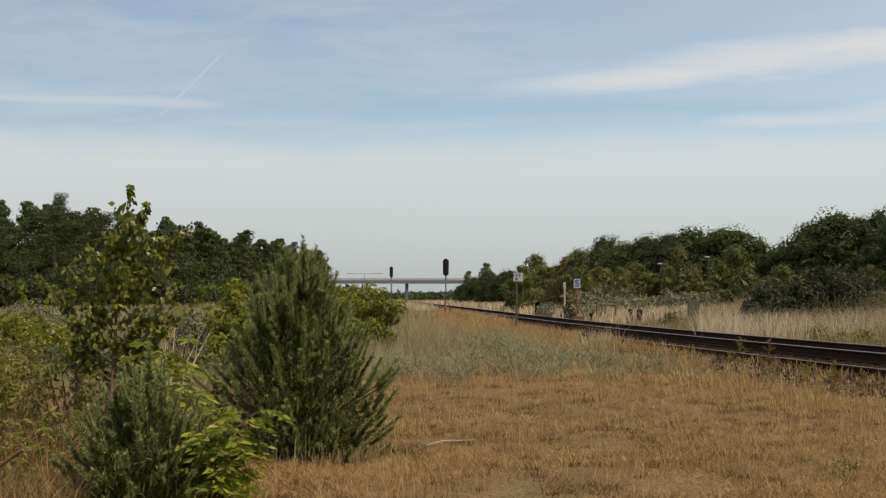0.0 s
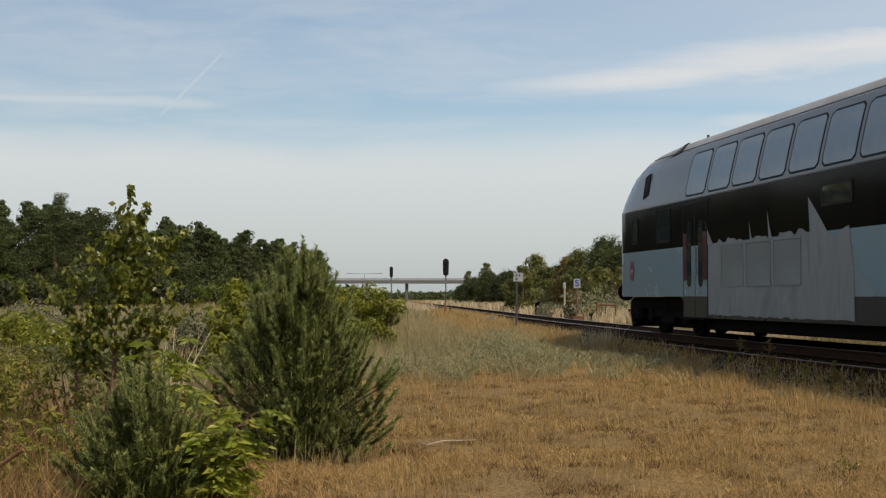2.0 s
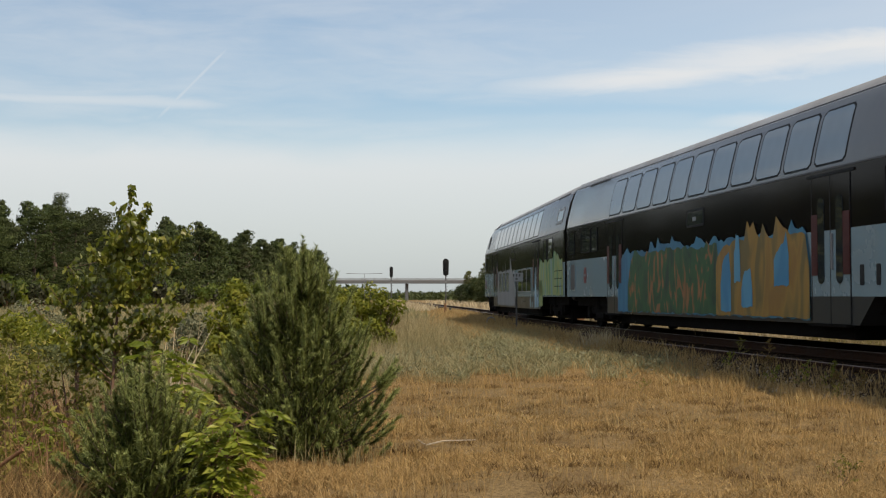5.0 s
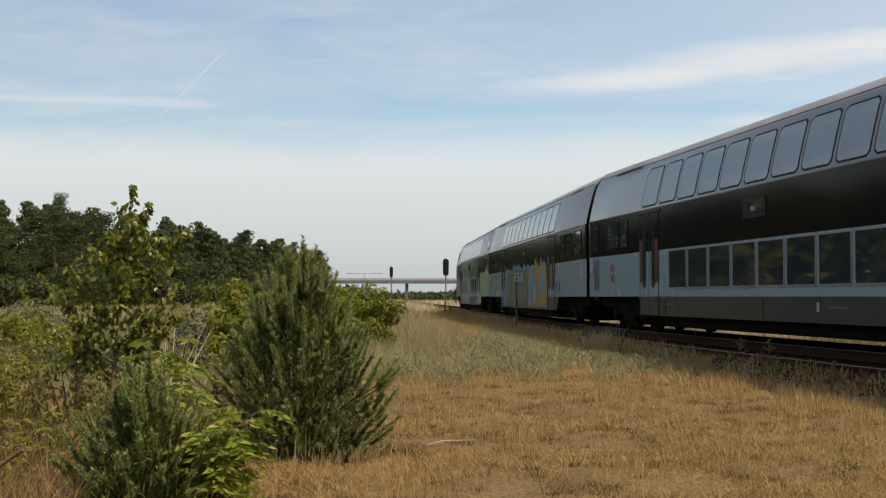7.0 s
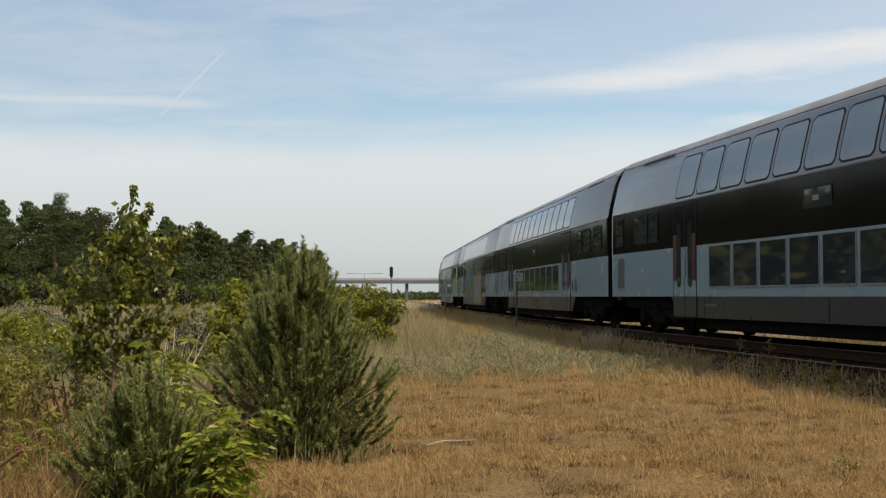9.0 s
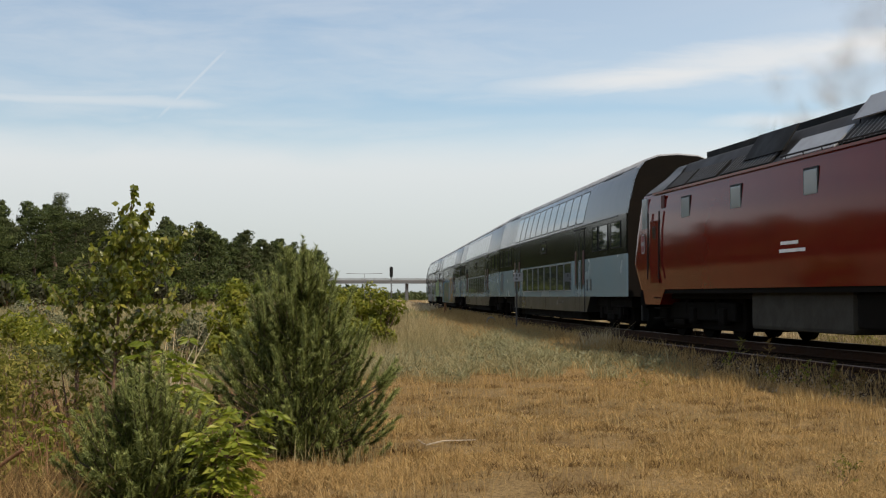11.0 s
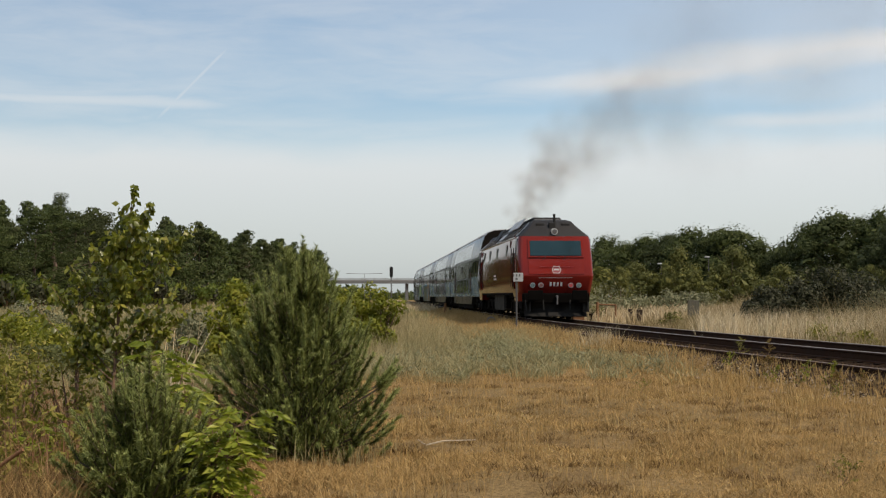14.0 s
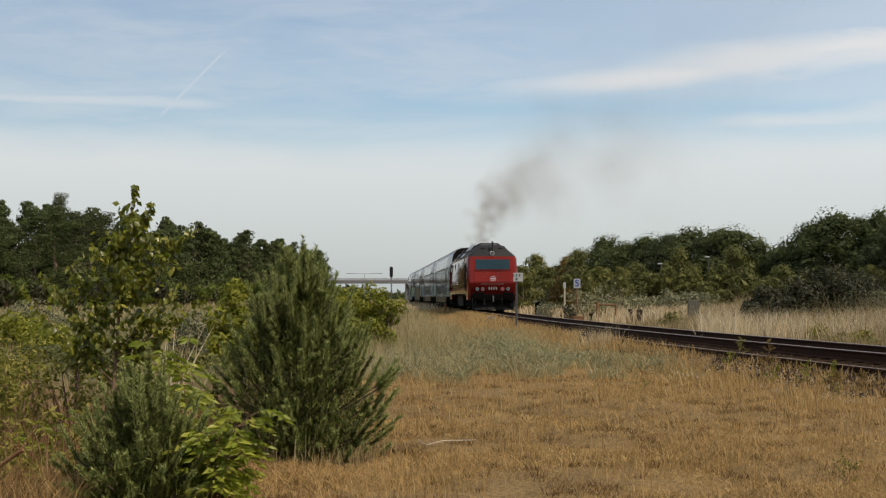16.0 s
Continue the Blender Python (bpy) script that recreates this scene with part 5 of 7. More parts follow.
    keep = (lateral(cx, cy) < -3.2) & (cy > 25 + 2.0 * patchy(cx, cy, 13, 0.35))
    cx, cy = cx[keep], cy[keep]
    cz = ground_z(cx, cy)
    sz = rng.uniform(0.16, 0.5, len(cx))
    v, f = leaf_cloud(rng, np.stack([cx, cy, cz + 0.04], 1), np.stack([sz, sz * 0.8, rng.uniform(0.10, 0.34, len(cx))], 1), 26000, 0.042, 0.5, 0.6, 1.2)
    tagged(put_mesh("creeping_herbs", v, f, M_SEABUCK), "grey-green creeping herbs among the beach grass", "herbs", kind="stuff")
    # golden grass farther along the line
    x, y = scatter(48000, 36, 125, -0.16, 0.12, 16, 0.2, 0.6)
    l = lateral(x, y)
    keep = (l < -1.95) & (x < 0.12 * y)
    x, y = x[keep], y[keep]
    gold = (x > -0.012 * y) & (y > 43)
    for near, mat, label, sd in ((gold, M_DRY, "golden knee-high grass beside the track", 17), (~gold, M_STRAW, "pale knee-high grass of the meadow", 77)):
        gx, gy = x[near], y[near]
        blades("far_golden_grass", gx, gy, rng.uniform(0.15, 0.48, len(gx)), rng.uniform(0.008, 0.018, len(gx)) * (gy / 60), 0.45, mat, label, "grass", sd)
    # rough meadow
    x, y = scatter(60000, 12, 80, -0.38, -0.02, 18, 0.16, 0.7)
    l = lateral(x, y)
    keep = (l < -6) & (x < -0.085 * y - 0.2 + 0.5 * patchy(x, y, 19)) & ((y > 14) | (x < -0.22 * y))
    x, y = x[keep], y[keep]
    blades("meadow_grass", x, y, rng.uniform(0.25, 0.62, len(x)) * (1 + 0.3 * patchy(x, y, 20, 0.2)), rng.uniform(0.005, 0.010, len(x)) * (0.5 + y / 22), 0.35, M_MEADOW, "knee-high mixed green and straw meadow grass", "grass", 21)
    x, y = scatter(20000, 70, 330, -0.38, 0.02, 22, 0.4, 0.4)
    l = lateral(x, y)
    keep = l < -4
    x, y = x[keep], y[keep]
    blades("far_meadow", x, y, rng.uniform(0.3, 0.8, len(x)), rng.uniform(0.08, 0.16, len(x)) * (y / 120), 0.4, M_MEADOW, "far rough meadow grass", "grass", 23)
    # tall cream grass beyond the track
    x, y = scatter(85000, 17, 75, 0.03, 0.44, 24, 0.18, 0.8)
    l = lateral(x, y)
    keep = (l > 2.3) & (rng.uniform(0, 1, len(x)) < np.clip((l - 1.5) / 4.0, 0.2, 1))
    x, y, l = x[keep], y[keep], l[keep]
    h = np.clip(0.25 + (l - 2.3) * 0.09, 0.25, 0.85) * rng.uniform(0.45, 1.25, len(x)) * (1 + 0.3 * patchy(x, y, 25, 0.3))
    h = h * np.interp(x / y, (0.17, 0.20, 0.24, 0.40), (0.5, 0.9, 1.2, 1.25))
    blades("tall_grass", x, y, h, rng.uniform(0.006, 0.012, len(x)) * (0.5 + y / 26), 0.42, M_TAN, "tall cream-coloured dry grass beyond the track", "grass", 26)
    # plumes before the dark shrubs
    x, y = scatter(6800, 34, 46, 0.20, 0.38, 127, 0.20, 1.0)
    keep = patchy(x, y, 129, 0.35) > -0.2
    x, y = x[keep], y[keep]
    blades("plume_grass", x, y, rng.uniform(0.45, 1.15, len(x)), rng.uniform(0.008, 0.018, len(x)), 0.34, M_TALL, "tall cream plumes before the dark shrubs", "grass", 128)
    x, y = scatter(26000, 60, 260, -0.02, 0.42, 27, 0.4, 0.4)
    l = lateral(x, y)
    keep = l > 3.0
    x, y = x[keep], y[keep]
    blades("far_tall_grass", x, y, rng.uniform(0.4, 0.95, len(x)), rng.uniform(0.07, 0.14, len(x)) * (y / 110), 0.35, M_TALL, "far pale dry grass beyond the track", "grass", 28)


def leaf_cloud(rng, centres, sizes, n, size, flat=0.75, lift=0.2, face=0.8):
    """Many small bent leaves round lump centres; returns vertices and triangles."""
    c = rng.integers(0, len(centres), n)
    d = rng.normal(0, 1, (n, 3))
    d /= np.linalg.norm(d, axis=1)[:, None]
    r = rng.uniform(0.35, 1.0, n) ** 0.45
    p = np.asarray(centres)[c] + d * r[:, None] * np.asarray(sizes)[c]
    q = rng.normal(0, 0.8, (n, 3)) + d * face + np.array([0, 0, lift])
    q /= np.linalg.norm(q, axis=1)[:, None]
    a = np.cross(q, rng.normal(0, 1, (n, 3)))
    a /= np.linalg.norm(a, axis=1)[:, None]
    b = np.cross(q, a)
    s = (size * rng.uniform(0.55, 1.3, n))[:, None]
    v = np.stack([p - a * s, p + b * s * 0.5 * flat, p + a * s + q * s * 0.3, p - b * s * 0.5 * flat], 1)
    f = (np.arange(n)[:, None, None] * 4 + np.array([(0, 1, 2), (0, 2, 3)])).reshape(-1, 3)
    return v.reshape(-1, 3), f


def trunk_mesh(rng, h, r, limbs, spread, start=0.35, wob=0.04):
    pts = [Vector((rng.normal(0, wob) * h * t, rng.normal(0, wob) * h * t, h * t)) for t in np.linspace(0, 1, 7)]
    vs, fs = tube(pts, [r * (1 - 0.8 * t) for t in np.linspace(0, 1, 7)], 7)
    tips = []
    for k in range(limbs):
        t = rng.uniform(start, 0.95)
        i = min(5, int(t * 6))
        base = pts[i].lerp(pts[i + 1], t * 6 - i)
        a = rng.uniform(0, 6.28)
        ln = spread * (1.15 - t) * rng.uniform(0.7, 1.2) + 0.15 * spread
        tip = base + Vector((math.cos(a) * ln, math.sin(a) * ln, ln * rng.uniform(0.3, 0.8)))
        mid = base.lerp(tip, 0.5) + Vector((0, 0, -0.05 * ln))
        v2, f2 = tube([base, mid, tip], [r * 0.35 * (1.1 - t), r * 0.22 * (1.1 - t), r * 0.06], 5)
        o = len(vs)
        vs += v2
        fs += [tuple(j + o for j in q) for q in f2]
        tips += [mid, tip]
    return vs, fs, pts, tips


def broad_tree(name, seed, h, w, mat, label, category, n=2600, size=0.28, trunk_frac=0.18, lumps=26, group=""):
    """A tree with limbs and a lumpy crown of many leaves."""
    rng = np.random.default_rng(seed)
    t = empty(name)
    tagged(t, label, category, group)
    vs, fs, pts, tips = trunk_mesh(rng, h * 0.8, 0.018 * h + 0.03, 9, w * 0.5)
    put_mesh("trunk", vs, fs, M_BARK, t, "brown bark")
    cen, siz = [], []
    for k in range(lumps):
        u = rng.uniform(0, 1)
        z = h * (trunk_frac + (1 - trunk_frac) * (0.08 + 0.84 * u))
        rr = w * 0.5 * math.sin(math.pi * min(1, 0.18 + 0.80 * u)) * rng.uniform(0.25, 0.88)
        a = rng.uniform(0, 6.28)
        cen.append((rr * math.cos(a), rr * math.sin(a), z))
        s = w * rng.uniform(0.12, 0.23)
        siz.append((s, s, s * 0.8))
    v, f = leaf_cloud(rng, cen, siz, n, size, 0.9, 0.35, 2.3)
    # larger leaves deep in each lump close the gaps
    v2, f2 = leaf_cloud(rng, cen, np.array(siz) * 0.62, n // 8, size * 2.6, 1.0, 0.2, 2.0)
    v, f = np.concatenate([v, v2]), np.concatenate([f, f2 + len(v)])
    put_mesh("crown", v, f, mat, t, "leafy crown")
    return t


def pine_tree(name, seed, h, w, label, n=2200, size=0.30, mat=None):
    rng = np.random.default_rng(seed)
    t = empty(name)
    tagged(t, label, "tree", "pines of the forest edge")
    vs, fs, pts, tips = trunk_mesh(rng, h * 0.80, 0.016 * h + 0.03, 12, w * 0.36, 0.3, 0.02)
    put_mesh("trunk", vs, fs, M_BARK, t, "bare brown trunk")
    cen, siz = [], []
    for k in range(40):
        u = (k + rng.uniform(0, 1)) / 40
        z = h * (0.08 + 0.88 * u)
        rr = w * 0.5 * (1.0 - 0.94 * u ** (1.6 if seed % 2 else 1.0)) * rng.uniform(0.15, 1.0)
        a = rng.uniform(0, 6.28)
        cen.append((rr * math.cos(a), rr * math.sin(a), z))
        s = w * rng.uniform(0.13, 0.23) * (1.05 - 0.6 * u)
        siz.append((s * 1.25, s * 1.25, s * 0.55))
    v, f = leaf_cloud(rng, cen, siz, n, size, 0.8, 0.5, 3.6)
    put_mesh("crown", v, f, mat or M_FORESTPINE, t, "dark needle crown")
    return t


def shrub(name, seed, h, w, mat, label, n=1500, size=0.05, lumps=14, category="shrub", group=""):
    rng = np.random.default_rng(seed)
    t = empty(name)
    tagged(t, label, category, group)
    vs, fs = [], []
    cen, siz = [], []
    for k in range(lumps):
        a, rr = rng.uniform(0, 6.28), w * 0.5 * rng.uniform(0, 0.75)
        z = h * rng.uniform(0.10, 0.87) * (1 - 0.35 * (rr / (w * 0.5)) ** 2)
        tip = Vector((rr * math.cos(a), rr * math.sin(a), z))
        v2, f2 = tube([Vector((tip.x * 0.1, tip.y * 0.1, -0.03)), tip * 0.55, tip], [0.012 * h + 0.004, 0.008 * h + 0.003, 0.002], 5)
        o = len(vs)
        vs += v2
        fs += [tuple(j + o for j in q) for q in f2]
        cen.append(tuple(tip))
        s = w * rng.uniform(0.10, 0.2)
        siz.append((s, s, min(s, h * 0.22)))
    put_mesh("stem", vs, fs, M_TWIG, t, "thin brown stems")
    v, f = leaf_cloud(rng, cen, siz, n, size, 0.8, 0.3, 1.6)
    v[:, 2] = np.maximum(v[:, 2], -0.02)
    put_mesh("foliage", v, f, mat, t)
    return t


def young_pine(seed, h, w, shoots, needles, at, label, thick=0.064, candle=1.0):
    """A bushy young pine: branches turning upwards into straight shoots like bottle brushes."""
    rng = np.random.default_rng(seed)
    t = empty("young_pine")
    t.location = at
    tagged(t, label, "pine", "young pines")
    vs, fs = tube([(0, 0, -0.05), (0.01, 0, h * 0.5), (0.02, 0.01, h * 0.93)], [0.035, 0.022, 0.008], 7)
    old, fresh = [], []

    def brush(b, d, ln, many, long, bare):
        """Needles all round a straight shoot, thinner towards its tip."""
        dn = np.array(d)
        tt = rng.uniform(0.0, 1.0, many)
        p = np.array(b) + tt[:, None] * dn * ln
        q = rng.normal(0, 1, (many, 3))
        q -= (q @ dn)[:, None] * dn
        q /= np.linalg.norm(q, axis=1)[:, None]
        way = q * rng.uniform(0.50, 0.80, many)[:, None] + dn * rng.uniform(0.40, 0.85, many)[:, None]
        L = (rng.uniform(0.75, 1.15, many) * long * (1.05 - 0.22 * tt))[:, None]
        side = np.cross(way, rng.normal(0, 1, (many, 3)))
        side /= np.linalg.norm(side, axis=1)[:, None]
        tri = np.stack([p - side * 0.0034, p + side * 0.0034, p + way * L], 1)
        old.append(tri[tt < bare].reshape(-1, 3))
        fresh.append(tri[tt >= bare].reshape(-1, 3))

    heights = (-0.05, 0.02, 0.14, 0.30, 0.46, 0.62, 0.76, 0.84)
    girth = (0.64, 0.84, 0.98, 0.93, 0.70, 0.40, 0.16, 0.03)
    for k in range(shoots):
        inner = k % 3 == 2
        u = ((k + rng.uniform(0, 1)) / shoots) ** 1.12
        z0 = 0.80 * u * h
        full = w * 0.5 * float(np.interp(z0 / h, heights, girth))
        reach = full * (rng.uniform(0.35, 0.72) if inner else rng.uniform(0.74, 1.0))
        a = rng.uniform(0, 6.28)
        out = Vector((math.cos(a), math.sin(a), 0))
        ln = rng.uniform(0.17, 0.31) * (0.9 + 0.5 * u) * min(1.0, h / 1.7) * (1 + (candle - 1) * u)
        flare = 1.25 * (1 - u) ** 0.6 * reach / (w * 0.5)
        d = (out * flare + Vector((0, 0, 1)) + Vector(rng.normal(0, 0.12, 3))).normalized()
        b = out * (reach - ln * flare * 0.5) + Vector((0, 0, z0 + rng.normal(0, 0.03)))
        if k >= shoots - 7:
            j = shoots - 1 - k
            b = Vector((rng.normal(0, 0.05), rng.normal(0, 0.05), h * 0.76))
            ln = h * (0.235 if j == 0 else 0.12 + 0.015 * j)
            d = (Vector((0, 0, 1)) + Vector((rng.normal(0, 0.16), rng.normal(0, 0.16), 0)) * (j > 0)).normalized()
        tip = b + d * ln
        v2, f2 = tube([Vector((b.x * 0.06, b.y * 0.06, max(0.02, b.z - 0.5 * reach))), b, tip], [0.009, 0.006, 0.003], 4)
        o = len(vs)
        vs += v2
        fs += [tuple(j + o for j in q) for q in f2]
        # inner shoots get mostly the dark colour, outer ones the sunlit colour
        brush(b, d, ln, needles, thick, 0.28 if not inner else 0.85)
        # two or three short side shoots below the leading one
        for j in range(0 if inner else 1):
            d2 = (d + Vector(rng.normal(0, 0.42, 3)) + out * 0.25).normalized()
            brush(b - d * 0.04, d2, ln * rng.uniform(0.35, 0.6), needles // 3, thick * 0.9, 0.45)
    # older needles deep inside the bush, a dark fill standing in for inner shade
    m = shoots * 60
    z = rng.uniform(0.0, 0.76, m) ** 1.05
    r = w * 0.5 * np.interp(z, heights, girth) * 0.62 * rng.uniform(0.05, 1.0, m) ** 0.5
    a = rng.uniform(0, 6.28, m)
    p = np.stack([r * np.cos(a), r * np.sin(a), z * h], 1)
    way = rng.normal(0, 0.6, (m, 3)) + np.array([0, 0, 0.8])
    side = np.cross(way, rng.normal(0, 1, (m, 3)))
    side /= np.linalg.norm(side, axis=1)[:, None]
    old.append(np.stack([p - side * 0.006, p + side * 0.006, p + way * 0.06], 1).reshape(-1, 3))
    put_mesh("trunk", vs, fs, M_PINESTEM, t, "thin dark branches")
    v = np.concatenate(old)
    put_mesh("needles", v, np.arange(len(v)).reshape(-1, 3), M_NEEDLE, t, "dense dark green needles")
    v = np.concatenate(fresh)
    put_mesh("young_needles", v, np.arange(len(v)).reshape(-1, 3), M_TIPS, t, "needles of the new shoots, lightened as if sunlit")
    return t


def leaf_shape(rng, p, way, size, ratio=0.7):
    """A pointed, folded leaf: six corners, four triangles."""
    n = len(p)
    way = way / np.linalg.norm(way, axis=1)[:, None]
    s = np.cross(way, rng.normal(0, 1, (n, 3)))
    s /= np.linalg.norm(s, axis=1)[:, None]
    q = np.cross(way, s)
    L = size[:, None]
    a = p
    b = p + way * L * 0.42 + s * L * 0.5 * ratio + q * L * 0.12
    c = p + way * L
    d = p + way * L * 0.42 - s * L * 0.5 * ratio + q * L * 0.12
    m = p + way * L * 0.5
    v = np.stack([a, b, c, d, m], 1).reshape(-1, 3)
    f = (np.arange(n)[:, None, None] * 5 + np.array([(0, 1, 4), (1, 2, 4), (2, 3, 4), (3, 0, 4)])).reshape(-1, 3)
    return v, f


def sapling(seed, at, h, label, branches, leaf, mat, per=16, name="sapling", ratio=0.75, spread=0.5, low=0.3, taper=1.2, skew=1.0):
    """A slender young tree: stem, ascending twigs, single leaves along them."""
    rng = np.random.default_rng(seed)
    t = empty(name)
    t.location = at
    tagged(t, label, "young tree")
    pts = [Vector((0.05 * math.sin(3 * u) + 0.10 * u, 0.03 * math.cos(4 * u), h * u)) for u in np.linspace(0, 1, 9)]
    thick = 0.0075 * h
    vs, fs = tube(pts, [thick * (1 - 0.85 * u) + 0.0015 for u in np.linspace(0, 1, 9)], 6)
    P, W = [], []
    for k in range(branches):
        u = low + (1 - low) * ((k + rng.uniform(0, 1)) / branches) ** skew
        i = min(7, int(u * 8))
        b = pts[i].lerp(pts[i + 1], u * 8 - i)
        a = rng.uniform(0, 6.28)
        ln = spread * min(1.0, (1.06 - u) * taper) * rng.uniform(0.6, 1.25) + 0.04
        d = Vector((math.cos(a), math.sin(a), rng.uniform(0.35, 1.1))).normalized()
        tip = b + d * ln
        mid = b.lerp(tip, 0.5) + Vector((0, 0, -0.03 * ln))
        v2, f2 = tube([b, mid, tip], [0.30 * thick + 0.001, 0.2 * thick + 0.001, 0.001], 4)
        o = len(vs)
        vs += v2
        fs += [tuple(j + o for j in q) for q in f2]
        for j in range(per):
            w = rng.uniform(0.2, 1.02)
            pp = b.lerp(mid, w * 2) if w < 0.5 else mid.lerp(tip, w * 2 - 1)
            P.append(pp)
            W.append(Vector(rng.normal(0, 0.8, 3)) + d * 0.4 + Vector((0, 0, -0.45)))
    for j in range(int(per * 1.6)):
        u = rng.uniform(0.7, 1.0)
        i = min(7, int(u * 8))
        P.append(pts[i].lerp(pts[i + 1], u * 8 - i))
        W.append(Vector(rng.normal(0, 0.9, 3)) + Vector((0, 0, 0.2)))
    put_mesh("stem", vs, fs, M_TWIG, t, "thin reddish-brown stem and twigs")
    v, f = leaf_shape(rng, np.array(P), np.array(W), rng.uniform(0.7, 1.2, len(P)) * leaf, ratio)
    put_mesh("leaves", v, f, mat, t)
    return t


def poplar(seed, at, label):
    """A slender young poplar: a bare lower stem, few leading branches, drooping leaves on short stalks."""
    rng = np.random.default_rng(seed)
    t = empty("sapling")
    t.location = at
    tagged(t, label, "young tree")
    line = [Vector(p) for p in ((0, 0, -0.03), (0.02, 0, 0.68), (0.05, 0.02, 1.36), (0.10, 0.0, 1.89), (0.13, 0.01, 2.20), (0.165, 0, 2.47))]
    vs, fs = tube(line, [0.019, 0.015, 0.012, 0.008, 0.005, 0.002], 7)
    P, W = [], []
    zs = [q.z for q in line]
    stem = lambda z: Vector((float(np.interp(z, zs, [q.x for q in line])), float(np.interp(z, zs, [q.y for q in line])), z))

    def spray(points, many, size_from):
        for j in range(many):
            u = rng.uniform(size_from, 1.03)
            i = min(len(points) - 2, int(u * (len(points) - 1)))
            q = points[i].lerp(points[i + 1], u * (len(points) - 1) - i)
            P.append(q + Vector(rng.normal(0, 0.022, 3)))
            W.append(Vector(rng.normal(0, 0.55, 3)) + Vector((0, 0, -0.75)))

    # tips of the leading branches: sideways, up
    tips = ((0.31, 2.31), (0.15, 2.22), (0.24, 2.14), (0.02, 2.02), (0.25, 1.99), (-0.14, 1.93), (0.68, 2.12), (0.55, 1.98), (0.42, 1.86),
            (-0.30, 1.78), (-0.47, 1.68), (-0.38, 1.56), (-0.50, 1.50), (0.34, 1.78), (0.52, 1.64), (0.62, 1.52), (0.44, 1.44), (-0.20, 1.64),
            (-0.28, 1.34), (-0.10, 1.36), (0.28, 1.36), (0.10, 1.58), (-0.34, 1.16), (-0.16, 0.98), (0.20, 1.08), (0.36, 1.22), (-0.02, 1.74), (0.16, 1.80))
    for dx, z in tips:
        dx = 0.08 + (dx - 0.08) * (1.0 if z > 1.9 else 1.28)
        far = abs(dx - 0.08)
        b = stem(max(0.75, z - 0.16 - 0.75 * far))
        tip = Vector((dx, rng.normal(0, 0.16), z))
        mid = b.lerp(tip, 0.55) + Vector((0, 0, -0.06 * far))
        v2, f2 = tube([b, mid, tip], [0.0055, 0.004, 0.0015], 5)
        o = len(vs)
        vs += v2
        fs += [tuple(j + o for j in q) for q in f2]
        spray([b, mid, tip], 66, 0.18)
        for j in range(2):
            c = b.lerp(tip, rng.uniform(0.4, 0.8))
            e = c + Vector((rng.normal(0, 0.09), rng.normal(0, 0.09), rng.uniform(0.02, 0.14)))
            v2, f2 = tube([c, e], [0.003, 0.001], 4)
            o = len(vs)
            vs += v2
            fs += [tuple(j + o for j in q) for q in f2]
            spray([c, e], 22, 0.2)
    spray(line[3:], 95, 0.0)
    for j in range(420):
        q = stem(rng.uniform(1.05, 2.10))
        P.append(q + Vector((rng.normal(0.02, 0.15), rng.normal(0, 0.13), 0)))
        W.append(Vector(rng.normal(0, 0.5, 3)) + Vector((0, 0, -0.75)))
    put_mesh("stem", vs, fs, M_TWIG, t, "thin reddish-brown stem and twigs")
    v, f = leaf_shape(rng, np.array(P), np.array(W), rng.uniform(0.7, 1.15, len(P)) * 0.065, 0.74)
    put_mesh("leaves", v, f, M_LEAF, t, "drooping glossy green leaves")
    return t


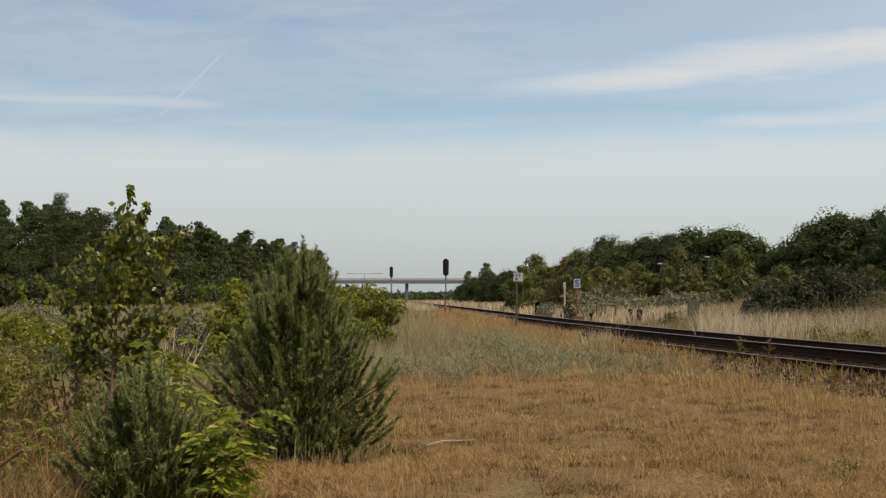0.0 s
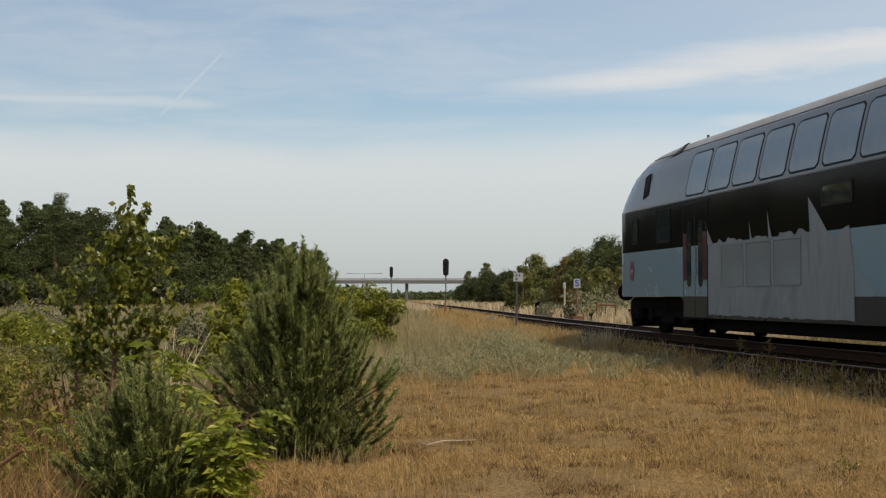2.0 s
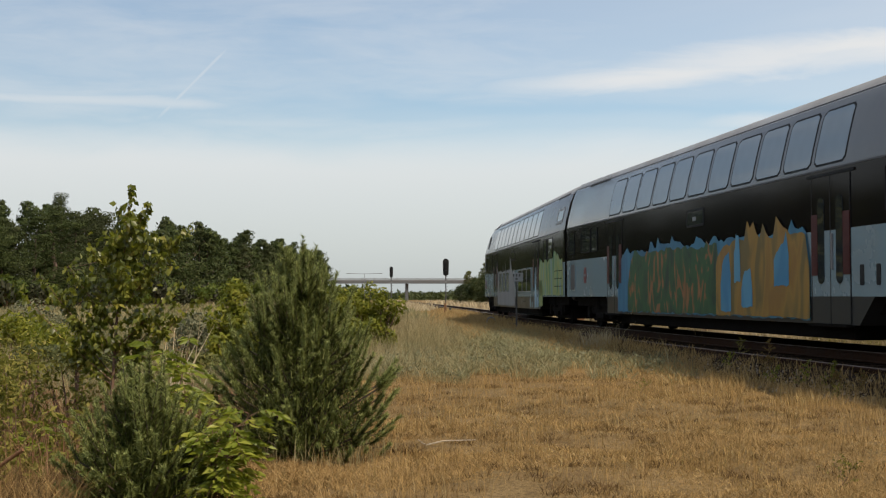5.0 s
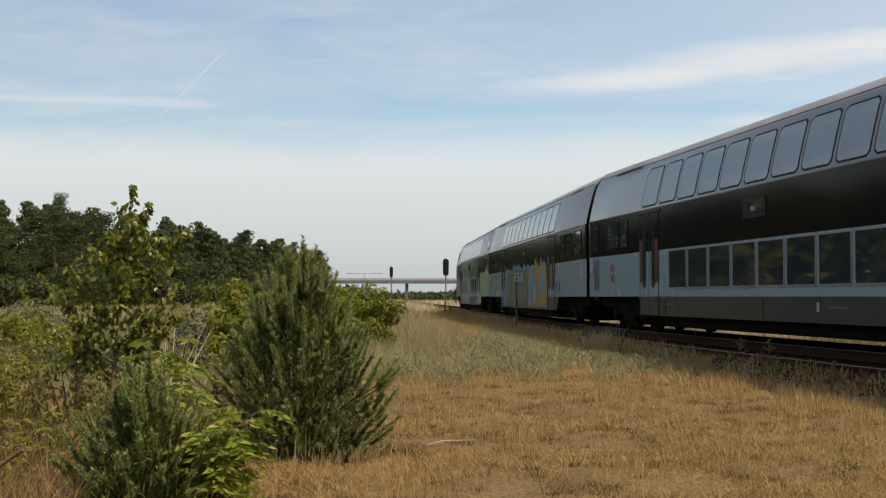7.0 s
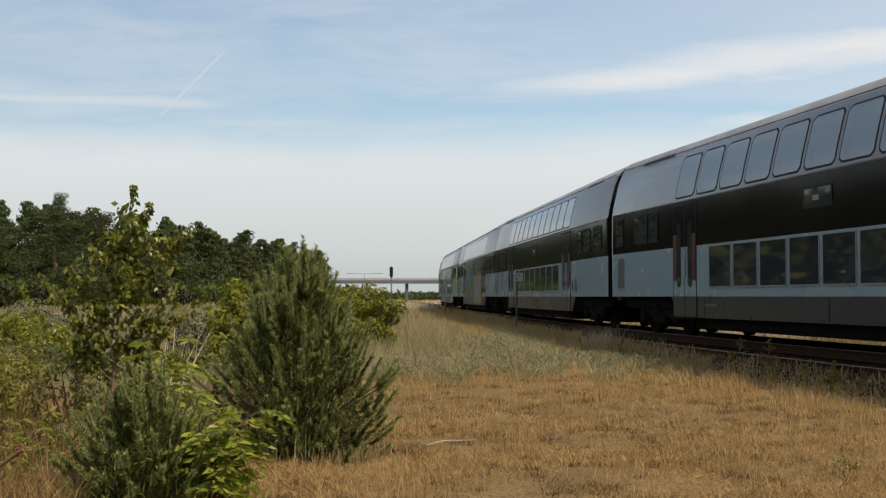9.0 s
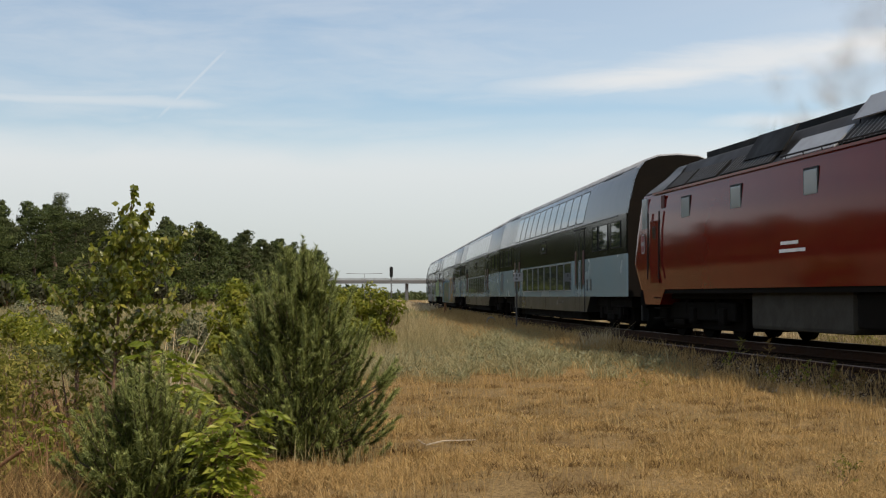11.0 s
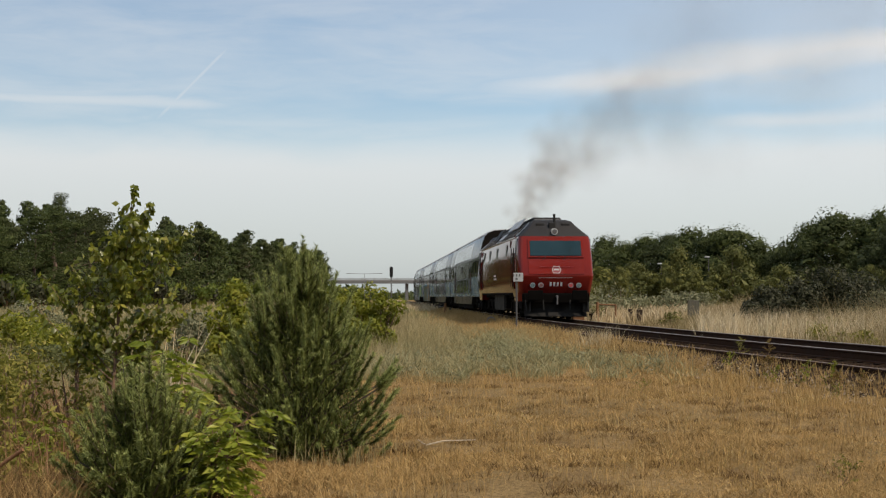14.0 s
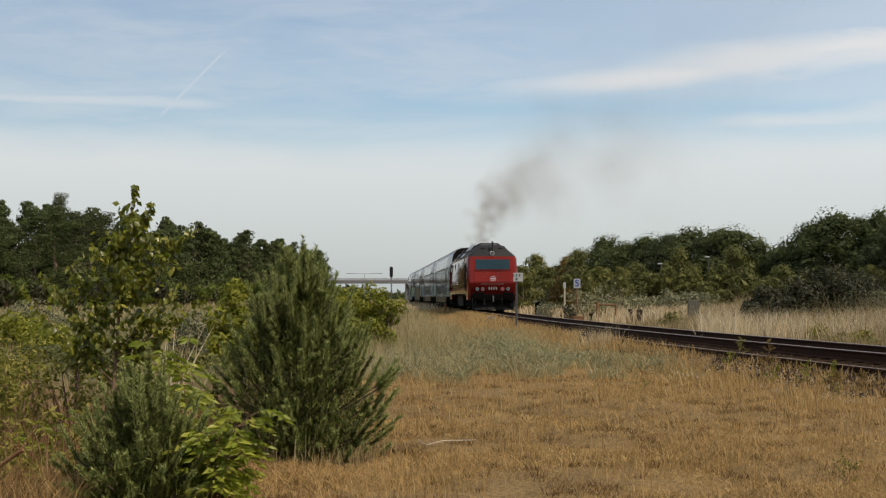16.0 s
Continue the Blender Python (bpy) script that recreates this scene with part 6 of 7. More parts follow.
def ash_seedling(seed, at, h, wide, fronds, lean, label):
    """A seedling with arching compound leaves: narrow leaflets in pairs along each leaf stalk."""
    rng = np.random.default_rng(seed)
    t = empty("seedling")
    t.location = at
    tagged(t, label, "seedling", "yellow-green seedlings")
    vs, fs = [], []

    def add(points, radii):
        v2, f2 = tube(points, radii, 4)
        o = len(vs)
        vs.extend(v2)
        fs.extend(tuple(j + o for j in q) for q in f2)

    stems = []
    for k in range(5):
        foot = Vector((rng.normal(0, 0.04), rng.normal(0, 0.04), -0.02))
        top = Vector((rng.uniform(-0.5, 0.5) * wide + lean, rng.uniform(-0.5, 0.5) * wide, h * rng.uniform(0.62, 0.9)))
        stems.append((foot, foot.lerp(top, 0.5) + Vector((0, 0, 0.06 * h)), top))
        add(stems[-1], [0.008, 0.006, 0.003])
    P, W, L = [], [], []
    for k in range(fronds):
        foot, mid, top = stems[k % 5]
        u = rng.uniform(0.15, 1.0)
        o = foot.lerp(mid, u * 2) if u < 0.5 else mid.lerp(top, u * 2 - 1)
        a = rng.uniform(0, 6.28)
        out = Vector((math.cos(a) + lean * 0.8, math.sin(a) - 0.2, 0)).normalized()
        ln = rng.uniform(0.20, 0.34)
        rise = rng.uniform(0.25, 0.75)
        way = lambda q: o + out * ln * q * (1 - 0.12 * q) + Vector((0, 0, ln * (rise * q - 0.62 * q * q)))
        pts = [way(q) for q in (0, 0.33, 0.66, 1.0)]
        add(pts, [0.003, 0.0025, 0.002, 0.001])
        cross = out.cross(Vector((0, 0, 1)))
        for q in (0.34, 0.50, 0.66, 0.82, 1.0):
            p = way(q)
            for sgn in ((-1, 1) if q < 1.0 else (0,)):
                P.append(p)
                W.append(cross * sgn * 0.8 + out * (0.55 if sgn else 1.0) + Vector((0, 0, -0.28)) + Vector(rng.normal(0, 0.12, 3)))
                L.append(rng.uniform(0.080, 0.118) * (0.8 + 0.3 * math.sin(3.1 * q)))
    put_mesh("stem", vs, fs, M_TWIG, t, "thin stems and leaf stalks")
    v, f = leaf_shape(rng, np.array(P), np.array(W), np.array(L), 0.37)
    put_mesh("leaves", v, f, M_ASH, t, "narrow pointed leaflets")
    return t


def at_ground(x, y, sink=0.02):
    return (x, y, float(ground_z(np.array([x]), np.array([y]))[0]) - sink)


def make_plants():
    young_pine(31, 2.16, 2.10, 300, 330, at_ground(-1.38, 12.4), "bushy dark green young pine with upright shoots", 0.057, 1.12)
    young_pine(32, 1.02, 1.34, 190, 250, at_ground(-2.12, 9.1), "low bushy young pine beside yellow-green seedlings", 0.050, 1.9)
    global POPLAR
    POPLAR = poplar(33, at_ground(-2.86, 11.0), "slender young poplar with glossy green leaves and a reddish stem")
    ash_seedling(34, at_ground(-1.62, 9.0), 0.76, 0.40, 95, 0.10, "yellow-green ash seedling beside the young pine")
    ash_seedling(35, at_ground(-2.16, 9.75), 1.34, 0.50, 105, 0.0, "yellow-green ash seedling behind the young pine")
    ash_seedling(36, at_ground(-3.35, 10.2), 0.85, 0.45, 16, 0.0, "yellow-green ash seedling in the meadow weeds")
    rng = np.random.default_rng(40)
    n = 34
    x, y = rng.normal(-2.48, 0.13, n), rng.normal(11.9, 0.25, n)
    blades("pale_stalks", x, y, rng.uniform(0.9, 1.42, n), rng.uniform(0.010, 0.020, n), 0.16, M_TALL, "tall pale bent grass stalks in the meadow", "grass", 44)
    n = 210
    x, y = rng.normal(3.9, 0.26, n), rng.normal(32.5, 0.4, n)
    blades("tall_tuft", x, y, rng.uniform(0.3, 0.72, n), rng.uniform(0.009, 0.016, n), 0.5, M_TALL, "tall pale grass tuft beside the ballast", "grass", 45)
    # straw round the foot of the larger pine
    n = 420
    a = rng.uniform(2.4, 7.2, n)
    x, y = -1.38 + np.cos(a) * rng.uniform(0.55, 0.95, n), 12.35 + np.sin(a) * rng.uniform(0.5, 0.9, n)
    blades("foot_grass", x, y, rng.uniform(0.10, 0.30, n), rng.uniform(0.004, 0.008, n), 0.3, M_STRAW, "dry straw round the foot of the young pine", "grass", 46)
    # rust-red dry stalks in the meadow
    n = 7600
    x, y = rng.uniform(-5.2, -2.1, n), rng.uniform(9.2, 15.5, n)
    keep = patchy(x, y, 71, 0.5) > -0.15
    x, y = x[keep], y[keep]
    blades("reddish_stalks", x, y, rng.uniform(0.3, 0.8, len(x)), rng.uniform(0.004, 0.008, len(x)), 0.3, M_REDDRY, "reddish-brown dry stalks in the meadow", "grass", 72)
    # dry straw in the corner of the meadow
    n = 5200
    x, y = rng.uniform(-3.9, -2.45, n), rng.uniform(8.2, 10.4, n)
    h = rng.uniform(0.12, 0.46, n)
    for a, b, m, label in ((0, 2300, M_DRY, "tangled pale straw among the weeds"), (2300, n, M_TUFT, "tangled brown straw among the weeds")):
        blades("straw_tufts", x[a:b], y[a:b], h[a:b], rng.uniform(0.004, 0.008, b - a), 0.5, m, label, "grass", 74 + a)
    # an orange patch of dead grass in the meadow
    n = 1500
    x, y = rng.normal(-5.55, 0.28, n), rng.normal(29.5, 0.6, n)
    blades("orange_grass", x, y, rng.uniform(0.4, 1.0, n), rng.uniform(0.009, 0.016, n), 0.2, M_DRY, "orange patch of dead standing grass", "grass", 75)
    # feathery seeding grass, taller towards the back
    n = 15000
    y = 23 + 23 * rng.uniform(0, 1, n) ** 1.3
    u = rng.uniform(-0.10, 0.03, n)
    x = u * y
    keep = (patchy(x, y, 78, 0.35) > -0.25 - 0.03 * (y - 24)) & (u < 0.022 - 0.0006 * (y - 23))
    x, y, u = x[keep], y[keep], u[keep]
    h = np.interp(y, (23, 28, 36, 46), (0.28, 0.55, 0.95, 1.05)) * np.interp(u, (-0.10, -0.012, 0.025), (1.0, 1.0, 0.55)) * rng.uniform(0.4, 1.08, len(x))
    blades("reed_grass", x, y, h, rng.uniform(0.005, 0.011, len(x)), 0.32, M_STRAW, "tall pale seeding grass in the meadow", "grass", 73)
    # grass that stands before the far end of the line
    n = 9000
    along, lat = rng.uniform(84, 260, n), rng.uniform(-6.0, -1.95, n)
    spot = np.array([on_track(a, b)[:2] for a, b in zip(along, lat)])
    x, y = spot[:, 0], spot[:, 1]
    blades("line_side_grass", x, y, rng.uniform(0.45, 0.85, n), rng.uniform(0.03, 0.06, n) * (y / 120), 0.3, M_TALL, "pale tall grass beside the far line", "grass", 79)
    # flowering weeds along the ballast edge
    for k, (x, y, h) in enumerate(((5.66, 19.0, 0.44), (5.58, 24.5, 0.46), (5.55, 22.3, 0.58), (5.43, 19.5, 0.44), (2.85, 9.4, 0.27), (5.75, 18.0, 0.36), (5.2, 20.4, 0.34), (2.95, 19.5, 0.24), (5.6, 18.6, 0.34), (5.1, 23.3, 0.36), (5.15, 17.2, 0.26), (5.3, 21.4, 0.40))):
        sapling(600 + k, at_ground(x, y), h, "dry yellow-flowered weed at the ballast edge", 13, 0.024 if h < 0.3 else 0.036, M_WEED if k % 3 == 1 else M_RUSSET if k % 3 else M_GOLDBUSH, 13, "flowering_weed", 0.5, 0.20, 0.15)
    for k, (x, y, h, w) in enumerate(((-3.55, 10.6, 1.0, 0.9), (-3.9, 11.8, 1.25, 0.9), (-4.6, 14.5, 1.1, 1.1), (-2.4, 12.2, 0.7, 0.9), (-5.6, 16.5, 1.2, 1.5), (-3.0, 10.3, 0.75, 0.7), (-3.6, 11.3, 0.9, 0.8), (-4.3, 12.8, 1.0, 0.9), (-3.1, 13.5, 0.8, 0.8), (-4.9, 13.9, 1.3, 0.9), (-5.2, 15.2, 0.9, 1.2), (-2.5, 10.7, 0.7, 0.6), (-3.75, 10.9, 1.15, 0.7), (-2.95, 11.3, 1.0, 0.8), (-3.4, 11.9, 1.2, 0.8), (-2.35, 11.2, 0.8, 0.6), (-3.15, 9.7, 0.5, 0.7), (-3.45, 9.9, 0.55, 0.6), (-2.78, 9.8, 0.6, 0.6), (-3.6, 10.15, 0.7, 0.7))):
        s = shrub("weed_bush", 50 + k, h, w, M_WEED, "straggly yellow-green weeds in the meadow", 460, 0.036, 14, "weeds", "weeds of the meadow")
        s.location = at_ground(x, y)
    for k, (x, y, h, w, m) in enumerate(((-4.05, 25.0, 2.25, 1.45, M_GOLDBUSH), (-4.1, 25.2, 1.6, 1.3, M_GOLDBUSH), (-2.75, 34.0, 2.1, 1.8, M_GOLDBUSH), (-1.66, 34.0, 1.9, 1.4, M_GOLDBUSH), (-2.15, 34.6, 2.05, 1.5, M_GOLDBUSH), (-5.2, 27.0, 1.2, 1.6, M_SEABUCK), (-8.6, 28.0, 0.95, 2.2, M_GOLDBUSH), (-10.4, 31.0, 1.15, 2.6, M_GOLDBUSH), (-6.2, 23.0, 0.6, 2.0, M_OLIVE), (-7.6, 24.5, 0.6, 2.2, M_OLIVE), (-5.0, 20.5, 0.55, 1.6, M_OLIVE), (-4.4, 22.0, 0.6, 1.6, M_OLIVE), (-13.5, 42.0, 1.6, 4.0, M_SEABUCK), (-7.6, 44.0, 1.1, 3.4, M_SEABUCK), (-3.4, 30.5, 1.5, 1.2, M_SHRUB))):
        s = shrub("shrub", 70 + k, h, w, m, "leafy yellow-green shrub in the meadow" if m is not M_SEABUCK else "grey-green low shrub in the meadow", 2400, 0.07, 26)
        s.location = at_ground(x, y)
    for k, (x, y, h, w, m) in enumerate(((12.9, 42.0, 0.75, 1.5, M_SHRUB), (12.1, 41.4, 0.65, 1.2, M_SHRUB), (10.2, 57.5, 0.8, 1.6, M_OLIVE), (6.7, 67.5, 1.1, 1.8, M_GORSE), (7.7, 66.0, 0.95, 1.8, M_OLIVE), (5.6, 69.0, 1.1, 2.0, M_SEABUCK))):
        s = shrub("grass_shrub", 170 + k, h, w, m, "low green shrub among the dry grass beyond the track", 900, 0.06, 14)
        s.location = at_ground(x, y)
    # green weeds among the grass close beyond the rails
    for k, (along, lat, h, w) in enumerate(((15.6, 4.6, 0.62, 1.3), (14.1, 4.5, 0.56, 1.1), (13.0, 4.7, 0.60, 1.0), (16.9, 5.0, 0.55, 1.0), (20.0, 4.6, 0.45, 0.9), (24.5, 4.4, 0.42, 1.0))):
        s = shrub("verge_weeds", 190 + k, h, w, M_WEED, "dull green weeds in the dry grass beyond the rails", 620, 0.05, 12, "weeds", "weeds beyond the rails")
        x, y, _ = on_track(along, lat)
        s.location = at_ground(x, y)
    # pale pebbles at the foot of the ballast
    n = 5200
    y = rng.uniform(14.5, 27, n)
    x = rng.uniform(0.16, 0.36, n) * y
    l = lateral(x, y)
    keep = (l < -2.2) & (l > -3.4) & (patchy(x, y, 130, 0.5) > -0.5)
    x, y = x[keep], y[keep]
    n = len(x)
    r = rng.uniform(0.010, 0.028, n)[:, None, None]
    octa = np.array([(1, 0, 0), (0, 1, 0), (-1, 0, 0), (0, -1, 0), (0, 0, 0.8), (0, 0, -0.8)])
    base = np.stack([x, y, np.maximum(ground_z(x, y), np.interp(lateral(x, y), (-2.9, -2.5, -2.1), (0.10, 0.22, 0.34))) + 0.015], 1)[:, None, :]
    v = (base + octa[None] * r * rng.uniform(0.7, 1.3, (n, 6, 3))).reshape(-1, 3)
    f = (np.arange(n)[:, None, None] * 6 + np.array([(0, 1, 4), (1, 2, 4), (2, 3, 4), (3, 0, 4), (1, 0, 5), (2, 1, 5), (3, 2, 5), (0, 3, 5)])).reshape(-1, 3)
    tagged(put_mesh("pebbles", v, f, M_GRAVEL), "pale grey-pink pebbles at the ballast edge", "pebbles", kind="stuff")
    for k, (x, y, h, w) in enumerate(((14.3, 48.0, 2.65, 3.6), (12.0, 47.2, 1.75, 2.6), (13.1, 48.0, 2.15, 2.8), (16.2, 49.5, 2.3, 4.0), (17.4, 48.0, 2.0, 3.6))):
        s = shrub("dark_shrub", 90 + k, h, w, M_GORSE if k < 4 else M_SEABUCK, "dense dark grey-green thorny shrub beyond the track", 7500, 0.075, 34)
        s.location = at_ground(x, y)
    for k in range(34):
        y = rng.uniform(84, 125)
        x = (rng.uniform(0.055, 0.42)) * y
        s = shrub("low_shrub", 110 + k, rng.uniform(1.3, 2.5), rng.uniform(3, 7), M_SEABUCK, "low grey-green shrub on the far verge", 900, 0.13, 16, group="shrubs of the far verge")
        s.location = at_ground(x, y)


def make_woods():
    rng = np.random.default_rng(61)
    pines = [pine_tree("pine_tree", 200 + k, 11.0 + k % 4, 7.2 + 0.6 * (k % 4) + (1.2 if k > 3 else 0.0), "tall dark pine at the forest edge", 9500 if k < 4 else 1900, 0.115 if k < 4 else 0.29) for k in (0, 1, 2, 3, 4, 5)]
    spots = []
    for row in range(3):
        for k in range(44 if row < 2 else 9):
            t = (k + 0.5 * row) / 43
            y = 128 + 262 * t ** 1.3
            x = -50.5 + 15.5 * t ** 1.15 + 1.2 * rng.normal() - 4.0 * row - 2.0 * t
            spots.append((row, x, y + rng.normal() * 2, 1.05 + 0.20 * min(1.0, max(0.0, (t - 0.2) / 0.35)) + 0.03 * row))
    # forest edge out of view beside the meadow, added for reflections in the train
    cen, siz = [], []
    for k in range(520):
        y = rng.uniform(-110, 128)
        s = rng.uniform(1.6, 3.2)
        cen.append((-54 - 0.09 * (126 - y) + rng.normal(0, 1.6), y, rng.uniform(0.5, 11.5)))
        siz.append((s, s, s * 0.8))
    v, f = leaf_cloud(rng, cen, siz, 17000, 1.9)
    tagged(put_mesh("forest_edge", v, f, M_OLIVE), "unseen leafy green forest edge, added for the train's reflections", "forest", kind="stuff")
    free = [0, 1, 2, 3, 4, 5]
    for k, (row, x, y, f) in enumerate(spots):
        w = rng.uniform(1.0, 1.3)
        m = pose(x, y, 0.0, 0, 0, rng.uniform(0, 360)) @ Matrix.Diagonal((w, w, f * rng.choice((rng.uniform(0.82, 0.94), rng.uniform(0.96, 1.12))), 1))
        kind = k % 4 if y < 190 and row == 0 else 4 + k % 2
        if kind in free:
            free.remove(kind)
            pines[kind].matrix_basis = m
        else:
            copy_thing(pines[kind], m)
    # bushes along the foot of the forest
    foot = [shrub("forest_edge_bush", 260 + k, 3.0, 5.5, M_SHRUB if k else M_GORSE, "green bush at the foot of the pines", 560, 0.34, 18, group="bushes at the forest foot") for k in range(2)]
    for k in range(34):
        t = (k + rng.uniform(0, 1)) / 34
        y = 118 + 230 * t ** 1.2
        x = -47.0 + 15.5 * t ** 1.15 + rng.normal()
        m = pose(x, y, 0.0, 0, 0, rng.uniform(0, 360)) @ Matrix.Diagonal((1, 1, rng.uniform(0.7, 1.3), 1))
        if k < 2:
            foot[k].matrix_basis = m
        else:
            copy_thing(foot[k % 2], m)
    leafy = [broad_tree("broadleaf_tree", 300 + k, 10.0, 8.5, M_FORESTLEAF, "dense green broadleaf tree beyond the track", "tree", 8600, 0.142, group="trees beyond the track", lumps=54) for k in range(4)]
    olive = [broad_tree("small_tree", 320 + k, 5.0, 4.6, M_OLIVE, "small olive-green tree before the taller trees", "tree", 2700, 0.125, 0.08, 34, "small trees beyond the track") for k in range(3)]
    used = 0
    # bearing (x over y), distance, height, width
    rows = []
    for u, y, h in ((0.345, 118, 9.4), (0.325, 122, 9.0), (0.305, 120, 9.6), (0.288, 124, 8.6), (0.268, 128, 7.2), (0.245, 130, 8.0), (0.228, 132, 9.2), (0.212, 135, 9.6), (0.195, 138, 9.4), (0.178, 140, 9.2), (0.160, 142, 8.8), (0.142, 145, 8.8), (0.128, 150, 9.0), (0.103, 160, 7.2), (0.090, 165, 6.0), (0.075, 170, 5.2), (0.36, 110, 9.0)):
        rows.append((u, y, h, h * 0.95))
    for k in range(28):
        u = 0.05 + 0.36 * (k + rng.uniform(0, 1)) / 28
        y, h, w = rng.uniform(98, 116), rng.uniform(3.0, 5.6), rng.uniform(3.2, 5.2)
        m = pose(u * y, y, 0.05, 0, 0, rng.uniform(0, 360)) @ Matrix.Diagonal((w / 4.6, w / 4.6, h / 5.0, 1))
        if k < 3:
            olive[k].matrix_basis = m
        else:
            copy_thing(olive[k % 3], m)
    for u, y, h in ((0.062, 150, 4.8), (0.050, 155, 5.0), (0.036, 168, 5.6), (0.026, 175, 4.4), (0.044, 160, 4.2), (0.016, 185, 3.6), (0.070, 150, 4.6)):
        rows.append((u, y, h, h * 0.9))
    for u, y, h, w in rows:
        m = pose(u * y, y, 0.05, 0, 0, rng.uniform(0, 360)) @ Matrix.Diagonal((w / 8.5, w / 8.5, h / 10.0, 1))
        if used < 4:
            leafy[used].matrix_basis = m
        else:
            copy_thing(leafy[used % 4], m)
        used += 1
    r = broad_tree("russet_tree", 330, 4.6, 4.0, M_RUSSET, "small tree with reddish-brown autumn-like leaves", "tree", 2200, 0.16)
    r.location = (10.2, 104, 0.05)
    conic = [pine_tree("conifer", 340 + k, 8.2, 5.0, "olive-green conifer beside the signal", 3200, 0.16, M_OLIVE) for k in range(2)]
    for k, (u, y, h) in enumerate(((0.034, 170, 6.2), (0.020, 190, 5.4), (0.045, 165, 4.6), (0.056, 160, 4.2), (0.012, 230, 4.6), (0.066, 150, 4.8))):
        m = pose(u * y, y, 0.05, 0, 0, rng.uniform(0, 360)) @ Matrix.Diagonal((h / 8.2 * 1.2, h / 8.2 * 1.2, h / 8.2, 1))
        if k < 2:
            conic[k].matrix_basis = m
        else:
            copy_thing(conic[k % 2], m)
    # far woods behind the bridge
    cen, siz = [], []
    for k in range(420):
        y = rng.uniform(470, 760)
        u = rng.uniform(-0.10, 0.12)
        s = rng.uniform(3, 6)
        cen.append((u * y, y, rng.uniform(0.3, 1.8 + 3 * (abs(u + 0.02) > 0.045))))
        siz.append((s, s, s * 0.45))
    v, f = leaf_cloud(rng, cen, siz, 10000, 1.2)
    tagged(put_mesh("far_woods", v, f, M_FORESTLEAF), "distant low green woods behind the bridge", "woods", kind="stuff")


make_grass()
make_plants()
make_woods()

# ---- bridge, signals, signs and posts ----


def make_bridge():
    b = tagged(empty("road_bridge"), "long pale concrete road bridge over the line, far away", "bridge")
    y = 450.0
    z = lambda py: EYE + (525.2 - py) / 2264 * y
    box_part("deck", (-10, y, z(499.5)), (150, 9, 1.0), M_CONCRETE, b, "", 0.05)
    box_part("parapet", (-10, y - 4.4, z(496.5)), (150, 0.25, 0.55), M_GALV, b, "pale steel parapet", 0.03)
    rail_ob = box_part("top_rail", (-10, y - 4.5, z(493.6)), (150, 0.18, 0.18), M_GALV, b)
    first = None
    for k in range(38):
        m = pose(-84 + 4 * k, y - 4.5, z(495.5))
        if first is None:
            first = box_part("railing_post", (0, 0, 0), (0.14, 0.14, 1.3), M_GALV, b)
            first.matrix_basis = m
        else:
            again(first, m, b)
    for px in (720, 590, 850):
        x = (px - 784) / 2264 * y
        h = z(500) - 0.5
        box_part("pier", (x, y, h / 2), (1.0, 6.5, h), M_CONCRETE, b, "concrete pier", 0.2)
    for px, w in ((500, 26), (960, 34)):
        box_part("abutment", ((px - 784) / 2264 * y, y, 3.0), (w, 8, 6.0), M_CONCRETE, b, "", 0.2)
    l = tagged(empty("street_lamp"), "twin-armed grey street lamp by the bridge", "street lamp")
    x, yy = (645 - 784) / 2264 * 300, 300.0
    top = EYE + (525 - 484.5) / 2264 * yy
    rod_part("pole", (x, yy, 0), (x, yy, top), 0.07, M_GALV, l)
    for sgn in (-1, 1):
        rod_part("arm", (x, yy, top - 0.05), (x + sgn * 3.0, yy, top + 0.06), 0.045, M_GALV, l)
        box_part("lamp_head", (x + sgn * 3.6, yy, top + 0.06), (1.2, 0.3, 0.12), M_GALV, l, "", 0.04)


def make_signal(x, y, top, head_h, head_w, label):
    s = tagged(empty("railway_signal"), label, "railway signal")
    rod_part("post", (x, y, 0.0), (x, y, top - 0.4 * head_h), 0.10, M_DARKGREY, s, "grey signal post")
    bm = bmesh.new()
    n = 14
    ring = []
    for k in range(n):
        a = 2 * math.pi * k / n
        ring.append((math.cos(a) * head_w / 2, math.copysign(head_h / 2 - head_w / 2, math.sin(a)) + math.sin(a) * head_w / 2))
    f = [bm.verts.new((x + px, y - 0.10, top - head_h / 2 + pz)) for px, pz in ring]
    b = [bm.verts.new((x + px, y + 0.10, top - head_h / 2 + pz)) for px, pz in ring]
    bm.faces.new(f)
    bm.faces.new(b[::-1])
    for k in range(n):
        bm.faces.new((f[k], f[(k + 1) % n], b[(k + 1) % n], b[k]))
    bmesh.ops.recalc_face_normals(bm, faces=bm.faces)
    hd = part("signal_head", bm, M_RUBBER, s, "black oval signal head")
    for k in range(3):
        zz = top - head_h * (0.25 + 0.25 * k)
        rod_part("signal_hood", (x, y - 0.10, zz), (x, y - 0.32, zz - 0.02), head_w * 0.22, M_RUBBER, hd, "", 10)
    for k in range(2):
        box_part("identity_plate", (x + 0.02, y - 0.14, top - head_h - 0.9 - 1.1 * k), (0.24, 0.03, 0.30), M_GALV, s, "small grey plate", 0.01)
    bm = bmesh.new()
    for k in range(int(top / 0.6)):
        block(bm, (x + 0.22, y, 0.5 + 0.5 * k), (0.25, 0.04, 0.04))
    part("ladder", bm, M_DARKGREY, s)


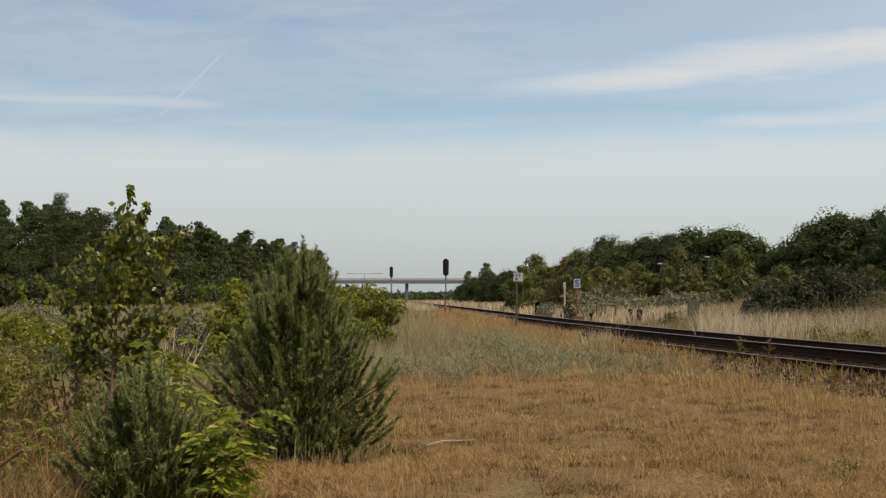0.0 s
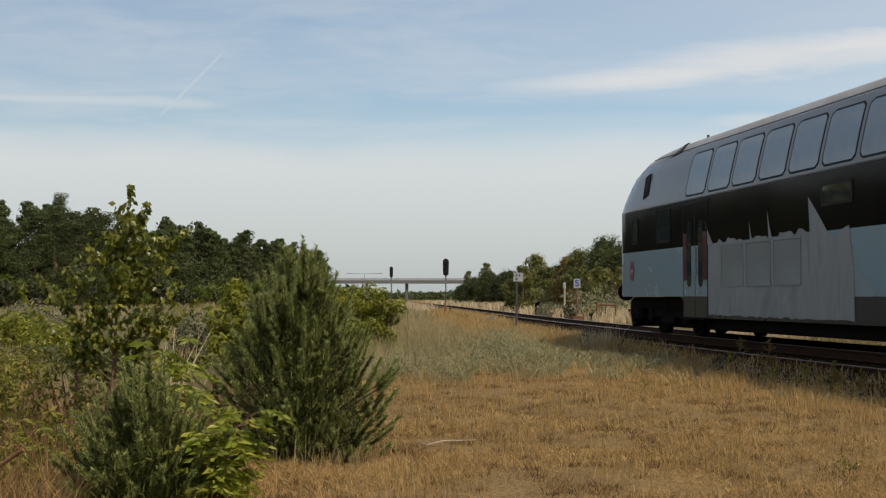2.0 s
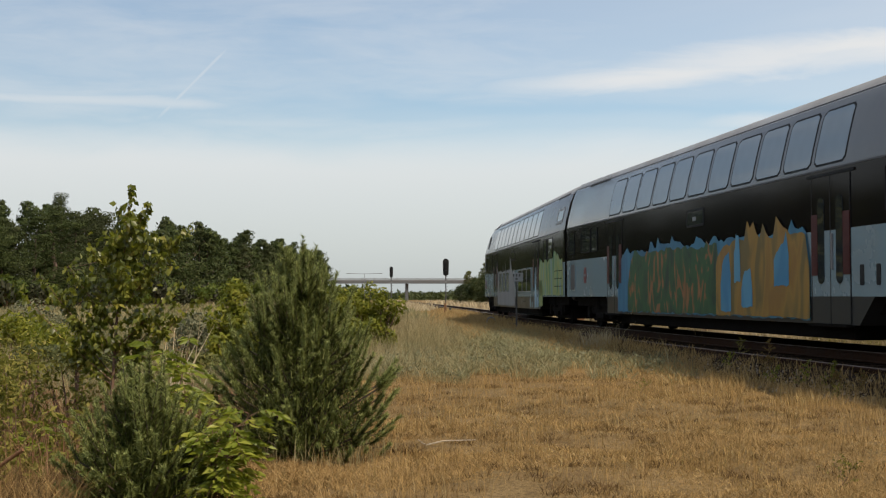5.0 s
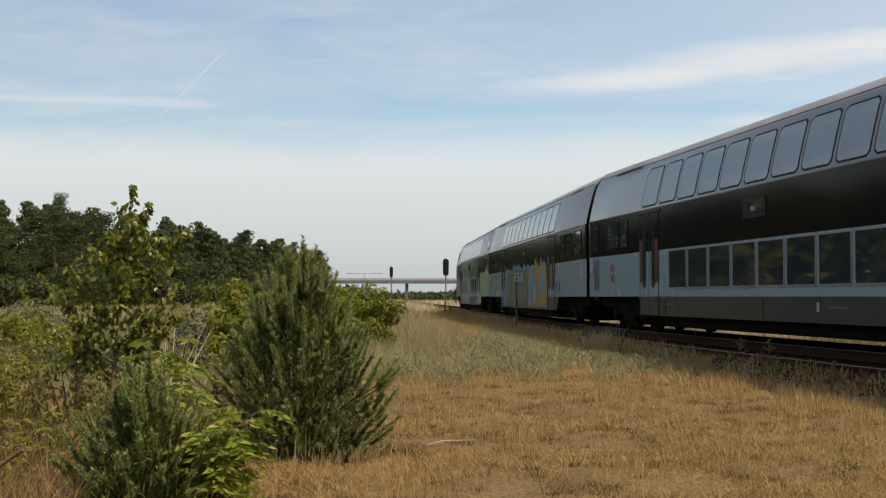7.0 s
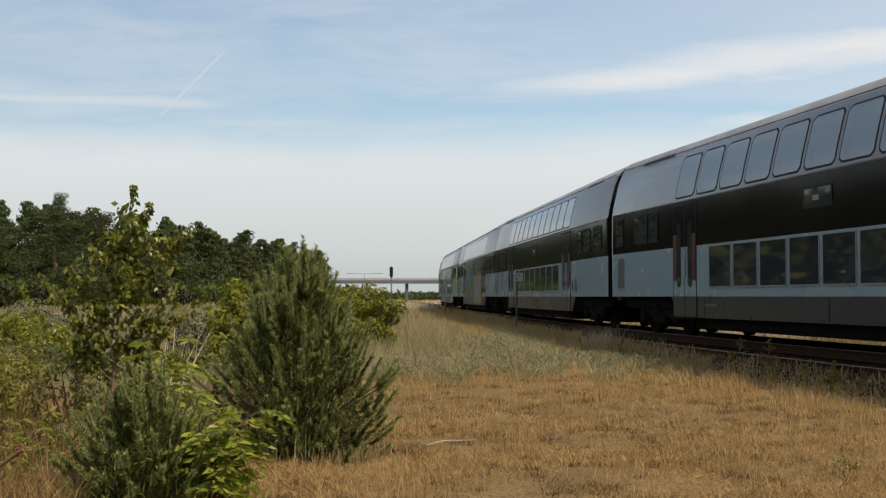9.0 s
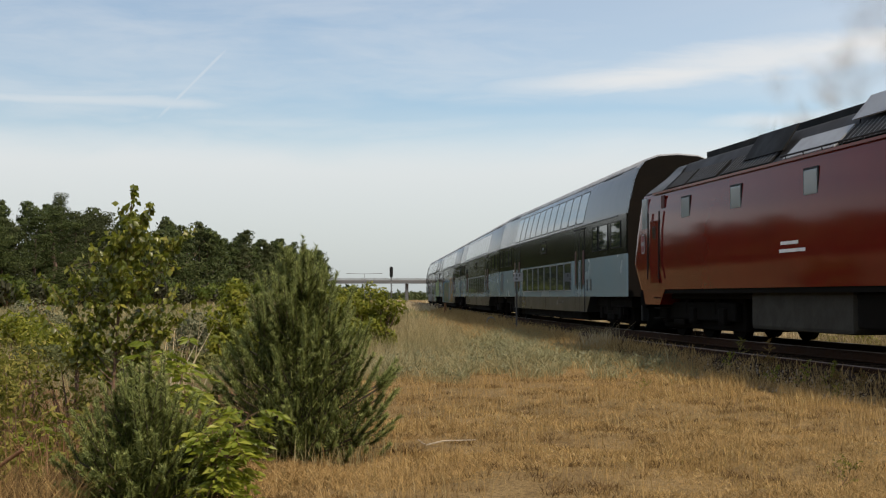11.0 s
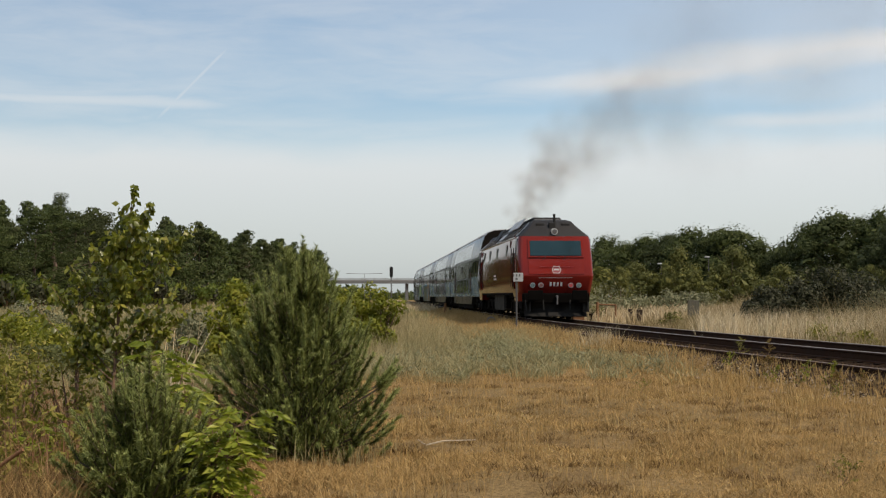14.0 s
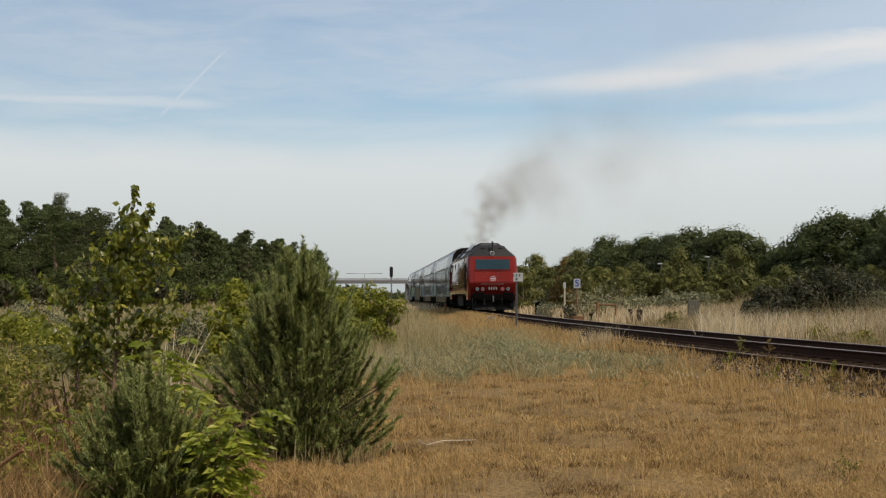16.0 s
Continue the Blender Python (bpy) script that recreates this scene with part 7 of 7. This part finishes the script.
def sign_post(name, x, y, z_base, z_top, plate_w, plate_h, pole_mat, label, category, mark):
    s = tagged(empty(name), label, category)
    rod_part("pole", (x, y, z_base), (x, y, z_top), 0.035, pole_mat, s, "", 10)
    box_part("plate", (x, y - 0.05, z_top - plate_h / 2), (plate_w, 0.02, plate_h), M_SIGN, s, "dull white sign plate", 0.006)
    return s


def make_signs():
    make_signal(0.42, 190.0, EYE + (525.2 - 458) / 2264 * 190, 2.55, 0.92, "tall railway signal with a black oval head beside the line")
    make_signal(-9.3, 230.0, EYE + (525.2 - 472) / 2264 * 230, 2.0, 0.62, "farther railway signal with a black head")
    # number board on a pale pole in front of the line
    y = 47.0
    x = (914 - 784) / 2264 * y
    s = sign_post("line_sign", x, y, 0.05, EYE + (525 - 483) / 2264 * y, 0.36, 0.32, M_DARKGREY, "small white railway board on a grey pole", "railway sign", None)
    s.children[0].location = (0.06, 0, 0)
    for k in range(3):
        box_part("writing_bar", (x - 0.11 + 0.11 * k, y - 0.066, EYE + 0.78), (0.05, 0.006, 0.09), M_DARKGREY, s)
    box_part("writing_bar", (x, y - 0.066, EYE + 0.65), (0.08, 0.006, 0.07), M_DARKGREY, s)
    # S board on a rusty post
    y = 68.0
    x = (1021 - 784) / 2264 * y
    s = sign_post("letter_sign", x, y, 0.1, EYE + (525 - 493.5) / 2264 * y, 0.36, 0.50, M_RUST, "white board with a dark blue letter on a rusty post", "railway sign", None)
    cu = bpy.data.curves.new("letter", "FONT")
    cu.body, cu.size, cu.extrude, cu.align_x, cu.align_y = "S", 0.50, 0.004, "CENTER", "CENTER"
    cu.offset = 0.014
    ob = new("letter", cu)
    dg = bpy.context.evaluated_depsgraph_get()
    me = bpy.data.meshes.new_from_object(ob.evaluated_get(dg))
    bpy.data.objects.remove(ob)
    me.materials.clear()
    me.materials.append(M_BLUE)
    ob = new("letter", me)
    ob.parent = s
    ob.matrix_basis = pose(x, y - 0.066, EYE + (525 - 493.5) / 2264 * y - 0.25, 90, 0, 0)
    # white marker post
    y = 68.0
    x = (999 - 784) / 2264 * y
    p = tagged(empty("marker_post"), "slim pale marker post beyond the track", "post")
    rod_part("post_shaft", (x, y, 0.1), (x, y, EYE + 0.5), 0.045, M_BLEACHED, p)
    box_part("post_head", (x, y, EYE + 0.58), (0.14, 0.10, 0.34), M_SIGN, p, "", 0.03)
    # dwarf signal: a black rounded board
    y = 75.0
    x = (953 - 784) / 2264 * y
    d = tagged(empty("dwarf_signal"), "black rounded dwarf signal beside the track", "railway signal")
    box_part("signal_board", (x, y, 0.78), (0.46, 0.10, 0.62), M_BEAM, d, "", 0.04)
    rod_part("signal_cap", (x, y + 0.05, 1.0), (x, y - 0.05, 1.0), 0.22, M_BEAM, d, "", 16)
    box_part("signal_foot", (x, y, 0.45), (0.24, 0.16, 0.75), M_DARKGREY, d, "", 0.02)
    # rusty pipe barrier
    y = 64.0
    b = tagged(empty("pipe_barrier"), "low rusty pipe barrier beyond the track", "barrier")
    X = lambda px: (px - 784) / 2264 * y
    Z = lambda py: EYE + (525.2 - py) / 2264 * y
    rod_part("barrier_post", (X(1057), y, 0.1), (X(1057), y, Z(535)), 0.07, M_RUST, b)
    rod_part("barrier_post", (X(1089), y, 0.1), (X(1089), y, Z(539)), 0.05, M_RUST, b)
    rod_part("barrier_rail", (X(1057), y, Z(539)), (X(1089), y, Z(540)), 0.04, M_RUST, b)
    rod_part("barrier_rail", (X(1072), y, 0.1), (X(1072), y, Z(541)), 0.018, M_RUST, b)
    # low rusty point box and a point lever
    y = 62.0
    X = lambda px: (px - 784) / 2264 * y
    o = tagged(empty("point_box"), "low rusty box beside the track", "box")
    box_part("box_body", (X(1023), y, 0.45), (0.55, 0.5, 0.22), M_RUST, o, "", 0.03)
    box_part("box_lid", (X(1023), y, 0.57), (0.6, 0.54, 0.03), M_RUST, o, "", 0.01)
    o = tagged(empty("point_lever"), "small dark point lever beside the track", "lever")
    rod_part("lever_arm", (X(1046), y, 0.3), (X(1046), y, 0.72), 0.03, M_UNDER, o)
    box_part("lever_weight", (X(1046), y, 0.66), (0.22, 0.12, 0.10), M_UNDER, o, "", 0.03)
    # timber stumps and an old board post
    y = 64.0
    X = lambda px: (px - 784) / 2264 * y
    Z = lambda py: EYE + (525.2 - py) / 2264 * y
    for px, w, t, m, lab in ((1115, 0.20, 547, M_DARKWOOD, "grey weathered stump in the dry grass"), (1131, 0.28, 548, M_DARKWOOD, "dark weathered timber stump in the dry grass")):
        o = tagged(empty("stump"), lab, "stump", "stumps in the grass")
        box_part("stump_body", (X(px), y, Z(t) / 2 + 0.05), (w, 0.2, Z(t) - 0.1), m, o, "", 0.02, Matrix.Rotation(0.03, 3, "Y"))
    y = 60.0
    X = lambda px: (px - 784) / 2264 * y
    Z = lambda py: EYE + (525.2 - py) / 2264 * y
    o = tagged(empty("board_post"), "grey weathered post of two upright boards", "post")
    box_part("board", (X(1222), y, Z(531) / 2), (0.28, 0.2, Z(531)), M_TIMBER, o, "grey board", 0.015)
    box_part("board", (X(1232), y + 0.03, Z(532) / 2), (0.24, 0.2, Z(532)), M_TIMBER, o, "brown-grey board", 0.015)
    # short posts and a bent white pipe near the far rails
    y = 88.0
    for px, t, m in ((788, 537, M_RUST), (797, 544, M_TIMBER)):
        o = tagged(empty("short_post"), "short dark post in the grass", "post", "short posts by the line")
        X0 = (px - 784) / 2264 * y
        top = EYE + (525.2 - t) / 2264 * y
        box_part("post_body", (X0, y, top / 2), (0.16, 0.16, top), m, o, "", 0.02)
    y = 56.0
    o = tagged(empty("bent_pipe"), "bent pale pipe hoop in the grass", "pipe")
    cx0 = (868 - 784) / 2264 * y
    pts = [Vector((cx0 - 0.17 + 0.0 * k, y, 0.1)) for k in range(1)] + [Vector((cx0 + 0.19 * math.cos(a) + 0.02, y, 0.42 + 0.21 * math.sin(a))) for a in np.linspace(2.6, 0.0, 9)] + [Vector((cx0 + 0.21, y, 0.1))]
    vs, fs = tube(pts, [0.032] * len(pts), 8)
    put_mesh("pipe_hoop", vs, fs, M_GALV, o, smooth=True)
    # park lamps among the trees
    for px, py, yy in ((1254, 456, 112.0), (1170, 468, 116.0)):
        o = tagged(empty("street_lamp"), "slim grey street lamp with a white head before the trees", "street lamp", "lamps before the trees")
        x0 = (px - 784) / 2264 * yy
        top = EYE + (525.2 - py) / 2264 * yy
        rod_part("pole", (x0, yy, 0.0), (x0, yy, top), 0.04, M_DARKGREY, o)
        box_part("lamp_head", (x0 - 0.12, yy, top + 0.05), (0.42, 0.22, 0.13), M_SIGN, o, "pale lamp head", 0.04)
    # a rusty bar leaning in the weeds
    o = tagged(empty("rusty_bar"), "rusty iron bar leaning in the meadow weeds", "bar")
    rod_part("bar_shaft", (-3.62, 9.2, 0.0), (-2.94, 9.0, 0.46), 0.014, M_RUST, o, "", 8)
    # a dry stick in the turf
    o = tagged(empty("fallen_stick"), "bare bleached stick lying on the turf", "stick")
    x0, y0, z0 = at_ground(0.05, 12.9)
    vs, fs = tube([(x0 - 0.30, y0 - 0.10, z0 + 0.11), (x0 - 0.22, y0 - 0.05, z0 + 0.05), (x0 - 0.05, y0, z0 + 0.085), (x0 + 0.28, y0 + 0.05, z0 + 0.09)], [0.004, 0.007, 0.008, 0.004], 6)
    put_mesh("stick", vs, fs, M_BLEACHED, o)


make_bridge()
make_signs()

# ---- exhaust smoke ----


def make_smoke():
    """Soft-edged flakes of thin smoke, gathered in puffs that spread with their age."""
    m = bpy.data.materials.new("thin_soot_smoke")
    m.use_nodes = True
    nt = m.node_tree
    nt.nodes.clear()
    co = node(nt, "ShaderNodeTexCoord").outputs["Object"]
    soft = node(nt, "ShaderNodeAttribute")
    soft.attribute_name = "soft"
    n = node(nt, "ShaderNodeMapRange", {0: grain(nt, co, 0.9, 3.0, 0.55), 1: 0.30, 2: 0.70, 3: 0.55, 4: 1.0}).outputs[0]
    thick = calc(nt, "MULTIPLY", calc(nt, "POWER", soft.outputs["Fac"], 1.4), calc(nt, "MULTIPLY", n, 0.32))
    d = node(nt, "ShaderNodeBsdfDiffuse", {0: (0.32, 0.265, 0.22, 1)})
    tl = node(nt, "ShaderNodeBsdfTranslucent", {0: (0.32, 0.265, 0.22, 1)})
    both = node(nt, "ShaderNodeMixShader", {0: 0.5, 1: d.outputs[0], 2: tl.outputs[0]})
    t = node(nt, "ShaderNodeBsdfTransparent")
    mx = node(nt, "ShaderNodeMixShader", {0: thick, 1: t.outputs[0], 2: both.outputs[0]})
    node(nt, "ShaderNodeOutputMaterial", {0: mx.outputs[0]})
    puffs = []
    sides = 12
    for k in range(17):
        rng = np.random.default_rng(400 + k)
        age = 0.02 + 0.115 * k + 0.0085 * k * k
        sig = 0.27 + 0.38 * age
        cnt = 13
        vs, fs, val = [], [], []
        for j in range(cnt):
            c = Vector(rng.normal(0, 1, 3)) * sig
            c.y *= 1.5
            s = sig * rng.uniform(1.1, 1.9)
            q = Vector((rng.normal(0, 0.6), 1.0, rng.normal(0, 0.6))).normalized()
            a = q.orthogonal().normalized()
            b = q.cross(a)
            o = len(vs)
            vs.append(c)
            val.append(min(1.0, 0.8 + age) * math.exp(-age / 1.75))
            for i in range(sides):
                w = 2 * math.pi * i / sides
                vs.append(c + (a * math.cos(w) + b * math.sin(w)) * s * rng.uniform(0.88, 1.12))
                val.append(0.0)
            for i in range(sides):
                fs.append((o, o + 1 + i, o + 1 + (i + 1) % sides))
        ob = put_mesh("smoke_puff", vs, fs, m)
        at = ob.data.attributes.new("soft", "FLOAT", "POINT")
        at.data.foreach_set("value", np.array(val, dtype=np.float32))
        tagged(ob, "thin brown-grey puff of diesel exhaust smoke", "smoke", "exhaust plume", "stuff")
        ob.visible_shadow = False
        puffs.append((ob, age))
    return puffs


scene.cycles.transparent_max_bounces = 128
SMOKE = make_smoke()

# ---- what moves ----


def train_at(t):
    """How far the front of the train has come along the line."""
    return -6.84 + 10.746 * t + 0.0791 * t * t


def carriage_pose(s, half):
    """A vehicle whose pivots stand on the line half a base before and behind s."""
    x0, y0, _ = on_track(s - half)
    x1, y1, _ = on_track(s + half)
    return pose((x0 + x1) / 2, (y0 + y1) / 2, RAIL, 0, 0, math.degrees(math.atan2(y1 - y0, x1 - x0)))


def motions():
    times = [0.5 * k for k in range(33)]
    for k, ob in enumerate((CONTROL, SECOND, THIRD, FOURTH)):
        walk(ob, [(t, carriage_pose(train_at(t) - PITCH * (k + 0.5), 9.9)) for t in times])
    back = 4 * PITCH + 10.15
    walk(LOCO, [(t, carriage_pose(train_at(t) - back, 6.0)) for t in times])
    # the poplar leans a little in the wind
    x, y, z = POPLAR.location
    walk(POPLAR, [(t, pose(x, y, z, 0, float(np.interp(t, (0, 4, 7.5, 12, 16), (0.0, 0.35, 0.45, 1.0, 0.85))) + 0.10 * math.sin(2.1 * t), 0)) for t in times])
    # wheels roll: one row for each thirtieth of a second
    ticks = [k / 30 for k in range(481)]
    for sets, r in ((SETS_A + SETS_B + SETS_C + SETS_D, 0.46), (SETS_E, 0.508)):
        for w in sets:
            x, y, z = w.location
            walk(w, [(t, pose(x, y, z, 0, math.degrees((train_at(t) + 7) / r) % 360, 0)) for t in ticks])
    # the plume hangs over the line and drifts with the wind as the engine draws away
    for ob, age in SMOKE:
        rows = []
        for t in times:
            x, y, a = on_track(train_at(t - age) - 4 * PITCH - 6.9)
            rise = 3.5 * (1 - math.exp(-age / 0.48)) + 0.10 * math.sin(2.3 * t + 4 * age)
            drift = age * (0.78 + 0.12 * math.sin(1.3 * t + 2 * age))
            rows.append((t, pose(x + drift, y, RAIL + 4.05 + rise, 0, 0, 9 * math.sin(0.7 * t + age))))
        walk(ob, rows)


motions()
